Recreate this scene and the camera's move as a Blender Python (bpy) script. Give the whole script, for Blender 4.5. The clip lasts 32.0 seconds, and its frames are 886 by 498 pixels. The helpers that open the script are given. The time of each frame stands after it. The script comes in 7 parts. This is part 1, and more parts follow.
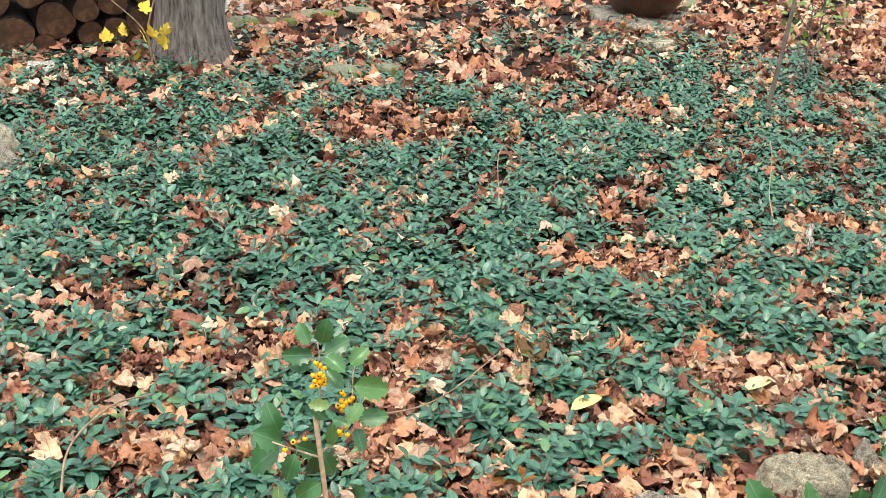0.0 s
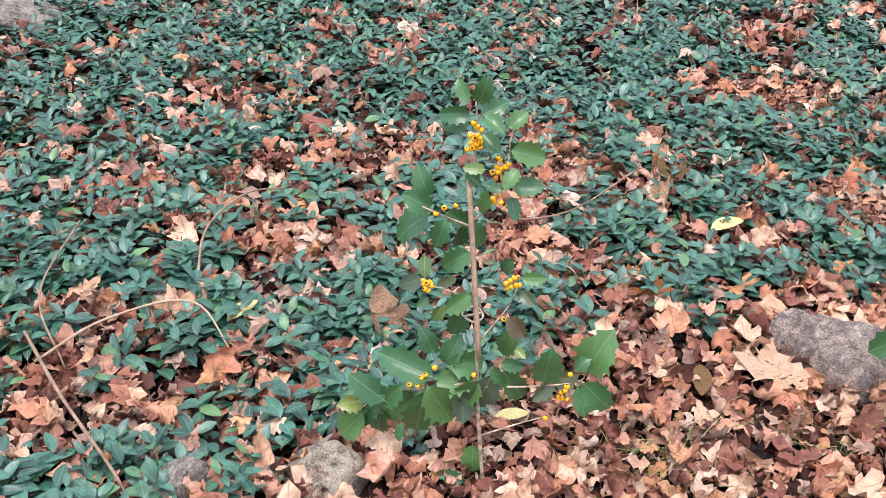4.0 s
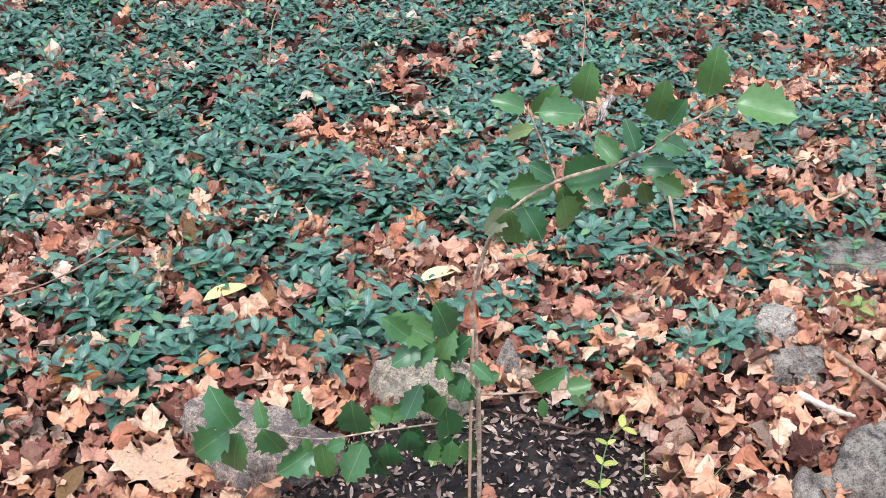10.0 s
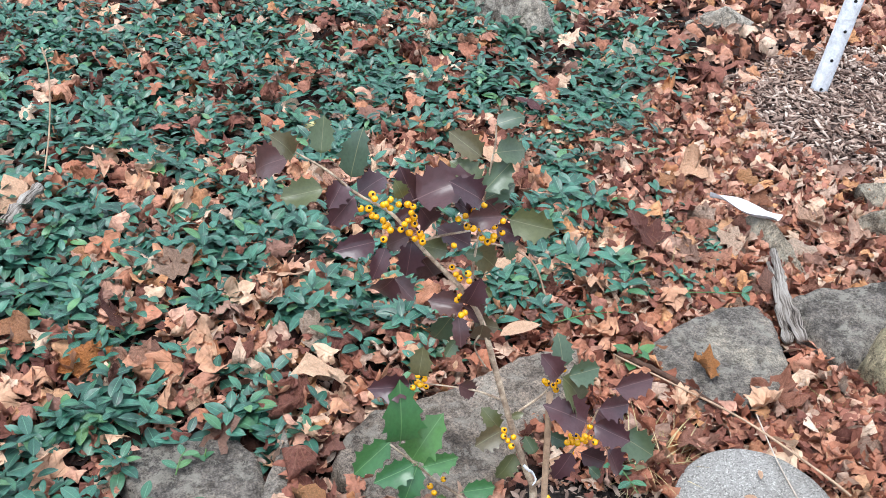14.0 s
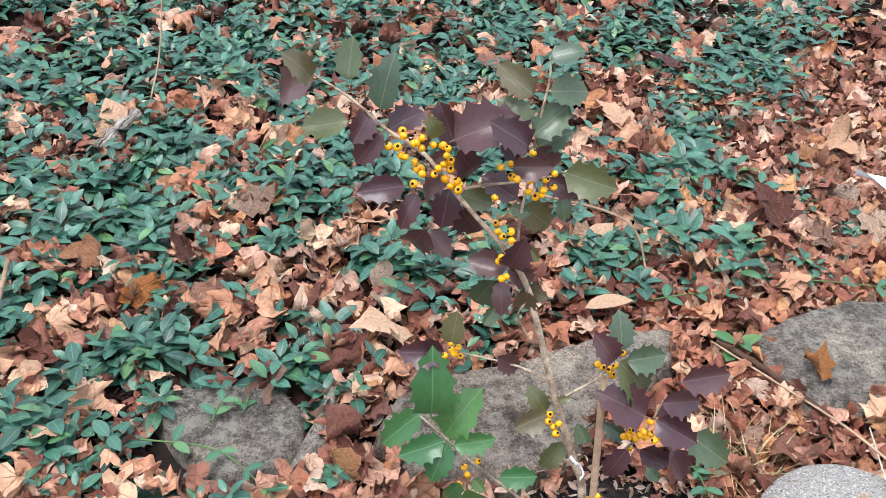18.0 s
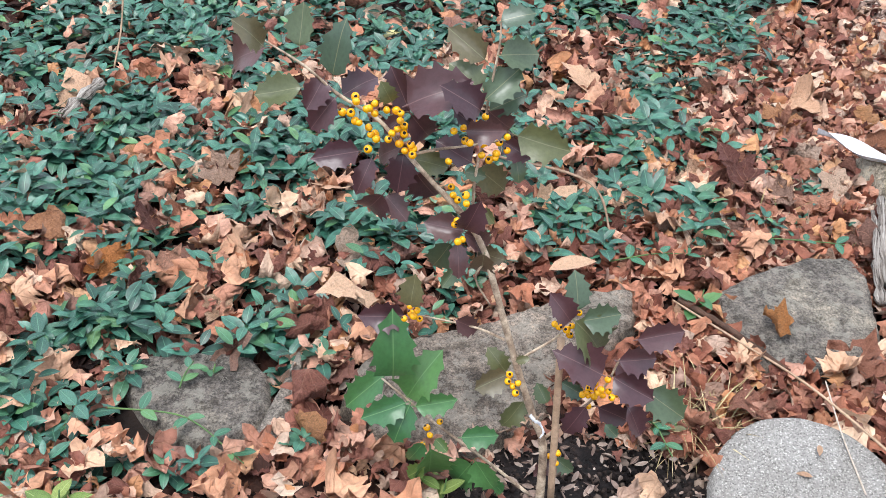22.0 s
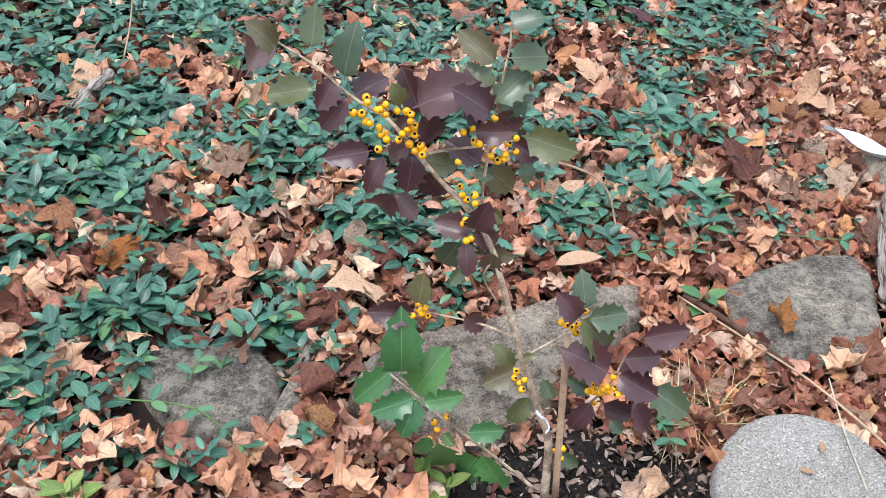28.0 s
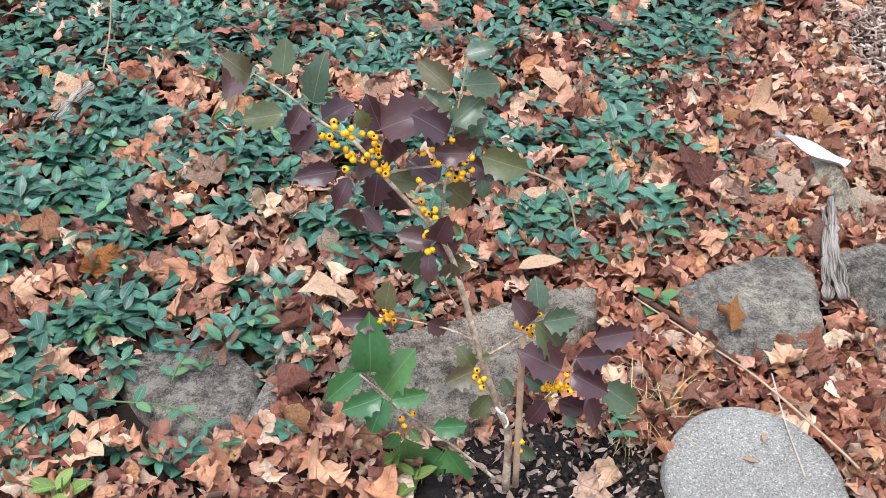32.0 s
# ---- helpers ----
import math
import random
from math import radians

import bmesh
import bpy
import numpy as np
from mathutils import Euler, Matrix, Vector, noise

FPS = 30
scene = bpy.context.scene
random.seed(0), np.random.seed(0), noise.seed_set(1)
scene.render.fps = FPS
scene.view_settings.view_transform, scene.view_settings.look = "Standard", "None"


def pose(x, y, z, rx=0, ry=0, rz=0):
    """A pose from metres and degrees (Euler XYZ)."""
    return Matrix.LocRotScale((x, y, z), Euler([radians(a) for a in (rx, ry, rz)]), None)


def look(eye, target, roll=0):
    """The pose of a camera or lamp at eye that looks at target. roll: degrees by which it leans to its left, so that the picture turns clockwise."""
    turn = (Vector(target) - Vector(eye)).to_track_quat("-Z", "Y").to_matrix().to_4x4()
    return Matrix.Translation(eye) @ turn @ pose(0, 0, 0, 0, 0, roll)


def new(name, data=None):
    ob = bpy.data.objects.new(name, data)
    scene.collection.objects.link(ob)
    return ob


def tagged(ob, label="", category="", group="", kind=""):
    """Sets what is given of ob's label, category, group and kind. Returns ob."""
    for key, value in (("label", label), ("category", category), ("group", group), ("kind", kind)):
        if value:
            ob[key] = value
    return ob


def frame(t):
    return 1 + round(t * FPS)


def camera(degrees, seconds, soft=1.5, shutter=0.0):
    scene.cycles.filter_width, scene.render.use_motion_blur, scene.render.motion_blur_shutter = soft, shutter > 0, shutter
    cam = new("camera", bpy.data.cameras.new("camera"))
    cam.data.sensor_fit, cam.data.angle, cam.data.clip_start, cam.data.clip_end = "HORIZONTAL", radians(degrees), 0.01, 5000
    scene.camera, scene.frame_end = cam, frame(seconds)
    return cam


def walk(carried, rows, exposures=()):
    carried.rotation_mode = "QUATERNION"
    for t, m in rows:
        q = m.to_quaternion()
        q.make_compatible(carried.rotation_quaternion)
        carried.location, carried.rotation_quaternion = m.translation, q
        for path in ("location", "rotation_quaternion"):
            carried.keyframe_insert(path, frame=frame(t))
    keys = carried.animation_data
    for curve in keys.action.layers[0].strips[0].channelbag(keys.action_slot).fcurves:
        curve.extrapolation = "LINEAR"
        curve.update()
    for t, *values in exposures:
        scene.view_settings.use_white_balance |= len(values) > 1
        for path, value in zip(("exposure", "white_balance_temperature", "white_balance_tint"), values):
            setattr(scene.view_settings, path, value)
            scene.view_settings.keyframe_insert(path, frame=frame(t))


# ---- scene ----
cam = camera(48.2, 32.0, soft=0.5)
PATH = [
    (0, (-0.668, -0.179, 1.412), (0.138, 1.438, 0.555), 2.57),
    (0.5, (-0.746, -0.169, 1.362), (-0.072, 1.454, 0.407), 1.61),
    (1, (-0.742, -0.143, 1.302), (-0.094, 1.464, 0.303), 2.09),
    (1.5, (-0.722, -0.151, 1.272), (-0.092, 1.451, 0.253), 2.05),
    (2, (-0.713, -0.147, 1.242), (-0.064, 1.437, 0.207), 2.57),
    (2.5, (-0.734, -0.165, 1.247), (-0.121, 1.411, 0.179), 2.71),
    (3, (-0.742, -0.158, 1.244), (-0.136, 1.412, 0.162), 2.82),
    (3.5, (-0.743, -0.158, 1.241), (-0.151, 1.411, 0.152), 2.8),
    (5.5, (-0.730, -0.146, 1.248), (-0.158, 1.424, 0.148), 2.48),
    (6, (-0.685, -0.168, 1.259), (-0.109, 1.393, 0.150), 2.31),
    (6.5, (-0.543, -0.245, 1.274), (-0.032, 1.330, 0.153), -0.08),
    (7, (-0.321, -0.281, 1.292), (0.285, 1.259, 0.168), -0.98),
    (7.5, (-0.115, -0.248, 1.255), (0.579, 1.280, 0.167), -1.17),
    (8, (0.057, -0.234, 1.247), (0.829, 1.280, 0.193), -0.06),
    (8.5, (0.233, -0.260, 1.240), (1.004, 1.236, 0.159), 1.31),
    (9, (0.309, -0.292, 1.252), (1.002, 1.239, 0.167), 1.05),
    (9.5, (0.332, -0.307, 1.261), (0.975, 1.256, 0.191), 0.35),
    (10, (0.342, -0.320, 1.262), (0.983, 1.251, 0.202), 1.1),
    (10.5, (0.383, -0.348, 1.269), (1.028, 1.218, 0.206), 1.01),
    (11, (0.499, -0.359, 1.264), (1.230, 1.173, 0.205), -0.84),
    (11.5, (0.719, -0.323, 1.250), (1.529, 1.161, 0.181), 0.54),
    (12, (0.956, -0.289, 1.249), (1.834, 1.171, 0.202), 0.69),
    (12.5, (1.303, -0.282, 1.270), (2.211, 1.138, 0.194), 1.85),
    (13, (1.549, -0.241, 1.265), (2.430, 1.221, 0.224), 1.63),
    (13.5, (1.745, -0.085, 1.209), (2.534, 1.426, 0.162), 2.78),
    (15.5, (2.061, 0.062, 1.070), (2.531, 1.669, -0.024), 2.45),
    (16, (2.064, 0.062, 1.064), (2.497, 1.675, -0.036), 2.27),
    (16.5, (2.060, 0.081, 1.062), (2.468, 1.688, -0.057), 2.19),
    (17, (2.059, 0.086, 1.064), (2.457, 1.687, -0.066), 2.51),
    (17.5, (2.055, 0.083, 1.063), (2.435, 1.686, -0.071), 2.28),
    (18, (2.061, 0.075, 1.063), (2.430, 1.677, -0.077), 2.22),
    (18.5, (2.069, 0.067, 1.065), (2.445, 1.655, -0.090), 2.38),
    (19, (2.069, 0.059, 1.070), (2.461, 1.646, -0.081), 2.47),
    (19.5, (2.077, 0.059, 1.068), (2.484, 1.639, -0.088), 2.52),
    (20, (2.081, 0.066, 1.061), (2.494, 1.635, -0.109), 2.37),
    (20.5, (2.080, 0.070, 1.064), (2.495, 1.631, -0.116), 2.4),
    (21, (2.076, 0.066, 1.069), (2.477, 1.620, -0.125), 2.14),
    (21.5, (2.081, 0.061, 1.068), (2.479, 1.616, -0.124), 2.09),
    (22, (2.082, 0.060, 1.069), (2.485, 1.612, -0.126), 2.16),
    (22.5, (2.081, 0.064, 1.067), (2.484, 1.622, -0.121), 2.14),
    (23, (2.080, 0.067, 1.067), (2.478, 1.628, -0.117), 2.01),
    (23.5, (2.077, 0.065, 1.069), (2.470, 1.631, -0.112), 1.93),
    (24, (2.068, 0.064, 1.081), (2.449, 1.625, -0.109), 1.83),
    (24.5, (2.065, 0.061, 1.089), (2.439, 1.623, -0.103), 1.86),
    (26.5, (2.068, 0.057, 1.098), (2.459, 1.609, -0.102), 2.61),
    (27, (2.073, 0.057, 1.096), (2.463, 1.609, -0.104), 2.55),
    (27.5, (2.076, 0.061, 1.091), (2.465, 1.607, -0.116), 2.38),
    (28, (2.077, 0.059, 1.088), (2.467, 1.596, -0.130), 2.38),
    (28.5, (2.076, 0.052, 1.092), (2.463, 1.585, -0.133), 2.23),
    (29, (2.073, 0.044, 1.097), (2.458, 1.571, -0.135), 2.22),
    (29.5, (2.070, 0.038, 1.104), (2.459, 1.560, -0.135), 2.21),
    (30, (2.069, 0.034, 1.110), (2.457, 1.562, -0.122), 1.95),
    (30.5, (2.061, 0.014, 1.141), (2.449, 1.536, -0.097), 1.99),
    (31, (2.061, 0.005, 1.151), (2.445, 1.534, -0.080), 1.89),
    (31.5, (2.072, 0.001, 1.157), (2.479, 1.529, -0.068), 2.32),
    (32, (2.079, -0.005, 1.158), (2.509, 1.517, -0.066), 2.78),
]
walk(cam, [(t, look(eye, target, roll)) for t, eye, target, roll in PATH], [(0, 1.24, 7150, 2), (0.4, 1.23, 6850, 5), (1.0, 1.17, 6300, 16), (3.0, 1.16, 6300, 18), (6.0, 1.17, 6300, 19), (9.0, 1.20, 6150, 15), (11.0, 1.20, 6050, 14), (13.0, 1.12, 5950, 7), (16.0, 1.11, 6250, 10), (32.0, 1.09, 6150, 9)])

# ---------------------------------------------------------------- light
world = bpy.data.worlds.new("overcast_sky")
scene.world = world
world.use_nodes = True
wn, wl = world.node_tree.nodes, world.node_tree.links
sky = wn.new("ShaderNodeTexSky")
sky.sky_type = "NISHITA"
sky.sun_disc = False
sky.sun_elevation, sky.sun_rotation = radians(74), radians(-134)
sky.air_density, sky.dust_density, sky.ozone_density = 1.0, 1.0, 1.0
haze = wn.new("ShaderNodeMix")
haze.data_type = "RGBA"
haze.inputs[0].default_value = 0.7
haze.inputs[7].default_value = (6.2, 6.5, 7.0, 1)
wl.new(sky.outputs[0], haze.inputs[6])
wl.new(haze.outputs[2], wn["Background"].inputs[0])
wn["Background"].inputs[1].default_value = 0.125

sun = new("sun", bpy.data.lights.new("sun", "SUN"))
sun.data.energy, sun.data.angle, sun.data.color = 1.5, radians(24), (1.0, 0.97, 0.93)
sun.matrix_world = look((-1.45, -1.4, 7), (0, 0, 0))

# ---------------------------------------------------------------- materials


def material(name, rough=0.7, metal=0.0, spec=0.5):
    m = bpy.data.materials.new(name)
    m.use_nodes = True
    b = m.node_tree.nodes["Principled BSDF"]
    b.inputs["Roughness"].default_value = rough
    b.inputs["Metallic"].default_value = metal
    b.inputs["Specular IOR Level"].default_value = spec
    return m, m.node_tree.nodes, m.node_tree.links, b


def rgb(r, g, b):
    """Linear colour from 0-255 sRGB values."""
    return tuple(((c / 255 + 0.055) / 1.055) ** 2.4 if c > 10 else c / 255 / 12.92 for c in (r, g, b)) + (1,)


def noise_tex(n, l, scale, detail=5.0, rough=0.6, coords="Object"):
    tc = n.new("ShaderNodeTexCoord")
    t = n.new("ShaderNodeTexNoise")
    t.inputs["Scale"].default_value, t.inputs["Detail"].default_value, t.inputs["Roughness"].default_value = scale, detail, rough
    l.new(tc.outputs[coords], t.inputs["Vector"])
    return t.outputs["Fac"]


def ramp(n, l, fac, stops, interp="LINEAR"):
    r = n.new("ShaderNodeValToRGB")
    r.color_ramp.interpolation = interp
    e = r.color_ramp.elements
    while len(e) < len(stops):
        e.new(0.5)
    for k, (p, c) in zip(e, stops):
        k.position, k.color = p, c
    l.new(fac, r.inputs[0])
    return r.outputs[0]


def mix(n, l, a, b, fac, mode="MIX"):
    m = n.new("ShaderNodeMix")
    m.data_type, m.blend_type = "RGBA", mode
    for v, s in ((a, 6), (b, 7), (fac, 0)):
        if isinstance(v, (int, float, tuple)):
            m.inputs[s].default_value = v
        else:
            l.new(v, m.inputs[s])
    return m.outputs[2]


def math_node(n, l, op, a, b):
    m = n.new("ShaderNodeMath")
    m.operation = op
    for v, s in ((a, 0), (b, 1)):
        if isinstance(v, (int, float)):
            m.inputs[s].default_value = v
        else:
            l.new(v, m.inputs[s])
    return m.outputs[0]


def bump(n, l, b, height, strength, dist=0.01):
    k = n.new("ShaderNodeBump")
    k.inputs["Strength"].default_value, k.inputs["Distance"].default_value = strength, dist
    l.new(height, k.inputs["Height"])
    l.new(k.outputs[0], b.inputs["Normal"])


def mottled(name, stops, scale, fine, rough=0.85, relief=0.6, dist=0.006, spec=0.4, coords="Object", speck=0.0):
    """A surface of a few colours in soft patches, with fine grain and relief."""
    m, n, l, b = material(name, rough, 0, spec)
    big, small = noise_tex(n, l, scale, 6, 0.62, coords), noise_tex(n, l, fine, 6, 0.7, coords)
    c = ramp(n, l, big, stops)
    g = ramp(n, l, small, [(0.3, (0.55, 0.55, 0.55, 1)), (0.7, (1.25, 1.25, 1.25, 1))])
    c = mix(n, l, c, g, 0.8, "MULTIPLY")
    if speck:
        stain = ramp(n, l, noise_tex(n, l, 5.5, 5, 0.7, coords), [(0.40, (0.62, 0.58, 0.54, 1)), (0.5, (1, 1, 1, 1)), (0.62, (1.12, 1.08, 0.98, 1))])
        c = mix(n, l, c, stain, 0.9, "MULTIPLY")
        dots = ramp(n, l, noise_tex(n, l, 210, 3, 0.8, coords), [(0.56, (0, 0, 0, 1)), (0.64, (speck, speck, speck, 1))])
        c = mix(n, l, c, rgb(196, 192, 180), dots)
        pits = ramp(n, l, noise_tex(n, l, 130, 4, 0.8, coords), [(0.36, (speck, speck, speck, 1)), (0.42, (0, 0, 0, 1))])
        c = mix(n, l, c, rgb(58, 54, 50), pits)
    l.new(c, b.inputs["Base Color"])
    bump(n, l, b, small, relief, dist)
    return m


def leaf_material(name, stops, rib, rough=0.45, spec=0.5, island=True, rib_width=0.09, veins=0.35, blotch=0.5, crease=0.35, palmate=False, grain=60, mottle=0.75):
    """A leaf: colour by leaf, midrib and side veins by its own uv, fine mottling."""
    m, n, l, b = material(name, rough, 0, spec)
    if island:
        r = n.new("ShaderNodeNewGeometry").outputs["Random Per Island"]
    else:
        r = n.new("ShaderNodeObjectInfo").outputs["Random"]
    c = ramp(n, l, r, stops)
    sp = noise_tex(n, l, grain, 6, 0.7)
    c = mix(n, l, c, ramp(n, l, sp, [(0.39, (0.54, 0.52, 0.50, 1)), (0.61, (1.32, 1.32, 1.30, 1))]), mottle, "MULTIPLY")
    wide = noise_tex(n, l, 17, 3, 0.5)
    c = mix(n, l, c, ramp(n, l, wide, [(0.3, (0.66, 0.62, 0.60, 1)), (0.5, (1, 1, 1, 1)), (0.7, (1.2, 1.18, 1.16, 1))]), blotch, "MULTIPLY")
    uv = n.new("ShaderNodeUVMap")
    s = n.new("ShaderNodeSeparateXYZ")
    l.new(uv.outputs[0], s.inputs[0])
    d = math_node(n, l, "ABSOLUTE", math_node(n, l, "SUBTRACT", s.outputs[0], 0.5), 0)
    line = ramp(n, l, d, [(0.0, (1, 1, 1, 1)), (rib_width, (0, 0, 0, 1))])
    w = math_node(n, l, "SINE", math_node(n, l, "MULTIPLY", math_node(n, l, "SUBTRACT", s.outputs[1], math_node(n, l, "MULTIPLY", d, 0.9)), 44), 0)
    vein = ramp(n, l, w, [(0.80, (0, 0, 0, 1)), (1.0, (veins, veins, veins, 1))])
    height = math_node(n, l, "ADD", math_node(n, l, "MULTIPLY", wide, 1.6), sp)
    if palmate:
        # five main veins spreading from the foot of the leaf, with side veins off each
        ux = math_node(n, l, "DIVIDE", math_node(n, l, "SUBTRACT", s.outputs[0], 0.5), 0.6)
        angle = math_node(n, l, "ARCTAN2", ux, s.outputs[1])
        far = math_node(n, l, "SQRT", math_node(n, l, "ADD", math_node(n, l, "MULTIPLY", ux, ux), math_node(n, l, "MULTIPLY", s.outputs[1], s.outputs[1])), 0)
        off = math_node(n, l, "MULTIPLY", math_node(n, l, "PINGPONG", angle, 0.37), far)
        line = ramp(n, l, off, [(0.0, (0.4, 0.4, 0.4, 1)), (rib_width, (0, 0, 0, 1))])
        fan = math_node(n, l, "SINE", math_node(n, l, "MULTIPLY", math_node(n, l, "SUBTRACT", far, off), 52), 0)
        vein = ramp(n, l, fan, [(0.75, (0, 0, 0, 1)), (1.0, (0.12, 0.12, 0.12, 1))])
        height = math_node(n, l, "SUBTRACT", height, math_node(n, l, "MULTIPLY", line, 0.5))
        height = math_node(n, l, "SUBTRACT", height, math_node(n, l, "MULTIPLY", vein, 0.5))
    if veins or palmate:
        c = mix(n, l, c, rib, vein)
    c = mix(n, l, c, rib, line)
    l.new(c, b.inputs["Base Color"])
    b.inputs["Subsurface Weight"].default_value = 0.0
    bump(n, l, b, height, crease, 0.004 if not palmate else 0.008)
    return m


# soil brown, lowered in colour to deepen the shade seen through gaps in leaves
M_SOIL_SHADED = mottled("forest_soil_gap_shade", [(0.3, rgb(22, 16, 14)), (0.55, rgb(38, 27, 22)), (0.75, rgb(56, 41, 33))], 6, 70, 0.95, 1.0, 0.01)
M_COMPOST = mottled("dark_planting_soil", [(0.3, rgb(20, 17, 16)), (0.5, rgb(38, 31, 29)), (0.62, rgb(62, 51, 47)), (0.8, rgb(88, 74, 66))], 45, 160, 0.95, 1.0, 0.012)


M_MULCH = mottled("fine_bark_mulch", [(0.3, rgb(52, 40, 36)), (0.5, rgb(88, 70, 63)), (0.7, rgb(124, 104, 95))], 40, 150, 0.95, 1.0, 0.012)


def stone_material(name, dark, mid, light, lichen, amount=0.45):
    """Weathered stone: broad stains, coarse grain, crusts of lichen, pits, and a rough face."""
    m, n, l, b = material(name, 0.92, 0, 0.35)
    stain, coarse = noise_tex(n, l, 7, 7, 0.68), noise_tex(n, l, 42, 8, 0.78)
    fine, crust, pit = noise_tex(n, l, 260, 4, 0.8), noise_tex(n, l, 19, 9, 0.82), noise_tex(n, l, 95, 5, 0.7)
    c = ramp(n, l, stain, [(0.38, dark), (0.47, mid), (0.54, mid), (0.62, light)])
    c = mix(n, l, c, ramp(n, l, coarse, [(0.40, (0.50, 0.48, 0.45, 1)), (0.5, (1, 1, 1, 1)), (0.60, (1.50, 1.45, 1.38, 1))]), 0.9, "MULTIPLY")
    c = mix(n, l, c, ramp(n, l, fine, [(0.40, (0.48, 0.48, 0.48, 1)), (0.60, (1.6, 1.58, 1.55, 1))]), 0.85, "MULTIPLY")
    c = mix(n, l, c, lichen, ramp(n, l, crust, [(0.515, (0, 0, 0, 1)), (0.55, (amount, amount, amount, 1))]))
    c = mix(n, l, c, rgb(50, 45, 40), ramp(n, l, pit, [(0.33, (0.7, 0.7, 0.7, 1)), (0.39, (0, 0, 0, 1))]))
    l.new(c, b.inputs["Base Color"])
    bump(n, l, b, math_node(n, l, "ADD", math_node(n, l, "MULTIPLY", coarse, 1.6), math_node(n, l, "MULTIPLY", fine, 0.5)), 1.0, 0.012)
    return m


M_STONE = stone_material("grey_fieldstone", rgb(104, 97, 90), rgb(154, 145, 135), rgb(184, 173, 158), rgb(208, 201, 186))
M_STONE_WARM = stone_material("tan_fieldstone", rgb(120, 110, 97), rgb(170, 158, 140), rgb(196, 184, 164), rgb(212, 205, 186))
M_STONE_PALE = stone_material("pale_fieldstone", rgb(140, 132, 120), rgb(180, 171, 158), rgb(204, 197, 186), rgb(214, 208, 194))
M_SLAB = stone_material("dark_grey_slab_stone", rgb(92, 86, 80), rgb(132, 124, 116), rgb(164, 154, 140), rgb(190, 182, 166), 0.55)
M_STONE_TAUPE = stone_material("grey_brown_slab_stone", rgb(104, 93, 83), rgb(152, 138, 125), rgb(180, 165, 150), rgb(200, 190, 174), 0.4)
M_STONE_OCHRE = stone_material("ochre_mossy_stone", rgb(116, 106, 86), rgb(160, 147, 120), rgb(184, 171, 144), rgb(172, 163, 130), 0.5)
M_BOULDER = stone_material("pitted_grey_boulder", rgb(112, 100, 94), rgb(168, 152, 140), rgb(196, 182, 168), rgb(112, 104, 106), 0.7)
M_QUARTZ = stone_material("white_quartz", rgb(190, 184, 176), rgb(222, 218, 212), rgb(236, 233, 229), rgb(240, 238, 234), 0.2)
M_MOSS_STONE = mottled("mossy_stone", [(0.3, rgb(96, 98, 84)), (0.5, rgb(130, 128, 110)), (0.6, rgb(98, 108, 40)), (0.8, rgb(120, 128, 30))], 9, 80, 0.95, 0.8, 0.008)
# concrete with sand-sized pale and dark aggregate
M_CONCRETE, _n, _l, _b = material("exposed_aggregate_concrete", 0.92, 0, 0.35)
_tc, _v = _n.new("ShaderNodeTexCoord"), _n.new("ShaderNodeTexVoronoi")
_v.inputs["Scale"].default_value = 560
_l.new(_tc.outputs["Object"], _v.inputs["Vector"])
_grit = _n.new("ShaderNodeSeparateColor")
_l.new(_v.outputs["Color"], _grit.inputs[0])
_c = ramp(_n, _l, _grit.outputs[0], [(0.0, rgb(104, 100, 96)), (0.2, rgb(140, 137, 132)), (0.62, rgb(154, 150, 145)), (0.88, rgb(168, 164, 158)), (1.0, rgb(204, 200, 194))])
_c = mix(_n, _l, _c, ramp(_n, _l, noise_tex(_n, _l, 9, 6, 0.7), [(0.35, (0.80, 0.78, 0.75, 1)), (0.6, (1.06, 1.05, 1.04, 1))]), 0.9, "MULTIPLY")
_l.new(_c, _b.inputs["Base Color"])
bump(_n, _l, _b, math_node(_n, _l, "ADD", _grit.outputs[1], math_node(_n, _l, "MULTIPLY", noise_tex(_n, _l, 60, 6, 0.7), 2.0)), 0.9, 0.003)
M_BARK, _n, _l, _b = material("ridged_grey_bark", 0.95, 0, 0.3)
_tc, _mp = _n.new("ShaderNodeTexCoord"), _n.new("ShaderNodeMapping")
_mp.inputs["Scale"].default_value = (1, 1, 0.13)
_l.new(_tc.outputs["Object"], _mp.inputs["Vector"])
_t = _n.new("ShaderNodeTexNoise")
_t.inputs["Scale"].default_value, _t.inputs["Detail"].default_value, _t.inputs["Roughness"].default_value = 55, 7, 0.65
_l.new(_mp.outputs[0], _t.inputs["Vector"])
_l.new(ramp(_n, _l, _t.outputs["Fac"], [(0.34, rgb(66, 59, 57)), (0.48, rgb(112, 103, 99)), (0.62, rgb(138, 129, 124)), (0.75, rgb(160, 151, 145))]), _b.inputs["Base Color"])
bump(_n, _l, _b, _t.outputs["Fac"], 1.0, 0.03)
M_YOUNG_BARK = mottled("smooth_grey_bark", [(0.3, rgb(126, 116, 106)), (0.5, rgb(160, 150, 140)), (0.7, rgb(182, 174, 164))], 14, 90, 0.9, 0.5, 0.004)
M_DEADWOOD, _n, _l, _b = material("weathered_dead_wood", 0.9, 0, 0.3)
_uv, _mp = _n.new("ShaderNodeUVMap"), _n.new("ShaderNodeMapping")
_mp.inputs["Scale"].default_value = (9, 1.4, 1)
_l.new(_uv.outputs[0], _mp.inputs["Vector"])
_t = _n.new("ShaderNodeTexNoise")
_t.inputs["Scale"].default_value, _t.inputs["Detail"].default_value, _t.inputs["Roughness"].default_value = 2.2, 7, 0.7
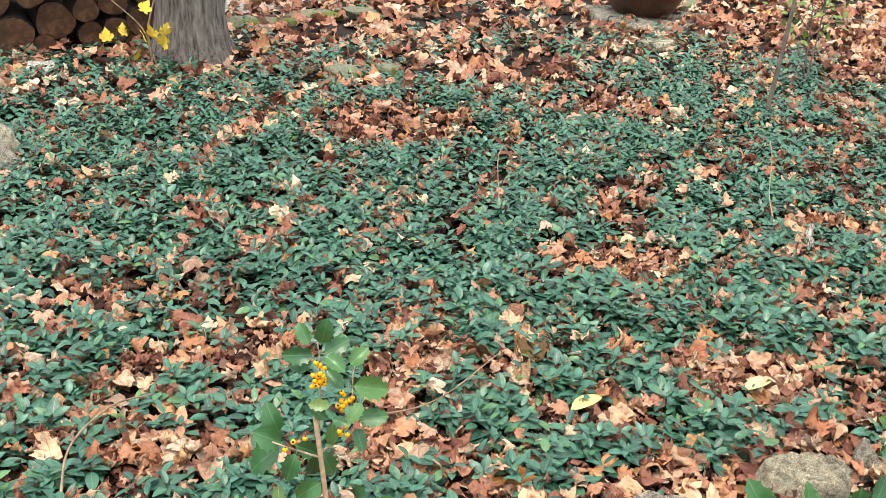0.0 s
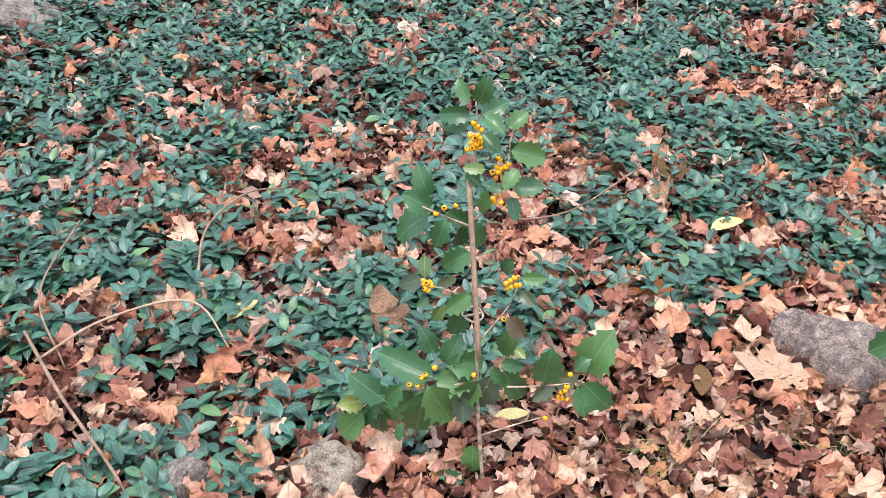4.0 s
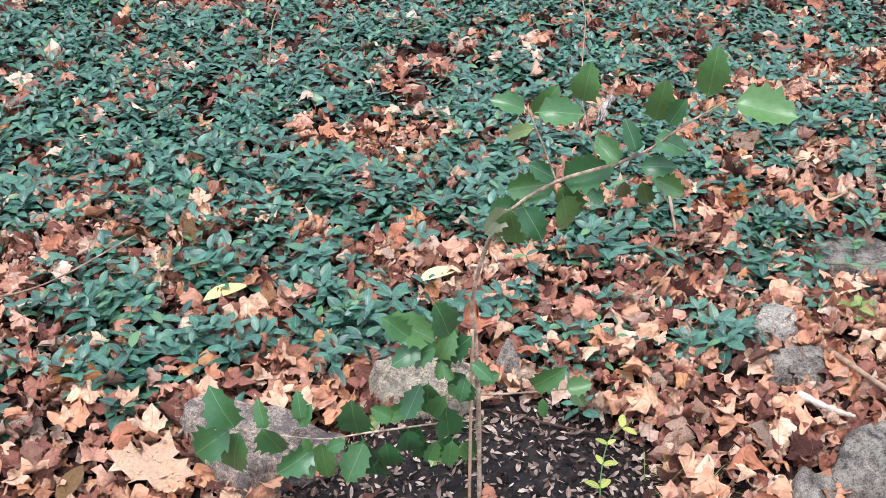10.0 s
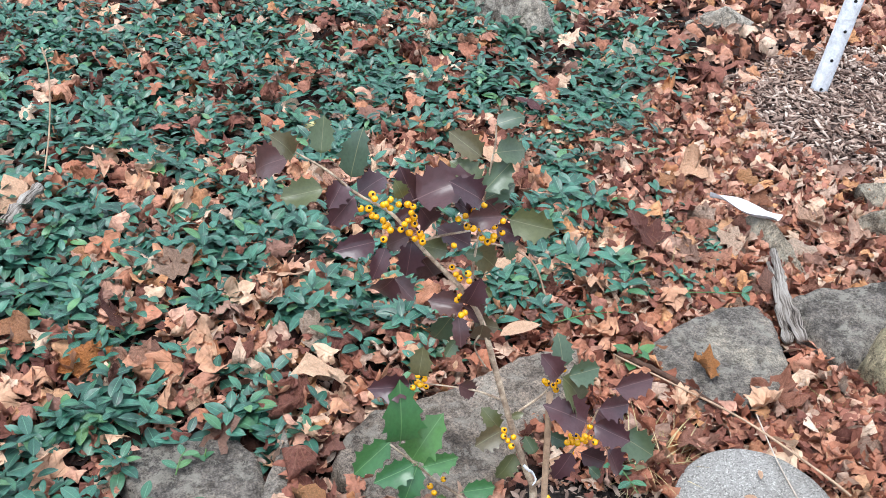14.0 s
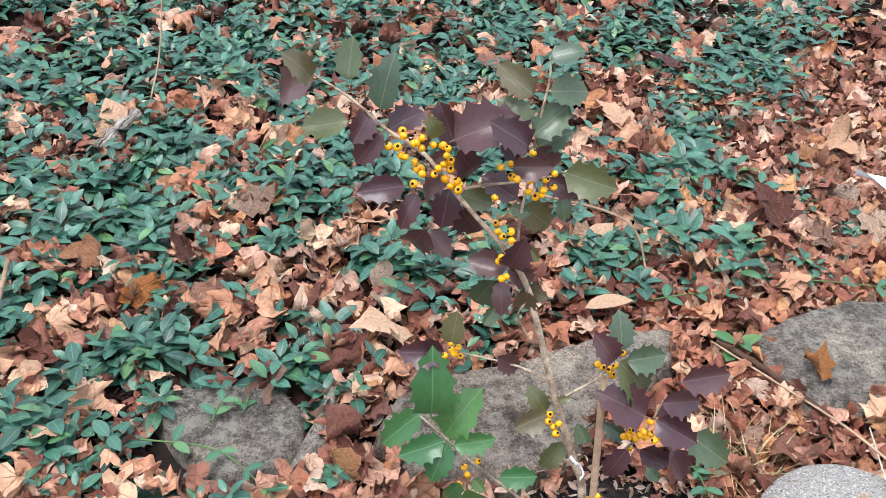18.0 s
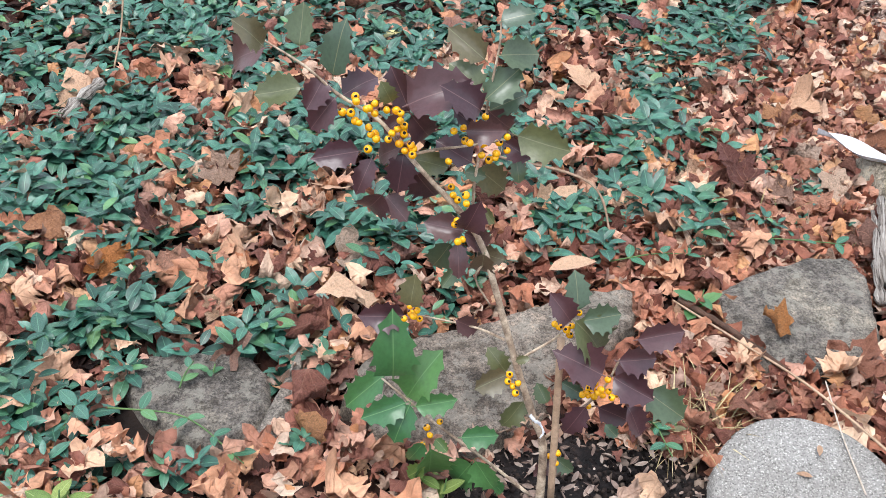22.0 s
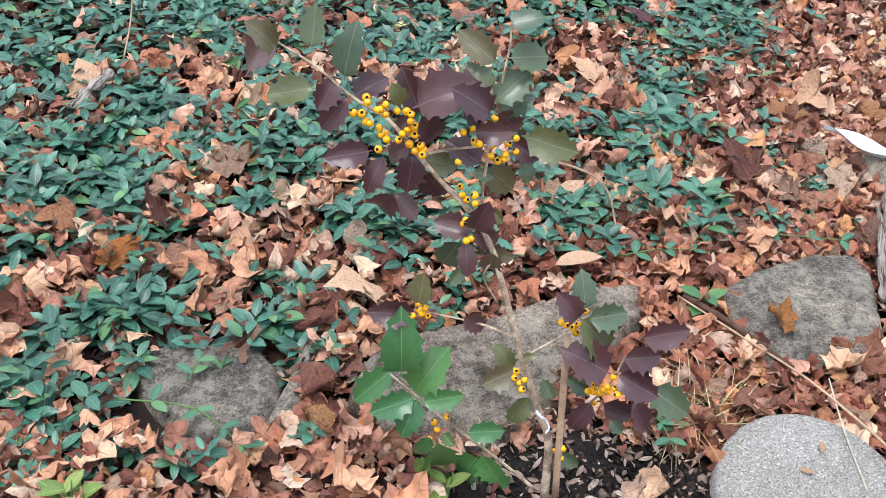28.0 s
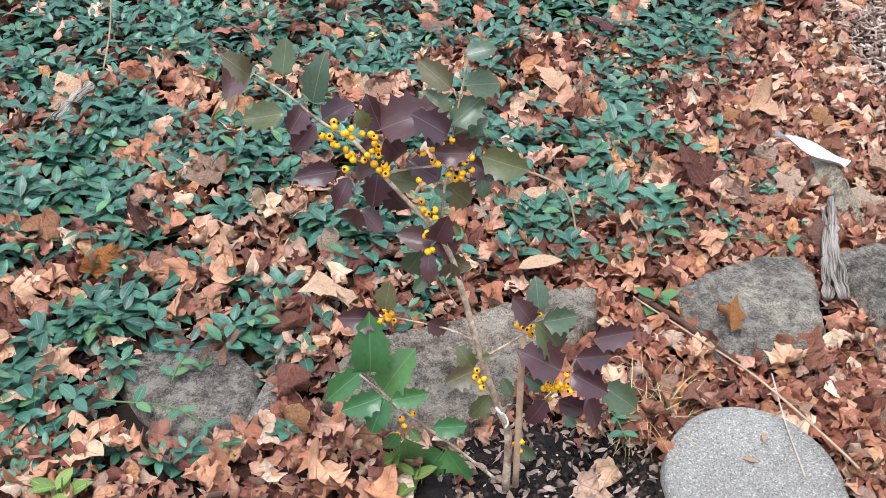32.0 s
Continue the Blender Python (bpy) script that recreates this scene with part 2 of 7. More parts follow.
_l.new(_mp.outputs[0], _t.inputs["Vector"])
_l.new(ramp(_n, _l, _t.outputs["Fac"], [(0.38, rgb(52, 44, 38)), (0.46, rgb(146, 134, 124)), (0.56, rgb(192, 182, 172)), (0.70, rgb(226, 218, 208))]), _b.inputs["Base Color"])
bump(_n, _l, _b, _t.outputs["Fac"], 1.0, 0.012)
M_TWIG = mottled("dry_twig", [(0.3, rgb(110, 84, 66)), (0.6, rgb(168, 140, 116)), (0.85, rgb(196, 172, 150))], 30, 150, 0.8, 0.5, 0.003)
M_HOLLY_BARK = mottled("holly_bark", [(0.35, rgb(125, 104, 86)), (0.5, rgb(174, 152, 129)), (0.65, rgb(219, 200, 173))], 60, 260, 0.75, 0.6, 0.002)
M_CANE = mottled("bamboo_cane", [(0.3, rgb(158, 130, 104)), (0.6, rgb(190, 160, 132)), (0.85, rgb(208, 182, 156))], 20, 150, 0.6, 0.3, 0.002)
M_STRAW = mottled("pale_dry_straw", [(0.3, rgb(172, 154, 136)), (0.6, rgb(206, 192, 176)), (0.85, rgb(224, 214, 202))], 30, 160, 0.8, 0.5, 0.002)
M_WHITE = mottled("white_plastic", [(0.2, rgb(214, 216, 220)), (0.6, rgb(232, 234, 238)), (0.9, rgb(240, 241, 244))], 8, 60, 0.45, 0.1, 0.001)
M_LOG_END = mottled("cut_log_end", [(0.3, rgb(42, 27, 21)), (0.5, rgb(80, 53, 37)), (0.7, rgb(116, 82, 57))], 14, 90, 0.9, 0.8, 0.004)
M_POT = mottled("glazed_brown_pot", [(0.3, rgb(48, 28, 20)), (0.6, rgb(72, 42, 30)), (0.9, rgb(96, 58, 40))], 6, 50, 0.35, 0.2, 0.002)
M_GRAVEL = mottled("pale_gravel", [(0.35, rgb(130, 122, 118)), (0.5, rgb(180, 172, 168)), (0.7, rgb(210, 204, 200))], 60, 140, 0.9, 1.0, 0.01)
M_BLACK = mottled("black_hole", [(0.3, rgb(18, 18, 18)), (0.8, rgb(30, 30, 30))], 20, 90)

LITTER = [(0.0, rgb(98, 58, 50)), (0.1, rgb(146, 94, 79)), (0.2, rgb(198, 138, 111)), (0.3, rgb(220, 172, 148)), (0.4, rgb(160, 104, 88)), (0.5, rgb(118, 74, 65)), (0.58, rgb(230, 197, 171)), (0.65, rgb(198, 143, 116)), (0.74, rgb(124, 79, 70)), (0.84, rgb(233, 206, 182)), (0.92, rgb(208, 152, 106)), (1.0, rgb(166, 108, 89))]
M_LITTER = leaf_material("fallen_maple_leaves", LITTER, rgb(198, 146, 118), 0.75, 0.3, True, 0.014, 0.0, 0.7, 1.0, True, 55, 0.55)
M_FALLEN = leaf_material("fallen_maple_leaf", LITTER, rgb(198, 146, 118), 0.75, 0.3, False, 0.014, 0.0, 0.7, 1.0, True, 55, 0.55)
M_TOP = leaf_material("tan_curled_leaves", [(0.0, rgb(176, 112, 84)), (0.2, rgb(206, 152, 120)), (0.4, rgb(226, 184, 152)), (0.6, rgb(196, 132, 96)), (0.8, rgb(232, 200, 170)), (1.0, rgb(188, 128, 98))], rgb(222, 176, 142), 0.75, 0.3, True, 0.012, 0.0, 0.6, 1.0, True, 45, 0.45)
M_RUSSET = leaf_material("russet_leaf_scraps", [(0.0, rgb(112, 66, 54)), (0.3, rgb(158, 98, 76)), (0.55, rgb(196, 134, 106)), (0.75, rgb(132, 80, 66)), (1.0, rgb(212, 158, 128))], rgb(186, 124, 96), 0.8, 0.25, True, 0.014, 0.0, 0.7, 1.0, True, 55, 0.6)
# decayed leaf browns taken near black: shade between the upper leaves is coloured in
M_UNDER_SHADED = leaf_material("decayed_leaf_bed_gap_shade", [(0.0, rgb(26, 17, 15)), (0.4, rgb(46, 30, 26)), (0.75, rgb(74, 49, 41)), (1.0, rgb(34, 23, 20))], rgb(110, 66, 48), 0.85, 0.25, True, 0.014, 0.0, 0.7, 1.0, True, 55, 0.55)
M_YELLOW = leaf_material("yellow_leaf", [(0.0, rgb(204, 192, 128)), (1.0, rgb(212, 202, 148))], rgb(214, 202, 152), 0.6, 0.4, False, 0.025, 0.1, 0.15)
M_ORANGE = leaf_material("orange_leaf", [(0.0, rgb(200, 128, 72)), (1.0, rgb(210, 144, 88))], rgb(170, 100, 56), 0.7, 0.3, False, 0.014, 0.0, 0.7, 1.0, True, 55, 0.55)
M_PALE = leaf_material("pale_tan_leaf", [(0.0, rgb(214, 168, 136)), (1.0, rgb(228, 190, 158))], rgb(236, 204, 172), 0.75, 0.3, False, 0.014, 0.0, 0.35, 0.8, True, 40, 0.3)
M_PLUM = leaf_material("plum_leaf", [(0.0, rgb(96, 60, 62)), (1.0, rgb(112, 72, 72))], rgb(140, 100, 96), 0.7, 0.3, False, 0.014, 0.0, 0.4, 0.8, True, 40, 0.3)
M_OLIVE = leaf_material("olive_brown_leaf", [(0.0, rgb(104, 80, 50)), (1.0, rgb(122, 92, 56))], rgb(110, 76, 40), 0.6, 0.4, False, 0.02, 0.0, 0.7, 0.8)
M_VINCA = leaf_material("periwinkle_leaves", [(0.0, rgb(36, 70, 58)), (0.3, rgb(46, 90, 74)), (0.65, rgb(64, 112, 94)), (0.92, rgb(60, 103, 76)), (1.0, rgb(90, 130, 78))], rgb(96, 138, 110), 0.38, 0.6, True, 0.04, 0.0, 0.3)
M_SHOOT = mottled("periwinkle_stems", [(0.3, rgb(70, 104, 58)), (0.7, rgb(110, 140, 80))], 20, 100, 0.6)
M_SLIVER = leaf_material("pale_dry_willow_leaves", [(0.0, rgb(92, 74, 66)), (0.5, rgb(148, 126, 114)), (1.0, rgb(194, 176, 162))], rgb(160, 130, 110), 0.8, 0.3, True, 0.06, 0.0)
M_CHIP = leaf_material("wood_chips", [(0.0, rgb(92, 72, 64)), (0.35, rgb(134, 110, 98)), (0.7, rgb(176, 152, 138)), (1.0, rgb(212, 194, 180))], rgb(150, 126, 112), 0.85, 0.3, True, 0.01, 0.0)
M_CRUMB = leaf_material("soil_crumbs", [(0.0, rgb(18, 15, 14)), (0.5, rgb(42, 34, 32)), (0.82, rgb(74, 62, 56)), (1.0, rgb(150, 132, 118))], rgb(50, 40, 36), 0.95, 0.2, True, 0.01, 0.0)
M_GRASS = leaf_material("grass_blades", [(0.0, rgb(80, 110, 50)), (0.6, rgb(120, 140, 70)), (1.0, rgb(190, 176, 120))], rgb(140, 150, 90), 0.55, 0.4, True, 0.05, 0.0)
M_DRY_GRASS = leaf_material("dry_grass_blades", [(0.0, rgb(150, 132, 92)), (0.6, rgb(190, 172, 128)), (1.0, rgb(214, 200, 160))], rgb(200, 186, 140), 0.6, 0.3, True, 0.05, 0.0)
M_H_GREEN = leaf_material("green_holly_leaf", [(0.0, rgb(46, 90, 54)), (0.5, rgb(62, 106, 60)), (1.0, rgb(82, 120, 64))], rgb(104, 138, 88), 0.36, 0.55, False, 0.016, 0.0, 0.25, 0.06, False, 9, 0.2)
M_H_OLIVE = leaf_material("olive_holly_leaf", [(0.0, rgb(66, 84, 66)), (0.45, rgb(80, 94, 66)), (0.75, rgb(94, 96, 60)), (1.0, rgb(92, 78, 60))], rgb(122, 122, 90), 0.36, 0.55, False, 0.016, 0.0, 0.25, 0.06, False, 9, 0.2)
M_H_PURPLE = leaf_material("purple_holly_leaf", [(0.0, rgb(64, 40, 46)), (0.5, rgb(78, 50, 54)), (1.0, rgb(88, 62, 60))], rgb(112, 84, 82), 0.36, 0.55, False, 0.016, 0.0, 0.25, 0.06, False, 9, 0.2)
M_BERRY = mottled("yellow_berry", [(0.3, rgb(236, 160, 10)), (0.6, rgb(246, 184, 16)), (0.9, rgb(250, 200, 30))], 90, 300, 0.25, 0.05, 0.001, 0.5)

# ---------------------------------------------------------------- building tools
RNG = np.random.default_rng(7)


def mesh(name, verts, faces, mat, uvs=None, smooth=True):
    me = bpy.data.meshes.new(name)
    me.from_pydata([tuple(v) for v in verts], [], [tuple(f) for f in faces])
    if uvs is not None:
        layer = me.uv_layers.new(name="UVMap")
        idx = np.empty(len(me.loops), dtype=np.int32)
        me.loops.foreach_get("vertex_index", idx)
        layer.data.foreach_set("uv", np.asarray(uvs, dtype=np.float32)[idx].ravel())
    me.polygons.foreach_set("use_smooth", [smooth] * len(me.polygons))
    me.materials.append(mat)
    return me


def part(name, data, parent, label=""):
    ob = new(name, data)
    ob.parent = parent
    if label:
        ob["label"] = label
    return ob


def tri_mesh(name, verts, tris, mat, uvs, smooth=True):
    """A large mesh of triangles from numpy arrays."""
    me = bpy.data.meshes.new(name)
    nv, nt = len(verts), len(tris)
    me.vertices.add(nv)
    me.vertices.foreach_set("co", np.asarray(verts, dtype=np.float32).ravel())
    me.loops.add(nt * 3)
    me.loops.foreach_set("vertex_index", np.asarray(tris, dtype=np.int32).ravel())
    me.polygons.add(nt)
    me.polygons.foreach_set("loop_start", np.arange(nt, dtype=np.int32) * 3)
    me.polygons.foreach_set("loop_total", np.full(nt, 3, dtype=np.int32))
    layer = me.uv_layers.new(name="UVMap")
    layer.data.foreach_set("uv", np.asarray(uvs, dtype=np.float32)[np.asarray(tris).ravel()].ravel())
    me.polygons.foreach_set("use_smooth", np.full(nt, smooth, dtype=bool))
    me.materials.append(mat)
    me.update()
    me.validate()
    return me


def wave(x, y, seed=0.0):
    """Gentle unevenness, about -1 to 1, for arrays."""
    s = np.sin(x * 1.9 + seed) * np.cos(y * 2.3 - seed * 1.3) + 0.6 * np.sin(x * 4.7 - y * 3.9 + seed * 2.1) + 0.45 * np.sin(x * 8.3 + y * 9.7 + seed) + 0.3 * np.cos(x * 17.0 - y * 13.0 + seed * 3)
    return s / 2.0


def gz(x, y):
    """Height of the ground."""
    near = np.exp(-((np.asarray(x, float) - 1.5) ** 2 + (np.asarray(y, float) - 2) ** 2) / 60)
    return 0.012 * wave(np.asarray(x, float), np.asarray(y, float)) * near


def turn(axis_angles):
    """Rotation matrices (n,3,3) from n rows of x, y, z angles."""
    a = np.asarray(axis_angles)
    cx, cy, cz, sx, sy, sz = *np.cos(a).T, *np.sin(a).T
    m = np.empty((len(a), 3, 3))
    m[:, 0] = np.stack([cy * cz, sx * sy * cz - cx * sz, cx * sy * cz + sx * sz], 1)
    m[:, 1] = np.stack([cy * sz, sx * sy * sz + cx * cz, cx * sy * sz - sx * cz], 1)
    m[:, 2] = np.stack([-sy, sx * cy, cx * cy], 1)
    return m


def scatter(name, shapes, places, angles, scales, which, mat):
    """Joins many turned and scaled copies of a few small shapes into one mesh. Shapes: (verts, tris, uvs)."""
    vs, ts, us, base = [], [], [], 0
    rot = turn(angles)
    for k, (v, t, u) in enumerate(shapes):
        sel = np.nonzero(which == k)[0]
        if not len(sel):
            continue
        p = np.einsum("nij,vj->nvi", rot[sel], v) * scales[sel][:, None, None] + places[sel][:, None, :]
        vs.append(p.reshape(-1, 3))
        ts.append((t[None] + (base + np.arange(len(sel)) * len(v))[:, None, None]).reshape(-1, 3))
        us.append(np.tile(u, (len(sel), 1)))
        base += len(sel) * len(v)
    return tri_mesh(name, np.concatenate(vs), np.concatenate(ts), mat, np.concatenate(us))


def fit_curve(points, steps=6):
    """A smooth line through points (Catmull-Rom)."""
    p = [Vector(q) for q in points]
    p = [p[0] * 2 - p[1]] + p + [p[-1] * 2 - p[-2]]
    out = []
    for i in range(1, len(p) - 2):
        for k in range(steps):
            t = k / steps
            a, b, c, d = p[i - 1], p[i], p[i + 1], p[i + 2]
            out.append(0.5 * ((2 * b) + (c - a) * t + (2 * a - 5 * b + 4 * c - d) * t * t + (3 * b - a - 3 * c + d) * t ** 3))
    return out + [p[-2]]


def tube(name, points, r0, r1, mat, sides=8, wob=0.08, steps=6, seed=0):
    """A tapering, slightly knobbly stem along points."""
    line = fit_curve(points, steps) if len(points) > 2 else [Vector(points[0]).lerp(Vector(points[1]), k / steps) for k in range(steps + 1)]
    rnd = random.Random(seed)
    verts, faces, uvs = [], [], []
    side = Vector((0.3, 1, 0.2))
    for i, p in enumerate(line):
        d = (line[min(i + 1, len(line) - 1)] - line[max(i - 1, 0)]).normalized()
        u = d.cross(side).normalized()
        w = d.cross(u)
        r = r0 + (r1 - r0) * i / (len(line) - 1)
        r *= 1 + wob * rnd.uniform(-1, 1)
        for k in range(sides):
            a = 2 * math.pi * k / sides
            verts.append(p + (u * math.cos(a) + w * math.sin(a)) * r * (1 + wob * rnd.uniform(-0.6, 0.6)))
            uvs.append((k / sides, i / len(line)))
    for i in range(len(line) - 1):
        for k in range(sides):
            j = (k + 1) % sides
            faces.append((i * sides + k, i * sides + j, (i + 1) * sides + j, (i + 1) * sides + k))
    faces.append(tuple(range(sides))[::-1])
    faces.append(tuple((len(line) - 1) * sides + k for k in range(sides)))
    return mesh(name, verts, faces, mat, uvs)


def rock_mesh(name, size, mat, seed, cuts=8, rough=0.06, level=4, flat=0.0):
    """A fieldstone: a ball cut by a few planes, with uneven faces and worn edges."""
    rnd = random.Random(seed)
    bm = bmesh.new()
    bmesh.ops.create_icosphere(bm, subdivisions=level, radius=1)
    planes = []
    for _ in range(cuts):
        d = Vector((rnd.uniform(-1, 1), rnd.uniform(-1, 1), rnd.uniform(-0.6, 1))).normalized()
        planes.append((d, rnd.uniform(0.40, 0.66)))
    if flat:
        planes.append((Vector((rnd.uniform(-0.06, 0.06), rnd.uniform(-0.06, 0.06), 1)).normalized(), flat))
    off = Vector((seed * 3.1, seed * 1.7, seed * 0.9))
    for v in bm.verts:
        p = v.co.copy()
        for d, lim in planes:
            over = p.dot(d) - lim
            if over > 0:
                p -= d * over * 0.97
        nz = noise.fractal(p * 2.2 + off, 0.9, 2.1, 5)
        p *= 1 + rough * 1.5 * nz + 0.025 * noise.fractal(p * 9 + off, 0.6, 2.1, 4)
        v.co = Vector((p.x * size[0], p.y * size[1], p.z * size[2])) * 1.2
    me = bpy.data.meshes.new(name)
    bm.to_mesh(me)
    bm.free()
    me.polygons.foreach_set("use_smooth", [True] * len(me.polygons))
    me.materials.append(mat)
    return me


def slab_mesh(name, outline, top, mat, seed, depth=0.12, rings=22, rough=0.012, dome=0.004):
    """A flat stone with an uneven top inside an outline and rounded, chipped edges; it reaches into the ground."""
    pts = [Vector((x, y, 0)) for x, y in outline]
    c = sum(pts, Vector()) / len(pts)
    loop = []
    n = len(pts)
    for i in range(n):
        for k in range(12):
            a = pts[i].lerp(pts[(i + 1) % n], k / 12)
            j = noise.fractal(a * 18 + Vector((seed, 0, 0)), 0.8, 2, 4)
            loop.append(a + (a - c).normalized() * (0.018 * j))
    # soften the corners
    for _ in range(1):
        loop = [(loop[i - 1] + loop[i] * 2 + loop[(i + 1) % len(loop)]) / 4 for i in range(len(loop))]
    verts, faces = [], []
    m = len(loop)
    levels = [(1.0, -depth), (1.0, -0.014), (0.99, -0.005)] + [(1 - 0.97 * (k / rings) ** 0.9, 0.0) for k in range(1, rings + 1)]
    for s, z in levels:
        for p in loop:
            q = c + (p - c) * s
            e = noise.fractal(Vector((q.x, q.y, seed)) * 9, 0.75, 2.1, 6) * rough
            e += 0.010 * (q.x - c.x) * math.sin(seed * 7) / 0.15
            verts.append((q.x, q.y, top + z + e * (1 if z > -0.05 else 0) + dome * (1 - s * s)))
    for i in range(len(levels) - 1):
        for k in range(m):
            j = (k + 1) % m
            faces.append((i * m + k, i * m + j, (i + 1) * m + j, (i + 1) * m + k))
    faces.append(tuple((len(levels) - 1) * m + k for k in range(m)))
    return mesh(name, verts, faces, mat)


# ---------------------------------------------------------------- leaf shapes
HALF_MAPLE = [(0, 0), (0.15, -0.09), (0.35, -0.07), (0.37, 0.06), (0.50, 0.14), (0.65, 0.33), (0.54, 0.37), (0.51, 0.51), (0.39, 0.49), (0.27, 0.46), (0.31, 0.64), (0.22, 0.70), (0.14, 0.83)]


def roll_up(v, ang, o, radius, most):
    """Bends the part of a sheet beyond a line upwards round a cylinder."""
    d = np.array((math.cos(ang), math.sin(ang), 0))
    s = v @ d - o
    over = np.clip(s, 0, None)
    a = np.minimum(over / radius, most)
    rest = over - a * radius
    v += np.outer(radius * np.sin(a) + rest * np.cos(a) - over, d)
    v[:, 2] += radius * (1 - np.cos(a)) + rest * np.sin(a)


def maple_shape(rnd, curl, crumple, rings=3):
    """A dry maple leaf of unit length: creased along the midrib, its lobes rolled up or down, its blade crumpled: verts, tris, uvs."""
    half = [(x * rnd.uniform(0.85, 1.12), y + rnd.uniform(-0.03, 0.03)) for x, y in HALF_MAPLE]
    edge = half + [(0, 1.0)] + [(-x * rnd.uniform(0.85, 1.12), y + rnd.uniform(-0.03, 0.03)) for x, y in half[:0:-1]]
    n = len(edge)
    flat = [(0, 0.34)]
    for k in range(1, rings + 1):
        s = (k / rings) ** 0.85
        flat += [(x * s, 0.34 + (y - 0.34) * s) for x, y in edge]
    off = Vector((rnd.uniform(0, 50), rnd.uniform(0, 50), 0))
    v = np.array([(x, y - 0.34, 0.0) for x, y in flat])
    uvs = np.array([(0.5 + x * 0.6, y) for x, y in flat])
    d2 = v[:, 0] ** 2 + v[:, 1] ** 2
    v[:, 2] = rnd.uniform(-0.2, 0.7) * curl * np.abs(v[:, 0])
    # each lobe bends its own way, and the side veins pleat the blade
    ph = rnd.uniform(0, 6.28)
    v[:, 2] += rnd.uniform(0.15, 0.6) * curl * d2 * np.cos(np.arctan2(v[:, 0], v[:, 1]) * 2.5 + ph)
    v[:, 2] += crumple * np.array([0.34 * noise.fractal(Vector((x * 3.2, y * 3.2, 0)) + off, 0.8, 2.0, 3) for x, y, _ in v]) * (0.35 + np.sqrt(d2))
    for _ in range(rnd.choice((1, 2, 2, 3)) if curl > 0.45 else rnd.choice((0, 0, 1))):
        roll_up(v, rnd.uniform(0, 6.28), rnd.uniform(0.05, 0.30), rnd.uniform(0.07, 0.22), rnd.uniform(0.7, 2.6))
    if rnd.random() < 0.35:
        v[:, 2] *= -1
    tris = []
    for i in range(n):
        j = (i + 1) % n
        tris.append((0, 1 + i, 1 + j))
        for k in range(rings - 1):
            p, q = 1 + k * n, 1 + (k + 1) * n
            tris += [(p + i, q + i, q + j), (p + i, q + j, p + j)]
    v[:, 2] -= np.percentile(v[:, 2], 20)
    return v, np.array(tris), uvs


def oval_leaf(length, width, droop, fold, stations=4, tipw=0.0):
    """A smooth oval leaf from the origin along +y: verts, tris, uvs."""
    verts, uvs = [(0, 0, 0)], [(0.5, 0)]
    for k in range(1, stations):
        t = k / stations
        w = width * 0.5 * math.sin(math.pi * t ** 0.92) ** 0.72
        z = -droop * length * t * t
        for s in (-1, 0, 1):
            verts.append((s * w, length * t, z + abs(s) * fold * w))
            uvs.append((0.5 + 0.5 * s, t))
    verts.append((0, length, -droop * length))
    uvs.append((0.5, 1))
    tris = [(0, 2, 1), (0, 3, 2)]
    for k in range(stations - 2):
        a = 1 + 3 * k
        tris += [(a, a + 1, a + 4), (a, a + 4, a + 3), (a + 1, a + 2, a + 5), (a + 1, a + 5, a + 4)]
    a, e = 1 + 3 * (stations - 2), len(verts) - 1
    tris += [(a, a + 1, e), (a + 1, a + 2, e)]
    return np.array(verts, float), np.array(tris), np.array(uvs, float)


def periwinkle_shoot(rnd, stations=5):
    """The leafy end of a periwinkle shoot seen from above as a star: crossed pairs of pointed leaves close together, about 7 cm across."""
    V, T, U, base = [], [], [], 0
    pairs = rnd.choice((2, 3, 3, 4, 4))
    yaw = rnd.uniform(0, 6.28)
    for k in range(pairs):
        f = k / max(1, pairs - 1)
        size = (0.044 - 0.018 * f) * rnd.uniform(0.85, 1.15)
        lift = 0.06 + 0.50 * f + rnd.uniform(-0.14, 0.14)
        z = 0.012 + 0.022 * f
        for s in (0, math.pi):
            v, t, u = oval_leaf(size * rnd.uniform(0.9, 1.1), size * rnd.uniform(0.44, 0.54), rnd.uniform(0.16, 0.30), 0.26, stations)
            cl, sl = math.cos(lift), math.sin(lift)
            v = np.stack([v[:, 0], v[:, 1] * cl - v[:, 2] * sl + 0.003, v[:, 1] * sl + v[:, 2] * cl], 1)
            a = yaw + s + rnd.uniform(-0.2, 0.2)
            ca, sa = math.cos(a), math.sin(a)
            v = np.stack([v[:, 0] * ca - v[:, 1] * sa, v[:, 0] * sa + v[:, 1] * ca, v[:, 2] + z], 1)
            V.append(v)
            T.append(t + base)
            U.append(u)
            base += len(v)
        yaw += (math.pi / 2 if pairs < 3 else math.pi / 3) + rnd.uniform(-0.15, 0.15)
    return np.concatenate(V), np.concatenate(T), np.concatenate(U)


_r = random.Random(11)
MAPLES = [maple_shape(_r, _r.uniform(0.45, 1.2), _r.uniform(0.4, 1.1), 4 if k % 2 else 3) for k in range(36)]
FAR_MAPLES = [maple_shape(_r, _r.uniform(0.35, 1.2), _r.uniform(0.4, 1.2), 2) for _ in range(24)]
FAR_FLAT = [maple_shape(_r, _r.uniform(0.3, 0.9), _r.uniform(0.4, 0.9), 1) for _ in range(16)]
BED_FLAT = [maple_shape(_r, _r.uniform(0.1, 0.4), _r.uniform(0.2, 0.5), 1) for _ in range(10)]
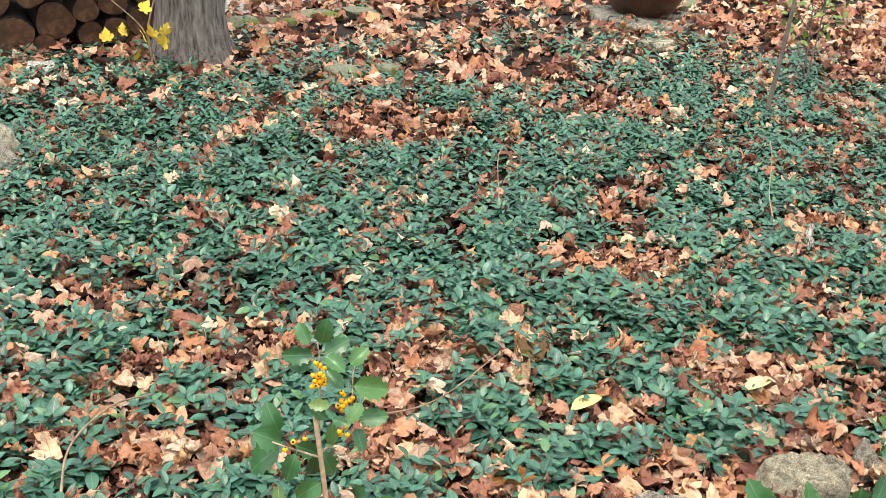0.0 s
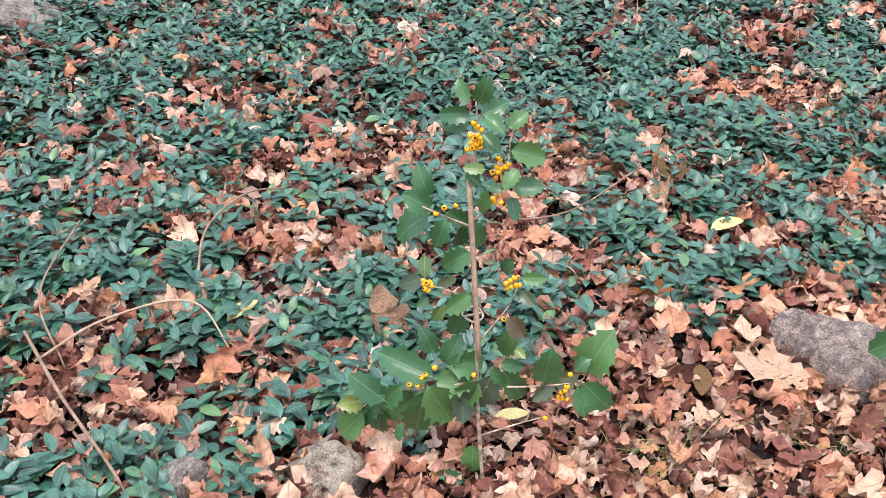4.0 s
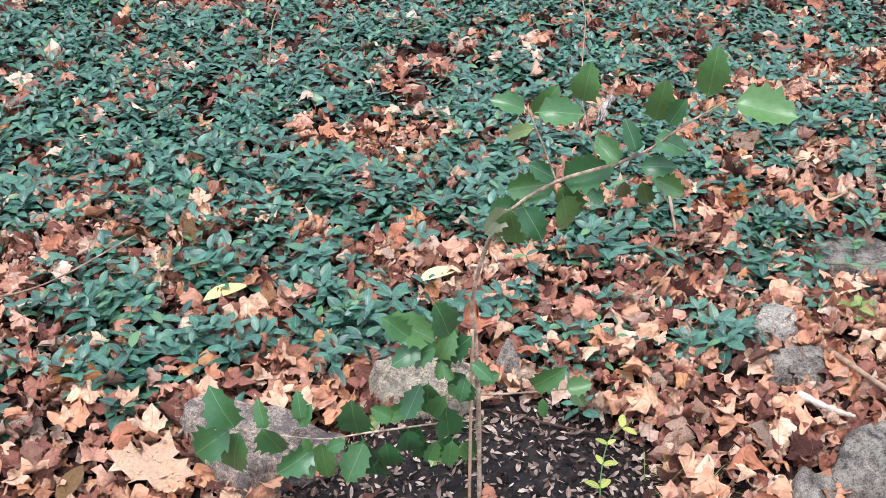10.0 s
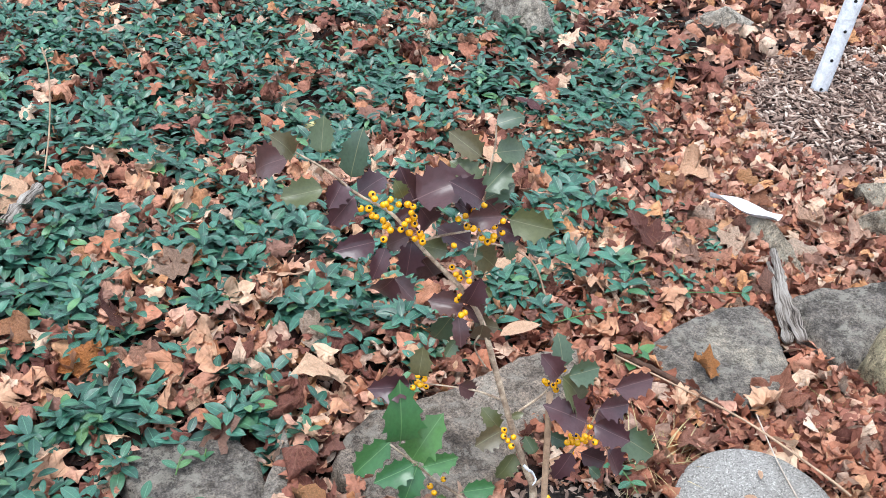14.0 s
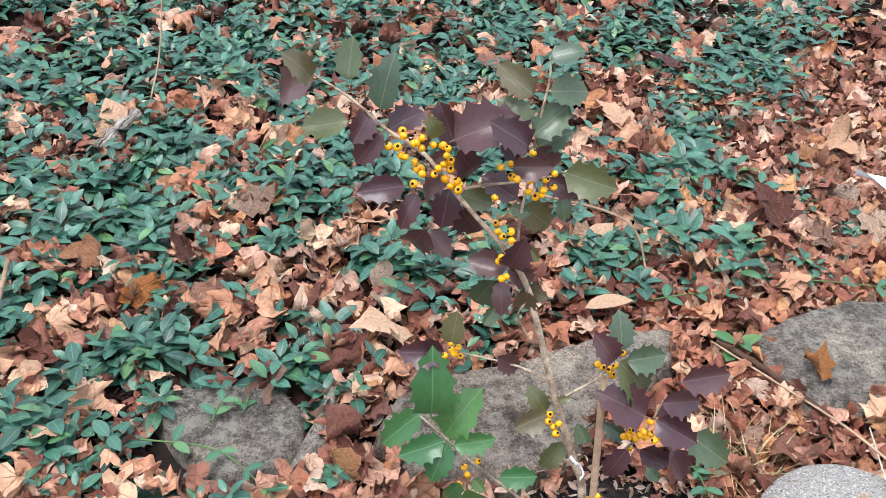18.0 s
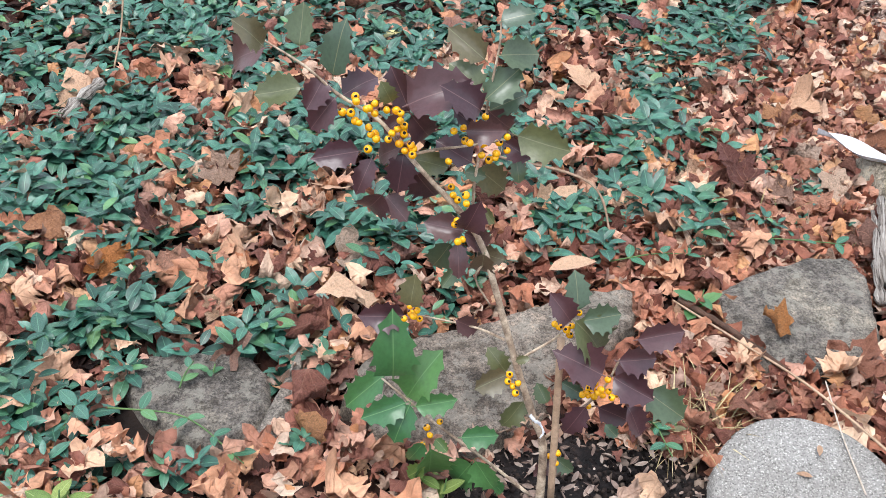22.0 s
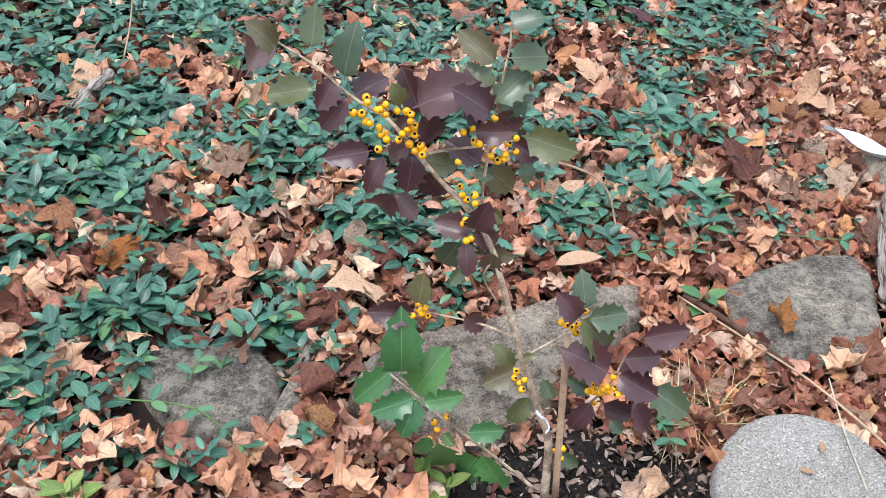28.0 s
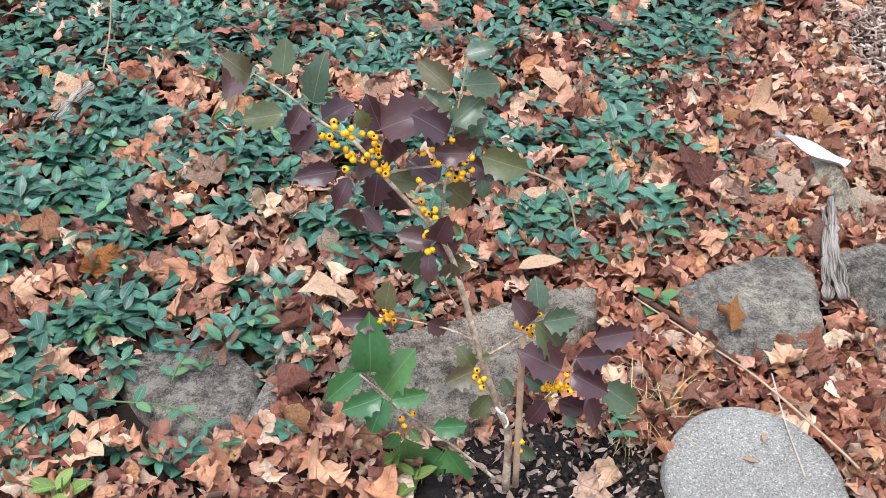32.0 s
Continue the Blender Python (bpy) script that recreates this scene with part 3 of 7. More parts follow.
FLATTER = [maple_shape(_r, _r.uniform(0.1, 0.4), _r.uniform(0.2, 0.5), 2) for _ in range(8)]
SHOOTS = [periwinkle_shoot(_r) for _ in range(16)]
FAR_SHOOTS = [periwinkle_shoot(_r, 4) for _ in range(16)]

# ---------------------------------------------------------------- where things grow
# bare leaf patches in the periwinkle and thick clumps of it: x, y, radius
BROWN_A = [(-0.64, 1.77, 0.05), (-0.36, 2.09, 0.06), (-0.25, 2.05, 0.06), (-0.12, 2.06, 0.09), (-0.69, 2.08, 0.04), (-0.47, 1.7, 0.06), (-0.35, 1.64, 0.06), (-0.2, 1.57, 0.04), (-0.78, 1.23, 0.06), (-0.6, 1.26, 0.05), (-0.86, 1.55, 0.05), (-0.94, 1.24, 0.07), (0.14, 1.69, 0.07), (0.16, 2.68, 0.05), (-0.49, 2.54, 0.06), (-0.3, 2.45, 0.04), (-0.17, 2.5, 0.04), (0.47, 1.71, 0.05), (0.48, 1.48, 0.05), (0.65, 1.43, 0.08), (0.64, 1.2, 0.06), (0.21, 1.18, 0.08), (-0.39, 1.28, 0.05), (0.05, 1.15, 0.06), (0.1, 1.49, 0.04), (-0.73, 2.45, 0.05), (0.85, 1.69, 0.05), (-0.2, 1.3, 0.03)]
BROWN_B = [(0.2, 1.79, 0.08), (0.32, 1.84, 0.07), (0.14, 1.66, 0.07), (1.11, 2.12, 0.1), (1.27, 2.08, 0.08), (0.97, 1.53, 0.08), (1.07, 1.48, 0.08), (1.18, 1.4, 0.07), (1.34, 2.54, 0.09), (1.9, 2.67, 0.09), (0.65, 1.45, 0.05), (0.62, 1.19, 0.07), (0.75, 1.08, 0.04), (1.46, 1.57, 0.05), (1.56, 1.32, 0.08), (1.33, 1.24, 0.08), (1.27, 1.05, 0.09), (1.21, 1.17, 0.06), (1.76, 1.44, 0.07), (1.6, 1.16, 0.09), (2.45, 1.97, 0.13), (1.71, 1.04, 0.09), (2.17, 1.46, 0.08), (0.04, 1.51, 0.06)]
BROWN_C = [(1.45, 2.66, 0.1), (1.28, 2.4, 0.09), (1.6, 2.14, 0.07), (2.07, 2.02, 0.1), (2.31, 2.06, 0.09), (2.46, 1.97, 0.09), (2.65, 2.11, 0.1), (2.05, 1.68, 0.08), (2.27, 1.6, 0.08), (2.1, 1.44, 0.09), (2.04, 1.29, 0.07), (1.54, 1.55, 0.04), (1.73, 1.34, 0.04), (1.34, 1.46, 0.05), (1.45, 1.23, 0.07), (1.51, 1.09, 0.06), (1.12, 1.37, 0.09), (1.16, 1.22, 0.05), (1.36, 1.12, 0.05), (1.2, 1.01, 0.1), (1.02, 1.08, 0.07), (1.68, 1.09, 0.06), (2.25, 1.29, 0.09), (2.53, 1.42, 0.07)]
BROWN_D = [(1.93, 1.78, 0.05), (2.0, 1.65, 0.06), (2.07, 1.48, 0.06), (2.15, 1.43, 0.06), (2.23, 1.41, 0.05), (2.25, 1.31, 0.06), (2.2, 1.52, 0.04), (1.76, 1.38, 0.06), (1.82, 1.21, 0.05), (1.93, 1.57, 0.04), (1.71, 1.28, 0.05), (1.84, 1.42, 0.04), (2.01, 1.37, 0.04), (2.54, 1.55, 0.05), (2.68, 1.88, 0.05), (2.8, 1.81, 0.08), (2.91, 1.87, 0.07), (3.04, 1.51, 0.09), (3.23, 1.59, 0.1), (3.08, 1.73, 0.06), (2.71, 1.58, 0.06), (2.75, 1.24, 0.08), (2.17, 1.24, 0.03), (1.97, 1.28, 0.02), (1.69, 1.58, 0.03), (2.13, 1.12, 0.04)]
GREEN_A = [(1.93, 3.01, 0.16), (2.32, 2.93, 0.12), (2.86, 2.63, 0.12), (2.3, 1.76, 0.1), (2.55, 1.81, 0.11), (2.34, 1.42, 0.06), (1.89, 1.62, 0.08), (1.65, 1.89, 0.08), (1.46, 1.86, 0.09), (1.19, 1.7, 0.09), (1.41, 1.52, 0.07), (1.89, 1.32, 0.06), (2.05, 1.24, 0.06), (1.26, 1.21, 0.04), (1.53, 0.95, 0.05), (1.41, 0.97, 0.04), (1.29, 1.04, 0.05), (1.72, 0.99, 0.04), (2.73, 1.67, 0.09)]
GREEN_B = [(1.72, 1.85, 0.11), (1.9, 2.05, 0.06), (2.11, 1.75, 0.11), (2.01, 1.98, 0.06), (1.74, 1.66, 0.09), (1.71, 1.51, 0.05), (1.89, 1.35, 0.05), (1.94, 1.25, 0.04), (2.05, 1.26, 0.04), (2.12, 1.26, 0.04), (2.3, 1.41, 0.05), (2.37, 1.42, 0.04), (2.19, 1.61, 0.04), (2.62, 2.21, 0.1), (2.53, 2.32, 0.09), (1.65, 2.2, 0.1), (2.87, 1.7, 0.05), (2.76, 1.53, 0.04), (3.08, 1.89, 0.05), (2.66, 1.43, 0.05), (2.42, 1.25, 0.02)]
GREEN_C = [(0.26, 1.56, 0.07), (0.82, 1.56, 0.07), (0.96, 1.28, 0.05), (0.46, 1.29, 0.08), (0.69, 1.22, 0.05), (1.36, 1.58, 0.08), (1.49, 0.98, 0.05), (0.57, 2.36, 0.14), (1.36, 1.76, 0.11), (0.04, 1.36, 0.06), (0.09, 1.21, 0.05), (0.32, 1.54, 0.07), (0.83, 2.07, 0.09), (0.76, 1.36, 0.05)]
BROWN_E = [(0.99, 3.67, 0.3), (1.93, 4.35, 0.45), (1.37, 5.44, 0.4), (2.1, 3.6, 0.25), (0.36, 3.8, 0.08), (2.9, 2.04, 0.09), (2.76, 3.01, 0.11), (2.99, 2.65, 0.09)]


def front(x):
    """The near edge of the periwinkle bed, along the row of stones."""
    return np.interp(x, [-2.5, -0.9, -0.55, -0.2, 0.1, 0.45, 0.75, 1.05, 1.35, 1.7, 2.0, 2.25, 2.6, 2.95, 3.2, 3.7, 4.5], [0.85, 0.95, 1.08, 1.10, 1.22, 1.20, 1.16, 1.16, 1.14, 1.06, 1.10, 1.22, 1.34, 1.40, 1.75, 2.4, 3.0])


def green(x, y):
    """Share of periwinkle cover, 0 to 1."""
    edge = np.clip(0.5 + (y - front(x)) * 4.5, 0, 1)
    thick = np.interp(x, [-1.5, 0.7, 1.2, 2.6, 3.2], [0.68, 0.68, 0.64, 0.60, 0.48])
    g = edge * np.clip(thick + 0.55 * wave(x * 3.6, y * 3.6, 4.0), 0.06, 1)
    for px, py, r in GREEN_A + GREEN_B + GREEN_C:
        d = np.hypot(x - px, y - py) / r
        g = np.maximum(g, 0.92 * np.clip((1.25 - d) / 0.5, 0, 1))
    for px, py, r in BROWN_A + BROWN_B + BROWN_C + BROWN_D + BROWN_E:
        d = np.hypot(x - px, y - py) / (r * np.interp(px, [0.6, 1.3], [1.3, 0.95]))
        g = g * np.clip((d - 0.75) / 0.5, 0.08, 1)
    g = g * np.clip((5.6 - y) / 1.0, 0.15, 1)
    far = np.clip((y - 3.2) / 1.2, 0, 1) * np.clip((x + 0.3) / 1.5, 0, 1)
    g = g * (1 - 0.30 * far)
    g = g * np.clip((4.3 - x - 0.1 * y) / 0.5, 0, 1)
    return np.clip(g, 0, 1)


def bare(x, y):
    """True where planting soil, chips or stones keep the leaves off."""
    a = np.hypot((x - 0.84) / 0.34, (y - 0.76) / 0.26) < 1
    b = np.hypot((x - 2.475) / 0.25, (y - 0.68) / 0.275) < 1
    c = np.hypot((x - 4.25) / 0.55, (y - 1.9) / 0.42) < 1
    d = np.hypot(x - 2.788, y - 0.776) < 0.136
    e = (np.hypot((x - 1.995) / 0.125, (y - 1.12) / 0.10) < 1) | (np.hypot((x - 2.36) / 0.15, (y - 1.07) / 0.11) < 1) | (np.hypot((x - 2.56) / 0.13, (y - 1.14) / 0.07) < 1) | (np.hypot((x - 2.965) / 0.14, (y - 1.11) / 0.11) < 1) | (np.hypot((x - 3.31) / 0.16, (y - 1.10) / 0.085) < 1) | (np.hypot((x - 0.55) / 0.12, (y - 1.02) / 0.09) < 1) | (np.hypot((x - 0.885) / 0.09, (y - 1.07) / 0.07) < 1) | (np.hypot(x - 1.55, y - 0.55) < 0.10)
    return a | b | c | d | e


# ---------------------------------------------------------------- ground
def axis(lo, hi, step, limit):
    core = np.arange(lo, hi + step / 2, step)
    grow = np.cumsum(step * 1.35 ** np.arange(1, 26))
    left, right = lo - grow, hi + grow
    return np.concatenate([left[left > -limit][::-1], core, right[right < limit]])


xs, ys = axis(-2.2, 5.5, 0.045, 400), axis(-0.6, 7.5, 0.045, 400)
gx, gy = np.meshgrid(xs, ys)
gverts = np.stack([gx, gy, gz(gx, gy) + 0.004 * wave(gx * 7, gy * 7, 2.0)], -1).reshape(-1, 3)
cols = len(xs)
ii = (np.arange(len(ys) - 1)[:, None] * cols + np.arange(cols - 1)[None]).ravel()
gtris = np.concatenate([np.stack([ii, ii + 1, ii + cols + 1], 1), np.stack([ii, ii + cols + 1, ii + cols], 1)])
ground = new("ground", tri_mesh("ground", gverts, gtris, M_SOIL_SHADED, gverts[:, :2]))
tagged(ground, "brown woodland soil under fallen leaves, darkened as shade in the gaps", "ground", kind="structure")

# ---------------------------------------------------------------- leaf litter and periwinkle


def sown(n, x0, x1, y0, y1, keep):
    x, y = RNG.uniform(x0, x1, n), RNG.uniform(y0, y1, n)
    k = RNG.uniform(0, 1, n) < keep(x, y)
    return x[k], y[k]


def lay_leaves(name, n, area, keep, size, lift, tilt, shapes, mat, label):
    x, y = sown(n, *area, keep)
    m = len(x)
    z = gz(x, y) + RNG.uniform(*lift, m)
    ang = np.stack([RNG.normal(0, tilt, m), RNG.normal(0, tilt, m), RNG.uniform(0, 6.28, m)], 1)
    sc = RNG.uniform(*size, m)
    ob = new(name, scatter(name, shapes, np.stack([x, y, z], 1), ang, sc, RNG.integers(0, len(shapes), m), mat))
    return tagged(ob, label, "leaf litter", kind="stuff")


def litter_keep(x, y):
    return np.where(bare(x, y), np.where(np.hypot(x - 2.788, y - 0.776) < 0.148, 0.0, 0.025), 1.0) * (1 - 0.80 * green(x, y)) * np.where((x > 3.0) & (y < 1.9), 0.85, 1.0)


def open_keep(x, y):
    return np.where(bare(x, y), 0.0, 1.0)


NEAR, MIDDLE, BACK = (-1.5, 4.2, 0.3, 2.2), (-1.7, 5.2, 2.2, 4.2), (-3.0, 8.0, 4.2, 9.0)
# bed of decaying leaves whose dark colour carries the shade of the gaps above
lay_leaves("leaf_bed", 8000, NEAR, open_keep, (0.05, 0.10), (0.000, 0.008), 0.18, BED_FLAT, M_UNDER_SHADED, "flat decaying brown leaves covering the soil, darkened as shade between upper leaves")
lay_leaves("leaf_bed", 3600, MIDDLE, open_keep, (0.06, 0.11), (0.000, 0.008), 0.18, BED_FLAT, M_UNDER_SHADED, "flat decaying brown leaves further back, darkened as shade between upper leaves")
lay_leaves("leaf_litter", 14500, NEAR, litter_keep, (0.020, 0.056), (0.004, 0.044), 0.65, MAPLES, M_LITTER, "dry curled salmon-brown maple leaves on the ground")
lay_leaves("leaf_litter", 5600, MIDDLE, litter_keep, (0.04, 0.085), (0.006, 0.030), 0.5, FAR_MAPLES, M_LITTER, "dry curled maple leaves among the periwinkle")
lay_leaves("leaf_litter", 9000, BACK, lambda x, y: 0.85 * open_keep(x, y), (0.06, 0.12), (0.0, 0.03), 0.4, FAR_FLAT, M_LITTER, "orange-brown maple leaves spread over the far ground")


# torn scraps of leaf between the whole ones
SCRAPS = []
for k in range(14):
    g = [(a - 1.5 + _r.uniform(-0.35, 0.35), b - 1.5 + _r.uniform(-0.35, 0.35)) for a in range(4) for b in range(4)]
    cx, cy, tw = _r.uniform(-0.35, 0.35), _r.uniform(-0.35, 0.35), _r.uniform(-0.3, 0.3)
    v = np.array([(x / 3, y / 3, cx * x * x / 3 + cy * y * y / 3 + tw * x * y / 3 + _r.uniform(-0.09, 0.09)) for x, y in g])
    q = [(a * 4 + b, a * 4 + b + 1, a * 4 + b + 5, a * 4 + b + 4) for a in range(3) for b in range(3) if (a, b) not in ((0, 0), (2, k % 3))]
    SCRAPS.append((v, np.array([(a, c, b) for a, b, c, d in q] + [(a, d, c) for a, b, c, d in q]), v[:, :2] * 0.6 + 0.5))
lay_leaves("leaf_scraps", 15000, NEAR, litter_keep, (0.014, 0.040), (0.012, 0.044), 0.7, SCRAPS, M_LITTER, "torn crumpled scraps of brown maple leaves")
lay_leaves("leaf_scraps", 9000, (2.95, 4.3, 0.3, 2.1), open_keep, (0.014, 0.040), (0.012, 0.042), 0.6, SCRAPS, M_LITTER, "small broken brown leaf scraps between the edging stones")


def plant_periwinkle(name, n, area, label, size=(0.92, 1.32), keep=None, shoots=SHOOTS):
    x, y = sown(n, *area, keep or (lambda x, y: np.where(bare(x, y), 0.0, green(x, y) ** 1.3)))
    m = len(x)
    z = gz(x, y) + RNG.uniform(0.0, 0.030, m)
    ang = np.stack([RNG.normal(0, 0.22, m), RNG.normal(0, 0.22, m), RNG.uniform(0, 6.28, m)], 1)
    ob = new(name, scatter(name, shoots, np.stack([x, y, z], 1), ang, RNG.uniform(*size, m), RNG.integers(0, len(shoots), m), M_VINCA))
    return tagged(ob, label, "ground cover", kind="stuff")


plant_periwinkle("periwinkle", 10200, NEAR, "glossy dark green periwinkle carpet of small oval leaves", (1.04, 1.44))
plant_periwinkle("periwinkle", 13800, MIDDLE, "dense dark green periwinkle further back", shoots=FAR_SHOOTS)
plant_periwinkle("periwinkle", 8000, (-3.0, 5.0, 4.2, 6.2), "dark green periwinkle at the foot of the tree", size=(1.0, 1.4), shoots=FAR_SHOOTS)
plant_periwinkle("periwinkle", 70, (2.72, 3.25, 1.27, 1.62), "thin straggling periwinkle shoots beside the slab", (0.55, 0.8), lambda x, y: np.where(bare(x, y), 0.0, 1.0))
plant_periwinkle("periwinkle", 60, (1.62, 2.15, 0.98, 1.2), "single periwinkle shoots between fallen leaves", (0.7, 0.95), lambda x, y: np.where(bare(x, y), 0.0, 0.8))
plant_periwinkle("periwinkle", 160, (1.1, 1.9, 0.85, 1.3), "single periwinkle shoots between small stones", (0.75, 1.0), lambda x, y: np.clip(0.4 + wave(x * 3, y * 3, 1.0), 0, 1))
# the upper leaves that lie on top of the periwinkle
lay_leaves("leaf_litter", 1700, (-1.5, 3.6, 0.9, 2.2), lambda x, y: np.clip(0.45 + 0.9 * wave(x * 3.1, y * 3.1, 9.0), 0.05, 1) * open_keep(x, y), (0.028, 0.066), (0.030, 0.055), 0.45, MAPLES, M_LITTER, "single dry maple leaves caught on the periwinkle")
lay_leaves("leaf_litter", 550, (1.1, 3.0, 1.3, 3.2), lambda x, y: np.clip(0.5 + 0.9 * wave(x * 3.3, y * 3.3, 2.0), 0.1, 1) * open_keep(x, y), (0.028, 0.066), (0.030, 0.055), 0.45, MAPLES, M_LITTER, "dry maple leaves caught between periwinkle shoots")
lay_leaves("leaf_litter", 800, (-1.3, 0.7, 1.1, 3.0), lambda x, y: np.clip(0.5 + 0.9 * wave(x * 2.7, y * 2.7, 5.0), 0.1, 1) * open_keep(x, y), (0.03, 0.07), (0.030, 0.052), 0.45, FAR_MAPLES, M_LITTER, "dry maple leaves lying between periwinkle shoots")
lay_leaves("leaf_litter", 1900, (-1.7, 5.0, 2.2, 5.2), lambda x, y: np.clip(0.45 + 0.9 * wave(x * 2.3, y * 2.3, 9.0), 0.05, 1) * open_keep(x, y), (0.04, 0.085), (0.030, 0.055), 0.5, FAR_MAPLES, M_LITTER, "single dry maple leaves on the far periwinkle")

lay_leaves("leaf_litter", 1200, (-1.2, 3.0, 0.45, 2.3), lambda x, y: np.clip(1 - 1.3 * green(x, y), 0, 1) * open_keep(x, y), (0.038, 0.072), (0.036, 0.056), 0.45, MAPLES, M_TOP, "large curled tan maple leaves lying on the litter")

lay_leaves("leaf_scraps", 2400, (2.55, 3.3, 0.42, 1.40), lambda x, y: (1 - 0.85 * green(x, y)) * open_keep(x, y), (0.014, 0.036), (0.024, 0.046), 0.6, SCRAPS, M_RUSSET, "crumbled russet leaf scraps round the stepping stone")

# the same ground going on outside the bed, thinning out
def thinning(x, y):
    d = np.maximum(np.maximum(-1.5 - x, x - 4.6), np.maximum(0.4 - y, y - 8.5))
    return np.where(d < -0.15, 0.0, np.exp(-np.clip(d, 0, None) / 1.3)) * open_keep(x, y)


def thin_green(x, y):
    d = np.maximum(-1.65 - x, 0)
    return np.clip((y - 0.9) * 3, 0, 1) * np.exp(-d / 0.7) * np.clip((5.6 - y), 0.1, 1)


lay_leaves("leaf_litter", 15000, (-7.0, 10.0, -4.5, 9.5), thinning, (0.06, 0.12), (0.0, 0.03), 0.4, FAR_FLAT, M_LITTER, "brown maple leaves thinning out over the woodland floor")
lay_leaves("leaf_litter", 9000, (-2.6, 5.6, -1.6, 0.6), lambda x, y: np.clip(np.exp((y - 0.45) / 0.6), 0, 1) * np.where(y > 0.40, 0.0, 1.0) * open_keep(x, y), (0.05, 0.10), (0.0, 0.03), 0.4, FAR_FLAT, M_LITTER, "brown maple leaves thinning out before the bed")
lay_leaves("leaf_litter", 5000, (4.0, 6.5, 0.2, 4.5), thinning, (0.05, 0.10), (0.0, 0.03), 0.4, FAR_FLAT, M_LITTER, "brown maple leaves beyond the mulch bed")
plant_periwinkle("periwinkle", 3500, (-4.0, -1.5, 0.9, 6.0), "dark green periwinkle thinning out beside the bed", keep=thin_green, shoots=FAR_SHOOTS)

# ---------------------------------------------------------------- stones


def stone(x, y, size, mat, label, seed, sink=0.3, rz=0, flat=0.0, name="fieldstone"):
    ob = new(name, rock_mesh(name, size, mat, seed, flat=flat))
    ob.matrix_world = pose(x, y, float(gz(x, y)) + size[2] * (0.5 - sink), 0, 0, rz)
    return tagged(ob, label, "stone", "edging stones")


def slab(outline, top, mat, label, seed, **kw):
    ob = new("flat_stone", slab_mesh("flat_stone", outline, top, mat, seed, **kw))
    return tagged(ob, label, "stone", "edging stones")


def block_mesh(name, outline, mat, seed, high, batter=0.015, bevel=0.016, depth=0.08, rings=12, rough=0.010):
    """A broken fieldstone: uneven walls leaning inwards over its outline, worn edges and a rough, gently sloping top. Outline: x, y, height of the rim as a share of high."""
    pts = [Vector(p) for p in outline]
    n = len(pts)
    loop = []
    for i in range(n):
        for k in range(9):
            loop.append(pts[i].lerp(pts[(i + 1) % n], k / 9))
    loop = [(loop[i - 1] + loop[i] * 2 + loop[(i + 1) % len(loop)]) / 4 for i in range(len(loop))]
    c = sum(loop, Vector()) / len(loop)
    m = len(loop)
    mid = c.z * high
    reach = sum(((p - c).xy.length for p in loop)) / m
    levels = [(batter, None), (batter * 0.8, 0.3), (batter * 0.4, 0.7), (0.0, 0.93), (-bevel * 0.4, 0.985), (-bevel, 1.0)]
    verts, faces = [], []
    for out, up in levels:
        for p in loop:
            q = c.xy + (p - c).xy * (1 + out / max((p - c).xy.length, 0.02))
            verts.append(Vector((q.x, q.y, -depth if up is None else p.z * high * up)))
    for k in range(1, rings + 1):
        s = (1 - bevel / reach) * (1 - 0.97 * k / rings)
        for p in loop:
            q = c.xy + (p - c).xy * s
            verts.append(Vector((q.x, q.y, mid + (p.z * high - mid) * s + 0.05 * high * (1 - s))))
    off = Vector((seed * 2.7, seed * 1.3, seed * 0.7))
    for v in verts:
        a = noise.fractal(v * 11 + off, 0.8, 2.1, 4) * rough
        b = noise.fractal(v * 48 + off, 0.7, 2.1, 3) * rough * 0.35
        d = (v.xy - c.xy) * 0.6 / reach
        v += Vector((d.x * (a + b) * 1.4, d.y * (a + b) * 1.4, a + b))
    lev = len(verts) // m
    for i in range(lev - 1):
        for k in range(m):
            j = (k + 1) % m
            faces.append((i * m + k, i * m + j, (i + 1) * m + j, (i + 1) * m + k))
    faces.append(tuple((lev - 1) * m + k for k in range(m)))
    return mesh(name, verts, faces, mat)


def block(outline, high, mat, label, seed, name="fieldstone", **kw):
    return tagged(new(name, block_mesh(name, outline, mat, seed, high, **kw)), label, "stone", "edging stones")


block([(0.424, 1.1, 0.9), (0.437, 1.01, 0.9), (0.464, 0.945, 0.88), (0.492, 0.888, 0.78), (0.558, 0.922, 0.75), (0.64, 0.905, 0.66), (0.672, 0.935, 0.7), (0.605, 1.01, 0.95), (0.525, 1.065, 1.0), (0.46, 1.105, 1.0)], 0.098, M_BOULDER, "grey fieldstone with a dark pitted sloping top", 3, batter=0.012, bevel=0.010, rough=0.012)
block([(0.785, 1.1, 1.0), (0.8, 1.036, 0.95), (0.877, 0.987, 0.8), (0.93, 0.985, 0.8), (0.965, 1.02, 0.95), (0.945, 1.055, 1.05), (0.84, 1.115, 1.05)], 0.085, M_STONE_WARM, "tan-grey fieldstone behind the bare holly stem", 5, rough=0.016, bevel=0.012)
stone(1.04, 1.045, (0.042, 0.038, 0.075), M_STONE, "small grey stone beside the planting hole", 8)
stone(1.12, 0.975, (0.032, 0.032, 0.06), M_STONE_WARM, "small upright tan stone", 9)
stone(-0.513, 1.02, (0.078, 0.072, 0.085), M_STONE_WARM, "rounded tan-grey stone among periwinkle", 12)
stone(-0.728, 1.04, (0.075, 0.06, 0.075), M_STONE, "rounded grey stone among periwinkle", 13)
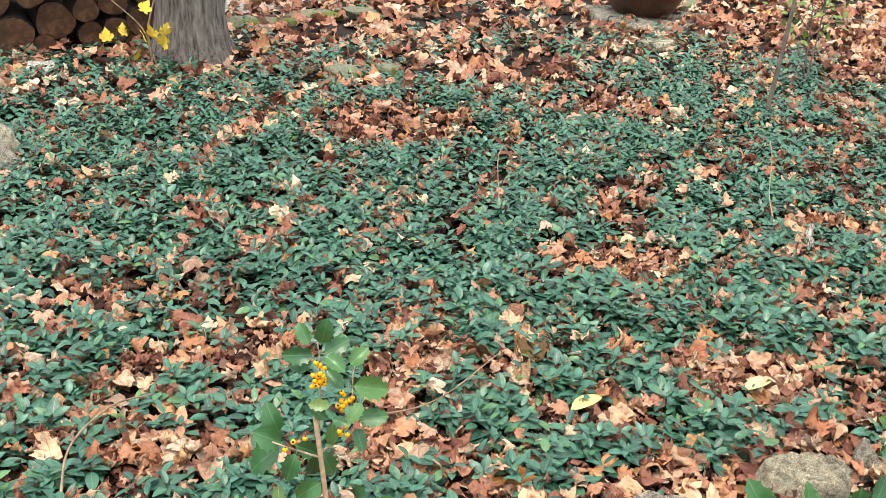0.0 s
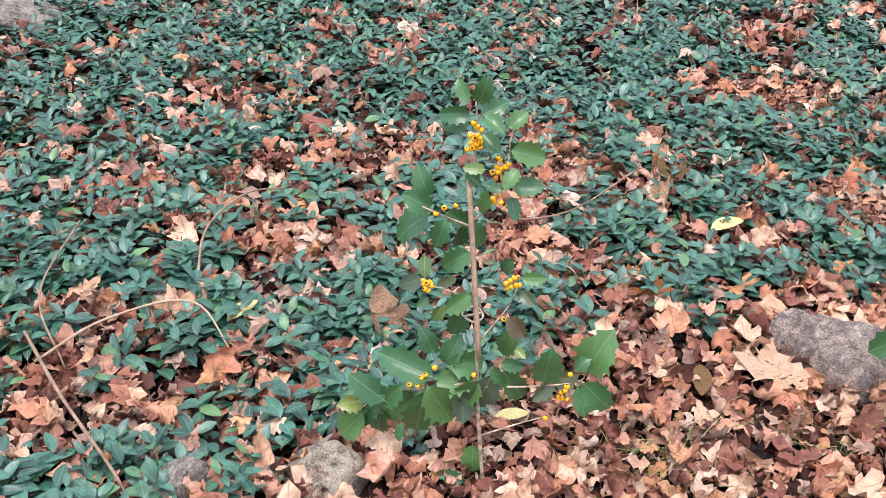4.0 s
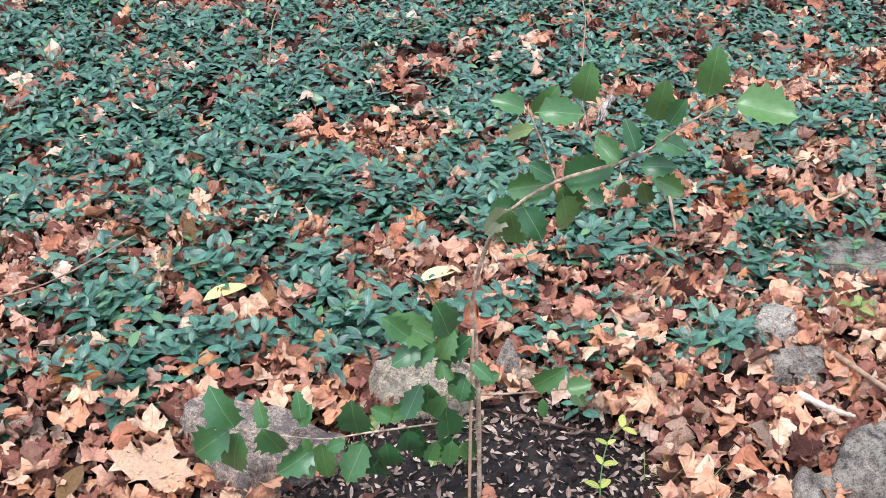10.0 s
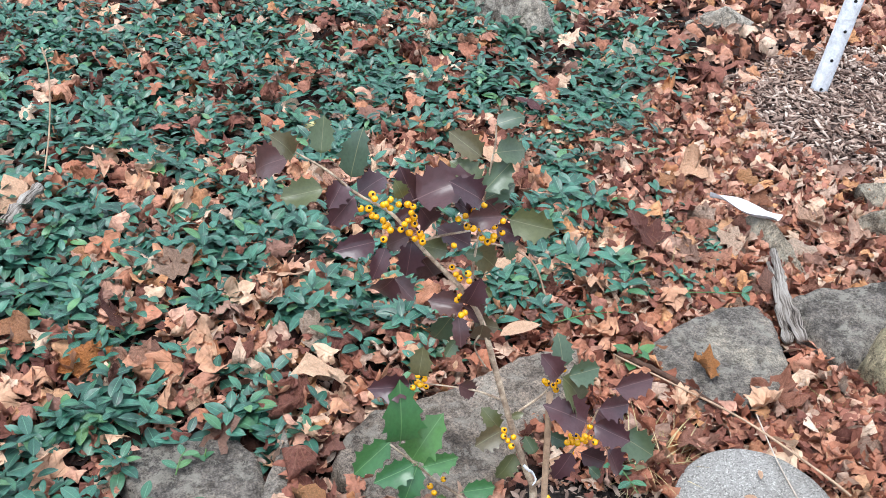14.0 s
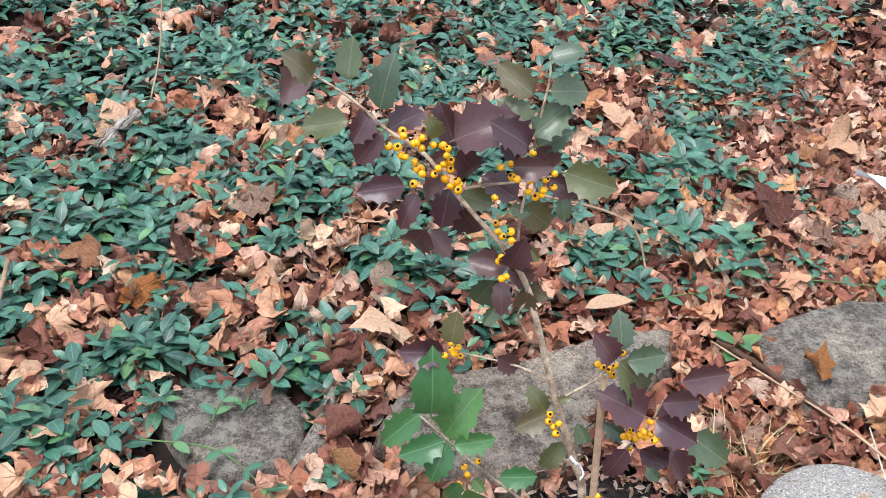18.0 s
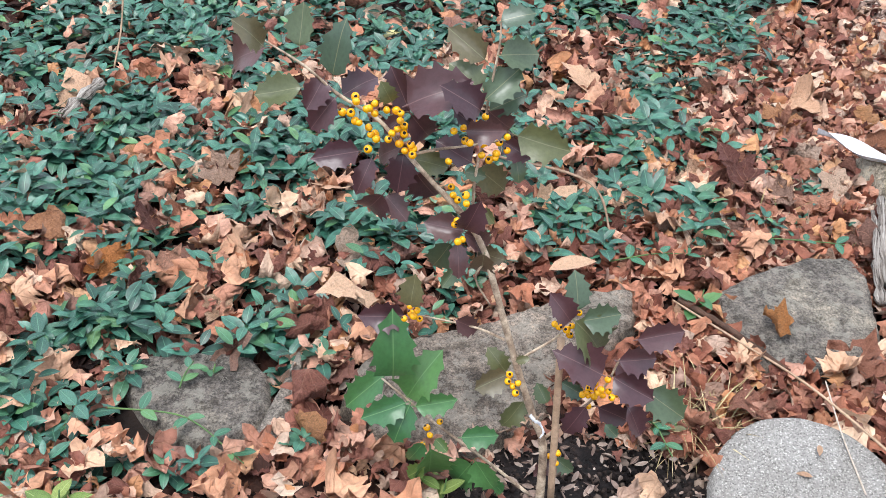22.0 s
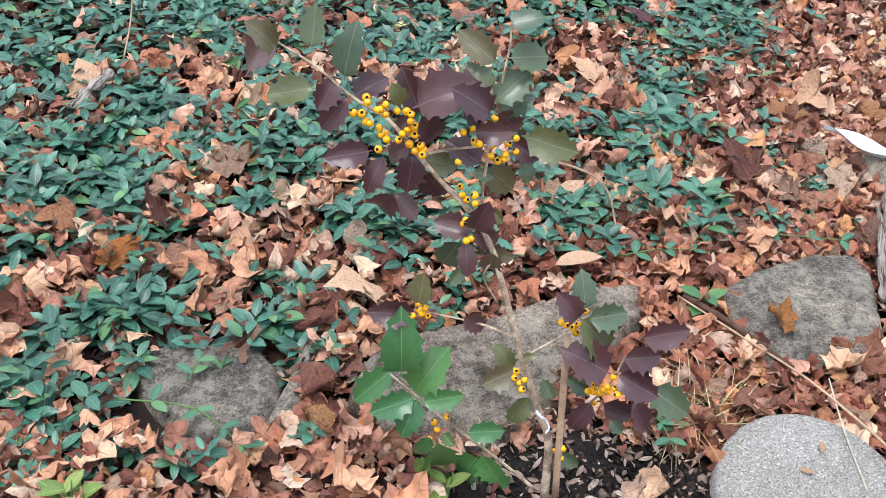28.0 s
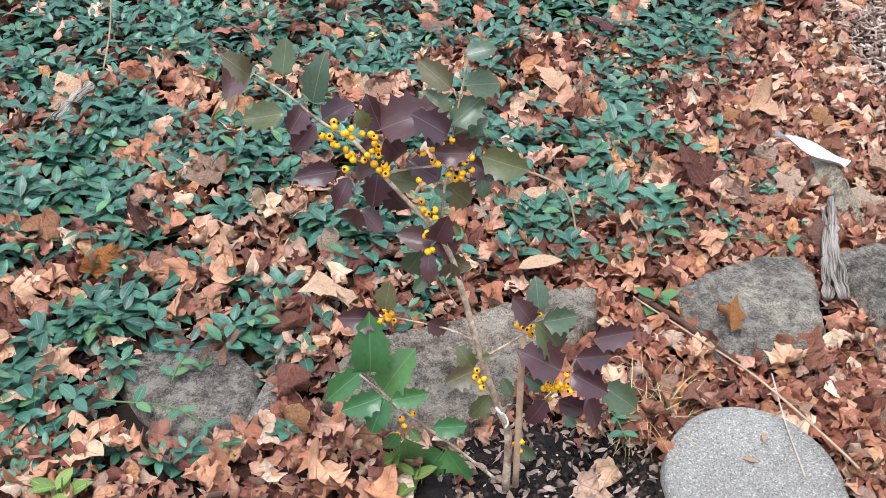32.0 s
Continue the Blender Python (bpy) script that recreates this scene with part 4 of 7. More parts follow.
stone(-0.205, 1.07, (0.07, 0.055, 0.06), M_STONE_WARM, "low tan stone half hidden by leaves", 14)
stone(-0.09, 1.145, (0.03, 0.03, 0.055), M_STONE_WARM, "small tan stone behind the holly", 15)
stone(0.385, 0.575, (0.105, 0.085, 0.10), M_QUARTZ, "white quartz stone at the bed edge", 16)
block([(1.543, 0.888, 1.0), (1.538, 0.835, 0.9), (1.565, 0.802, 0.7), (1.606, 0.806, 0.75), (1.66, 0.84, 1.0), (1.65, 0.868, 1.1), (1.59, 0.888, 1.05)], 0.056, M_STONE, "small grey wedge-shaped stone", 17, rough=0.008, bevel=0.010)
block([(1.585, 0.99, 1.0), (1.585, 0.94, 0.6), (1.66, 0.945, 0.7), (1.68, 0.99, 1.0), (1.635, 1.02, 1.1)], 0.06, M_STONE_PALE, "flat tan stone among leaves", 18, rough=0.006, bevel=0.010)
block([(1.437, 0.57, 0.85), (1.45, 0.515, 0.8), (1.51, 0.455, 0.75), (1.6, 0.452, 0.8), (1.652, 0.5, 0.95), (1.635, 0.56, 1.05), (1.575, 0.6, 1.1), (1.505, 0.605, 1.0)], 0.105, M_STONE, "large rounded grey stone", 19, rough=0.020, bevel=0.020)
block([(1.388, 0.60, 1.0), (1.42, 0.56, 0.9), (1.40, 0.50, 0.7), (1.345, 0.505, 0.7), (1.35, 0.565, 0.9)], 0.07, M_STONE, "narrow grey stone leaning on a larger one", 20, rough=0.007, bevel=0.012)
block([(1.889, 1.19, 0.9), (1.936, 1.226, 1.0), (2.022, 1.213, 1.0), (2.08, 1.19, 1.0), (2.10, 1.15, 1.0), (2.09, 1.085, 0.95), (2.045, 1.038, 0.9), (1.99, 1.045, 0.85), (1.95, 1.09, 0.85)], 0.036, M_SLAB, "flat dark grey slab sunk in leaves", 21, "flat_stone", rough=0.006, bevel=0.008)
block([(2.069, 1.03, 0.7), (2.125, 1.12, 1.0), (2.157, 1.185, 1.1), (2.147, 1.08, 0.9), (2.09, 1.005, 0.7)], 0.045, M_STONE, "thin tilted grey wedge of stone", 22, "flat_stone", rough=0.005, bevel=0.008)
block([(2.212, 1.07, 0.8), (2.235, 1.125, 0.9), (2.30, 1.165, 1.0), (2.40, 1.175, 1.0), (2.49, 1.185, 1.0), (2.59, 1.215, 1.05), (2.70, 1.203, 1.1), (2.685, 1.145, 1.0), (2.60, 1.085, 0.9), (2.50, 1.02, 0.85), (2.40, 0.965, 0.7), (2.31, 0.955, 0.65), (2.24, 0.995, 0.7)], 0.058, M_STONE_TAUPE, "broad grey-brown slab behind the berried holly", 23, "flat_stone", rough=0.009, bevel=0.010)
block([(2.815, 1.09, 0.9), (2.845, 1.18, 1.0), (2.92, 1.205, 1.0), (3.04, 1.235, 1.0), (3.115, 1.222, 1.05), (3.098, 1.14, 1.0), (3.062, 1.055, 0.95), (3.02, 1.015, 0.9), (2.95, 0.982, 0.85), (2.87, 0.985, 0.85), (2.832, 1.03, 0.85)], 0.055, M_SLAB, "dark grey slab with an orange leaf on it", 24, "flat_stone", rough=0.006, bevel=0.014)
block([(3.155, 1.10, 0.8), (3.17, 1.19, 0.95), (3.31, 1.185, 1.0), (3.48, 1.128, 1.1), (3.45, 1.07, 1.0), (3.34, 1.02, 0.8), (3.23, 1.0, 0.7), (3.16, 1.03, 0.7)], 0.085, M_SLAB, "long grey slab in the stone edging", 25, "flat_stone", rough=0.009, bevel=0.014)
stone(3.315, 1.42, (0.055, 0.11, 0.07), M_STONE_WARM, "narrow tan stone under a white scrap", 26, 0.28, rz=8)
block([(3.175, 0.945, 0.7), (3.25, 0.905, 0.65), (3.315, 0.925, 0.7), (3.345, 0.985, 0.8), (3.315, 1.03, 0.95), (3.25, 1.035, 1.15), (3.20, 1.0, 1.0)], 0.092, M_STONE_OCHRE, "rounded mossy tan stone", 27, rough=0.012, bevel=0.02)
stone(3.70, 1.18, (0.15, 0.09, 0.09), M_STONE, "smooth grey fieldstone in the edging", 28, rz=-30)
stone(3.73, 1.51, (0.10, 0.06, 0.075), M_STONE_WARM, "pale flat stone among leaves", 29, rz=-25)
stone(3.66, 1.37, (0.10, 0.06, 0.08), M_STONE_WARM, "pale tan rounded stone", 30, rz=-25)
stone(3.97, 1.43, (0.16, 0.07, 0.08), M_STONE_WARM, "long grey edging stone by the mulch", 31, rz=-32)
stone(3.89, 1.26, (0.09, 0.07, 0.08), M_STONE_WARM, "mossy tan edging stone", 32)
stone(3.41, 2.93, (0.18, 0.13, 0.17), M_STONE, "weathered grey boulder in periwinkle", 33, rz=-20)
stone(4.10, 2.68, (0.13, 0.07, 0.09), M_STONE_PALE, "pale tan stone by the wood chips", 34, rz=-20)
stone(-0.98, 3.27, (0.16, 0.22, 0.09), M_STONE, "low grey stone in far periwinkle", 35)
stone(-0.70, 3.86, (0.15, 0.11, 0.13), M_STONE_WARM, "rounded grey stone at the far edge of periwinkle", 71)
stone(-0.86, 3.70, (0.15, 0.12, 0.13), M_STONE, "rough grey stone at the far edge of periwinkle", 72, rz=30)
stone(-0.60, 3.66, (0.10, 0.07, 0.10), M_STONE, "low grey stone sunk in far periwinkle", 73, rz=-15)

# round stepping stone
sv, sf = [], []
for r, z in ((0.135, -0.03), (0.135, 0.030), (0.131, 0.035), (0.09, 0.037), (0.05, 0.0375)):
    for k in range(72):
        a = 2 * math.pi * k / 72
        chip = 1 + 0.010 * noise.noise(Vector((math.cos(a) * 5, math.sin(a) * 5, z * 30)))
        sv.append((r * chip * math.cos(a), r * chip * math.sin(a), z))
for i in range(4):
    for k in range(72):
        sf.append((i * 72 + k, i * 72 + (k + 1) % 72, (i + 1) * 72 + (k + 1) % 72, (i + 1) * 72 + k))
sf.append(tuple(4 * 72 + k for k in range(72)))
disk = new("stepping_stone", mesh("stepping_stone", sv, sf, M_CONCRETE))
disk.matrix_world = pose(2.788, 0.776, -0.005, 11.0, 0, 0)
tagged(disk, "round grey concrete stepping stone with rough aggregate", "stepping stone")

# ---------------------------------------------------------------- bare soil and chips


def mound(name, cx, cy, rx, ry, high, mat, label, seed):
    v, f = [], []
    rings, n = 16, 56
    for i in range(rings + 1):
        s = i / rings
        for k in range(n):
            a = 2 * math.pi * k / n
            edge = 1 + 0.16 * noise.noise(Vector((math.cos(a) * 1.7, math.sin(a) * 1.7, seed)))
            x, y = cx + rx * s * edge * math.cos(a), cy + ry * s * edge * math.sin(a)
            lump = noise.fractal(Vector((x, y, seed)) * 26, 0.8, 2, 4) * 0.006
            v.append((x, y, float(gz(x, y)) + 0.005 + high * (1 - s * s) + lump * (1 - s ** 6)))
    for i in range(rings):
        for k in range(n):
            f.append((i * n + k, (i + 1) * n + k, (i + 1) * n + (k + 1) % n, i * n + (k + 1) % n))
    return tagged(new(name, mesh(name, v, f, mat)), label, "soil", kind="structure")


mound("soil_patch_1", 0.84, 0.76, 0.36, 0.27, 0.022, M_COMPOST, "dark crumbly soil round the bare holly", 1.0)
mound("soil_patch_2", 2.48, 0.68, 0.27, 0.30, 0.018, M_COMPOST, "dark crumbly soil round the berried holly", 2.0)
mound("soil_patch_3", -0.25, 0.83, 0.20, 0.12, 0.008, M_COMPOST, "dark soil at the foot of the green holly", 3.0)
mound("mulch_bed", 4.25, 1.9, 0.62, 0.48, 0.02, M_MULCH, "shredded bark mulch bed", 4.0)


def ellipse_spots(n, cx, cy, rx, ry):
    a, r = RNG.uniform(0, 6.28, n), np.sqrt(RNG.uniform(0, 1, n))
    return cx + rx * r * np.cos(a), cy + ry * r * np.sin(a)


SLIVERS = [oval_leaf(1.0, _r.uniform(0.30, 0.46), _r.uniform(-0.2, 0.25), _r.uniform(-0.6, 0.6)) for _ in range(6)]
for cx, cy, rx, ry, n in ((0.86, 0.76, 0.36, 0.27, 1200), (2.48, 0.68, 0.27, 0.30, 950), (-0.25, 0.83, 0.2, 0.12, 90), (2.15, 1.13, 0.12, 0.05, 50), (2.95, 1.29, 0.15, 0.04, 30)):
    x, y = ellipse_spots(n, cx, cy, rx, ry)
    ob = new("willow_leaves", scatter("willow_leaves", SLIVERS, np.stack([x, y, gz(x, y) + 0.009 + 0.02 * np.clip(1 - ((x - cx) / rx) ** 2 - ((y - cy) / ry) ** 2, 0, 1) + RNG.uniform(0.0, 0.006, n)], 1), np.stack([RNG.normal(0, 0.5, n), RNG.normal(0, 0.5, n), RNG.uniform(0, 6.28, n)], 1), RNG.uniform(0.007, 0.025, n), RNG.integers(0, 6, n), M_SLIVER))
    tagged(ob, "tiny pale dry leaves scattered on dark soil", "leaf litter", kind="stuff")


def sliver_box(l, w, h):
    v = np.array([(sx * w / 2 * (1 - 0.5 * (sy > 0)), sy * l / 2, sz * h / 2) for sx in (-1, 1) for sy in (-1, 1) for sz in (-1, 1)], float)
    q = [(0, 1, 3, 2), (4, 6, 7, 5), (0, 4, 5, 1), (2, 3, 7, 6), (0, 2, 6, 4), (1, 5, 7, 3)]
    t = [(a, b, c) for a, b, c, d in q] + [(a, c, d) for a, b, c, d in q]
    return v, np.array(t), np.zeros((8, 2))


# crumbs of soil
CRUMB = []
for k in range(5):
    v = np.array([(1, 0, 0), (-1, 0, 0), (0, 1, 0), (0, -1, 0), (0, 0, 1), (0, 0, -1)], float) * np.array([[_r.uniform(0.5, 1.1)] for _ in range(6)])
    CRUMB.append((v, np.array([(0, 2, 4), (2, 1, 4), (1, 3, 4), (3, 0, 4), (2, 0, 5), (1, 2, 5), (3, 1, 5), (0, 3, 5)]), np.zeros((6, 2))))
for cx, cy, rx, ry, n in ((0.84, 0.76, 0.35, 0.26, 5200), (2.48, 0.68, 0.26, 0.29, 5600), (-0.25, 0.83, 0.19, 0.11, 500)):
    x, y = ellipse_spots(n, cx, cy, rx, ry)
    ob = new("soil_crumbs", scatter("soil_crumbs", CRUMB, np.stack([x, y, gz(x, y) + 0.005 + 0.02 * np.clip(1 - ((x - cx) / rx) ** 2 - ((y - cy) / ry) ** 2, 0, 1)], 1), RNG.uniform(0, 6.28, (n, 3)), RNG.uniform(0.002, 0.0075, n) * np.where(RNG.uniform(0, 1, n) < 0.06, 1.8, 1), RNG.integers(0, 5, n), M_CRUMB))
    tagged(ob, "loose dark crumbs of planting soil", "soil", kind="stuff")

CHIPS = [sliver_box(_r.uniform(0.6, 1.0), _r.uniform(0.16, 0.42), _r.uniform(0.05, 0.12)) for _ in range(6)]
x, y = ellipse_spots(9000, 4.25, 1.9, 0.66, 0.5)
n = len(x)
tagged(new("wood_chips", scatter("wood_chips", CHIPS, np.stack([x, y, gz(x, y) + 0.026 + RNG.uniform(-0.004, 0.012, n)], 1), np.stack([RNG.normal(0, 0.4, n), RNG.normal(0, 0.4, n), RNG.uniform(0, 6.28, n)], 1), RNG.uniform(0.008, 0.044, n), RNG.integers(0, 6, n), M_CHIP)), "tan and brown shredded wood chips", "mulch", kind="stuff")

# ---------------------------------------------------------------- trees, wood and far things


def trunk_mesh(name, r0, r1, high, mat, lean, seed, sides=40, rows=26, flare=0.5):
    v, f, u = [], [], []
    for i in range(rows + 1):
        s = i / rows
        z = -0.05 + (high + 0.05) * s
        r = r0 + (r1 - r0) * s + r0 * flare * math.exp(-max(z, 0) / 0.10)
        for k in range(sides):
            a = 2 * math.pi * k / sides
            ridge = noise.fractal(Vector((math.cos(a) * 6, math.sin(a) * 6, z * 1.6 + seed)), 0.8, 2, 4)
            q = r * (1 + 0.05 * ridge + 0.10 * math.exp(-max(z, 0) / 0.12) * math.sin(a * 5 + seed))
            v.append((q * math.cos(a) + lean[0] * z, q * math.sin(a) + lean[1] * z, z))
            u.append((k / sides, s))
    for i in range(rows):
        for k in range(sides):
            f.append((i * sides + k, i * sides + (k + 1) % sides, (i + 1) * sides + (k + 1) % sides, (i + 1) * sides + k))
    f.append(tuple(rows * sides + k for k in range(sides)))
    return mesh(name, v, f, mat, u)


def tree(x, y, r0, r1, high, label, seed, lean=(0, 0), bark=M_BARK):
    t = new("tree")
    t.location = (x, y, float(gz(x, y)))
    tagged(t, label, "tree", "tree trunks")
    part("trunk", trunk_mesh("trunk", r0, r1, high, bark, lean, seed), t)
    for k in range(5):
        a = 1.3 * k + seed
        z = high * (0.72 + 0.06 * k)
        p = Vector((lean[0] * z, lean[1] * z, z))
        d = Vector((math.cos(a), math.sin(a), 0.9))
        part("limb", tube("limb", [p, p + d * 0.7, p + d * 1.5 + Vector((0, 0, 0.3)), p + d * 2.4 + Vector((0, 0, 0.9))], r1 * 0.5, r1 * 0.12, bark, 8, seed=k), t)
    return t


tree(0.415, 5.09, 0.172, 0.150, 4.2, "mature grey-barked maple trunk rising from periwinkle", 1.0)
tree(4.66, 2.08, 0.052, 0.045, 2.6, "young smooth grey tree trunk beside mulch", 5.0, (0.06, 0), M_YOUNG_BARK)


# ---------------------------------------------------------------- hollies
HALF_HOLLY = [(0.00, 0.0), (0.11, 0.05), (0.20, 0.12), (0.305, 0.185), (0.252, 0.25), (0.268, 0.34), (0.368, 0.41), (0.292, 0.48), (0.278, 0.56), (0.352, 0.635), (0.245, 0.70), (0.185, 0.78), (0.222, 0.855), (0.10, 0.91), (0.04, 0.96)]


def holly_leaf_mesh(seed, mat):
    """A leathery spiny holly leaf of unit length along +y, folded along the midrib and wavy at the spines."""
    rnd = random.Random(seed)
    v, u, f = [], [], []
    curl, fold = rnd.uniform(0.05, 0.36), rnd.uniform(0.12, 0.50)
    wide = rnd.uniform(0.86, 1.12)
    left = [(x * wide * rnd.uniform(0.92, 1.06), y) for x, y in HALF_HOLLY[1:]]
    right = [(x * wide * rnd.uniform(0.92, 1.06), y) for x, y in HALF_HOLLY[1:]]
    n = len(left)

    def z(x, y, spine):
        return fold * abs(x) - curl * y * y + 0.5 * spine * max(0.0, abs(x) - 0.24) + 0.02 * math.sin(y * 6 + seed)

    ys = [y for _, y in HALF_HOLLY[1:]]
    for i, y in enumerate(ys):
        for x in (-left[i][0], -left[i][0] * 0.5, 0.0, right[i][0] * 0.5, right[i][0]):
            v.append((x, y, z(x, y, 1 if abs(x) > 0.15 else 0)))
            u.append((0.5 + x / 0.75, y))
    v += [(0, 0, 0), (0, 1.0, z(0, 1.0, 0))]
    u += [(0.5, 0), (0.5, 1)]
    for i in range(n - 1):
        for k in range(4):
            f.append((i * 5 + k, i * 5 + k + 1, i * 5 + 5 + k + 1, i * 5 + 5 + k))
    for k in range(4):
        f.append((n * 5, k + 1, k))
        f.append((n * 5 + 1, (n - 1) * 5 + k, (n - 1) * 5 + k + 1))
    # petiole
    b = len(v)
    v += [(-0.012, -0.09, 0), (0.012, -0.09, 0), (0.014, 0.02, -0.004), (-0.014, 0.02, -0.004), (0, -0.09, -0.02), (0, 0.02, -0.024)]
    u += [(0.5, 0)] * 6
    f += [(b, b + 1, b + 2, b + 3), (b + 1, b + 4, b + 5, b + 2), (b + 4, b, b + 3, b + 5)]
    return mesh("leaf", v, f, mat, u)


M_H_YELLOW = leaf_material("yellowing_holly_leaf", [(0.0, rgb(78, 106, 54)), (0.5, rgb(96, 120, 58)), (1.0, rgb(122, 134, 66))], rgb(160, 164, 104), 0.36, 0.55, False, 0.016, 0.0, 0.25, 0.06, False, 9, 0.2)
HOLLY_LEAVES = [[holly_leaf_mesh(10 * c + k, m) for k in range(6)] for c, m in enumerate((M_H_GREEN, M_H_OLIVE, M_H_PURPLE, M_H_YELLOW))]
HOLLY_TINTS = ("", "dull olive green leaf", "dark purple-bronze leaf", "yellowing green leaf")
_h = random.Random(21)


def berry_mesh():
    bm = bmesh.new()
    bmesh.ops.create_uvsphere(bm, u_segments=12, v_segments=8, radius=0.0043)
    for q in bm.verts:
        q.co.z *= 0.94
        if q.co.z > 0.0040:
            q.co.z -= 0.0008
    me = bpy.data.meshes.new("berry")
    bm.to_mesh(me)
    bm.free()
    me.polygons.foreach_set("use_smooth", [True] * len(me.polygons))
    me.materials.append(M_BERRY)
    tip = len(me.polygons)
    me.materials.append(M_BLACK)
    for p in me.polygons:
        if p.center.z > 0.0030 and Vector((p.center.x, p.center.y, 0)).length < 0.0014:
            p.material_index = 1
    return me


BERRY = berry_mesh()


def holly(x, y, heading, label):
    p = new("holly")
    p.matrix_world = pose(x, y, float(gz(x, y)), 0, 0, heading)
    return tagged(p, label, "shrub", "young hollies")


def mm(p):
    return Vector(p) * 0.001


def holly_stem(plant, points, r0, r1):
    part("stem" if r0 > 3.1 else "twig", tube("stem", [mm(p) for p in points], r0 * 0.001, r1 * 0.001, M_HOLLY_BARK, 8, 0.10, 5, seed=len(points)), plant)


def holly_stake(plant, points, r):
    part("stake", tube("stake", [mm(p) for p in points], r * 0.001, r * 0.00095, M_CANE, 10, 0.03, 8), plant, "pale bamboo cane stake")


def holly_leaves(plant, rows):
    for bx, by, bz, tx, ty, tz, tint in rows:
        b, t = mm((bx, by, bz)), mm((tx, ty, tz))
        along = t - b
        out = Vector((_h.uniform(-0.35, 0.35), -0.85 + _h.uniform(-0.25, 0.25), 0.6 + _h.uniform(-0.25, 0.25)))
        side = along.cross(out).normalized()
        up = side.cross(along).normalized()
        m = Matrix((side, along.normalized(), up)).transposed().to_4x4()
        ob = part("leaf", _h.choice(HOLLY_LEAVES[tint]), plant, HOLLY_TINTS[tint])
        size = along.length * 0.98
        ob.matrix_basis = Matrix.Translation(b) @ m @ Matrix.Diagonal((size * _h.uniform(0.92, 1.12), size, size, 1))


def holly_berries(plant, places):
    for p in places:
        ob = part("berry", BERRY, plant)
        ob.matrix_basis = Matrix.Translation(mm(p)) @ pose(0, 0, 0, _h.uniform(-60, 60), _h.uniform(-60, 60), _h.uniform(0, 360)) @ Matrix.Scale(_h.uniform(0.88, 1.1), 4)


# the three hollies: stems, leaves and berries in millimetres from the foot of each plant
plant = holly(2.43, 0.8, -14.2, "young American holly with purplish leaves and yellow berries")
part("tie", tube("tie", [mm(p) for p in ((-40, 24, 204), (-33, 20, 198), (-27, 24, 190), (-22, 20, 180), (-26, 18, 172))], 0.0020, 0.0010, M_WHITE, 6, 0.3), plant, "twist of white tape")
holly_stem(plant, [(-15, 24, 40), (-18, 34, 139), (-33, 38, 184), (-51, 44, 237), (-69, 50, 295), (-90, 57, 366), (-106, 62, 418), (-130, 66, 460), (-159, 69, 493), (-190, 73, 528), (-220, 77, 566), (-260, 79, 592), (-293, 82, 621), (-331, 85, 645)], 5.6, 1.0)
holly_stem(plant, [(-120, 65, 453), (-120, 70, 502), (-114, 75, 548), (-111, 79, 592), (-103, 85, 646), (-103, 87, 672)], 1.8, 1.0)
holly_stem(plant, [(-76, 50, 299), (-106, 51, 314), (-146, 52, 324), (-179, 53, 330)], 1.6, 0.9)
holly_stem(plant, [(-57, 47, 272), (-20, 50, 302), (-11, 51, 315)], 1.8, 1.0)
holly_stem(plant, [(-29, 26, 58), (-80, 31, 107), (-125, 35, 147), (-154, 37, 173), (-183, 40, 203), (-217, 44, 237)], 2.2, 1.2)
holly_stem(plant, [(-18, 35, 153), (12, 39, 187), (45, 43, 233), (60, 48, 277)], 2.4, 1.2)
holly_stem(plant, [(-187, 73, 529), (-160, 74, 536), (-125, 74, 542), (-91, 75, 550)], 1.8, 1.0)
holly_stem(plant, [(45, 43, 233), (76, 43, 226), (108, 42, 223)], 1.6, 0.9)
holly_stem(plant, [(-105, 60, 403), (-113, 58, 380), (-95, 55, 346)], 1.4, 1.0)
holly_stake(plant, [(-3, 14, 60), (-13, 39, 314)], 4.5)
holly_leaves(plant, [(-335, 101, 629, -384, 117, 607, 2), (-329, 67, 648, -348, 49, 682, 1), (-299, 97, 635, -295, 109, 677, 1), (-266, 88, 609, -260, 82, 666, 1), (-298, 84, 596, -348, 85, 586, 1), (-275, 84, 607, -291, 64, 581, 2), (-263, 76, 590, -294, 66, 557, 2), (-257, 88, 587, -222, 109, 604, 2), (-190, 95, 568, -210, 99, 616, 2), (-191, 76, 585, -130, 67, 621, 2), (-119, 60, 590, -149, 40, 626, 2), (-207, 77, 587, -216, 69, 611, 1), (-187, 73, 575, -163, 84, 536, 2)])
holly_leaves(plant, [(-195, 78, 570, -216, 76, 551, 2), (-240, 63, 537, -283, 40, 541, 2), (-227, 66, 527, -243, 44, 495, 2), (-198, 74, 537, -233, 92, 512, 2), (-195, 80, 526, -200, 59, 487, 2), (-182, 86, 501, -160, 92, 453, 2), (-124, 81, 517, -163, 99, 534, 2), (-183, 82, 518, -145, 91, 504, 1), (-216, 63, 485, -240, 78, 444, 2), (-214, 85, 469, -189, 66, 452, 2), (-116, 93, 629, -154, 103, 658, 1), (-103, 86, 673, -72, 86, 687, 1), (-101, 83, 639, -55, 100, 637, 1)])
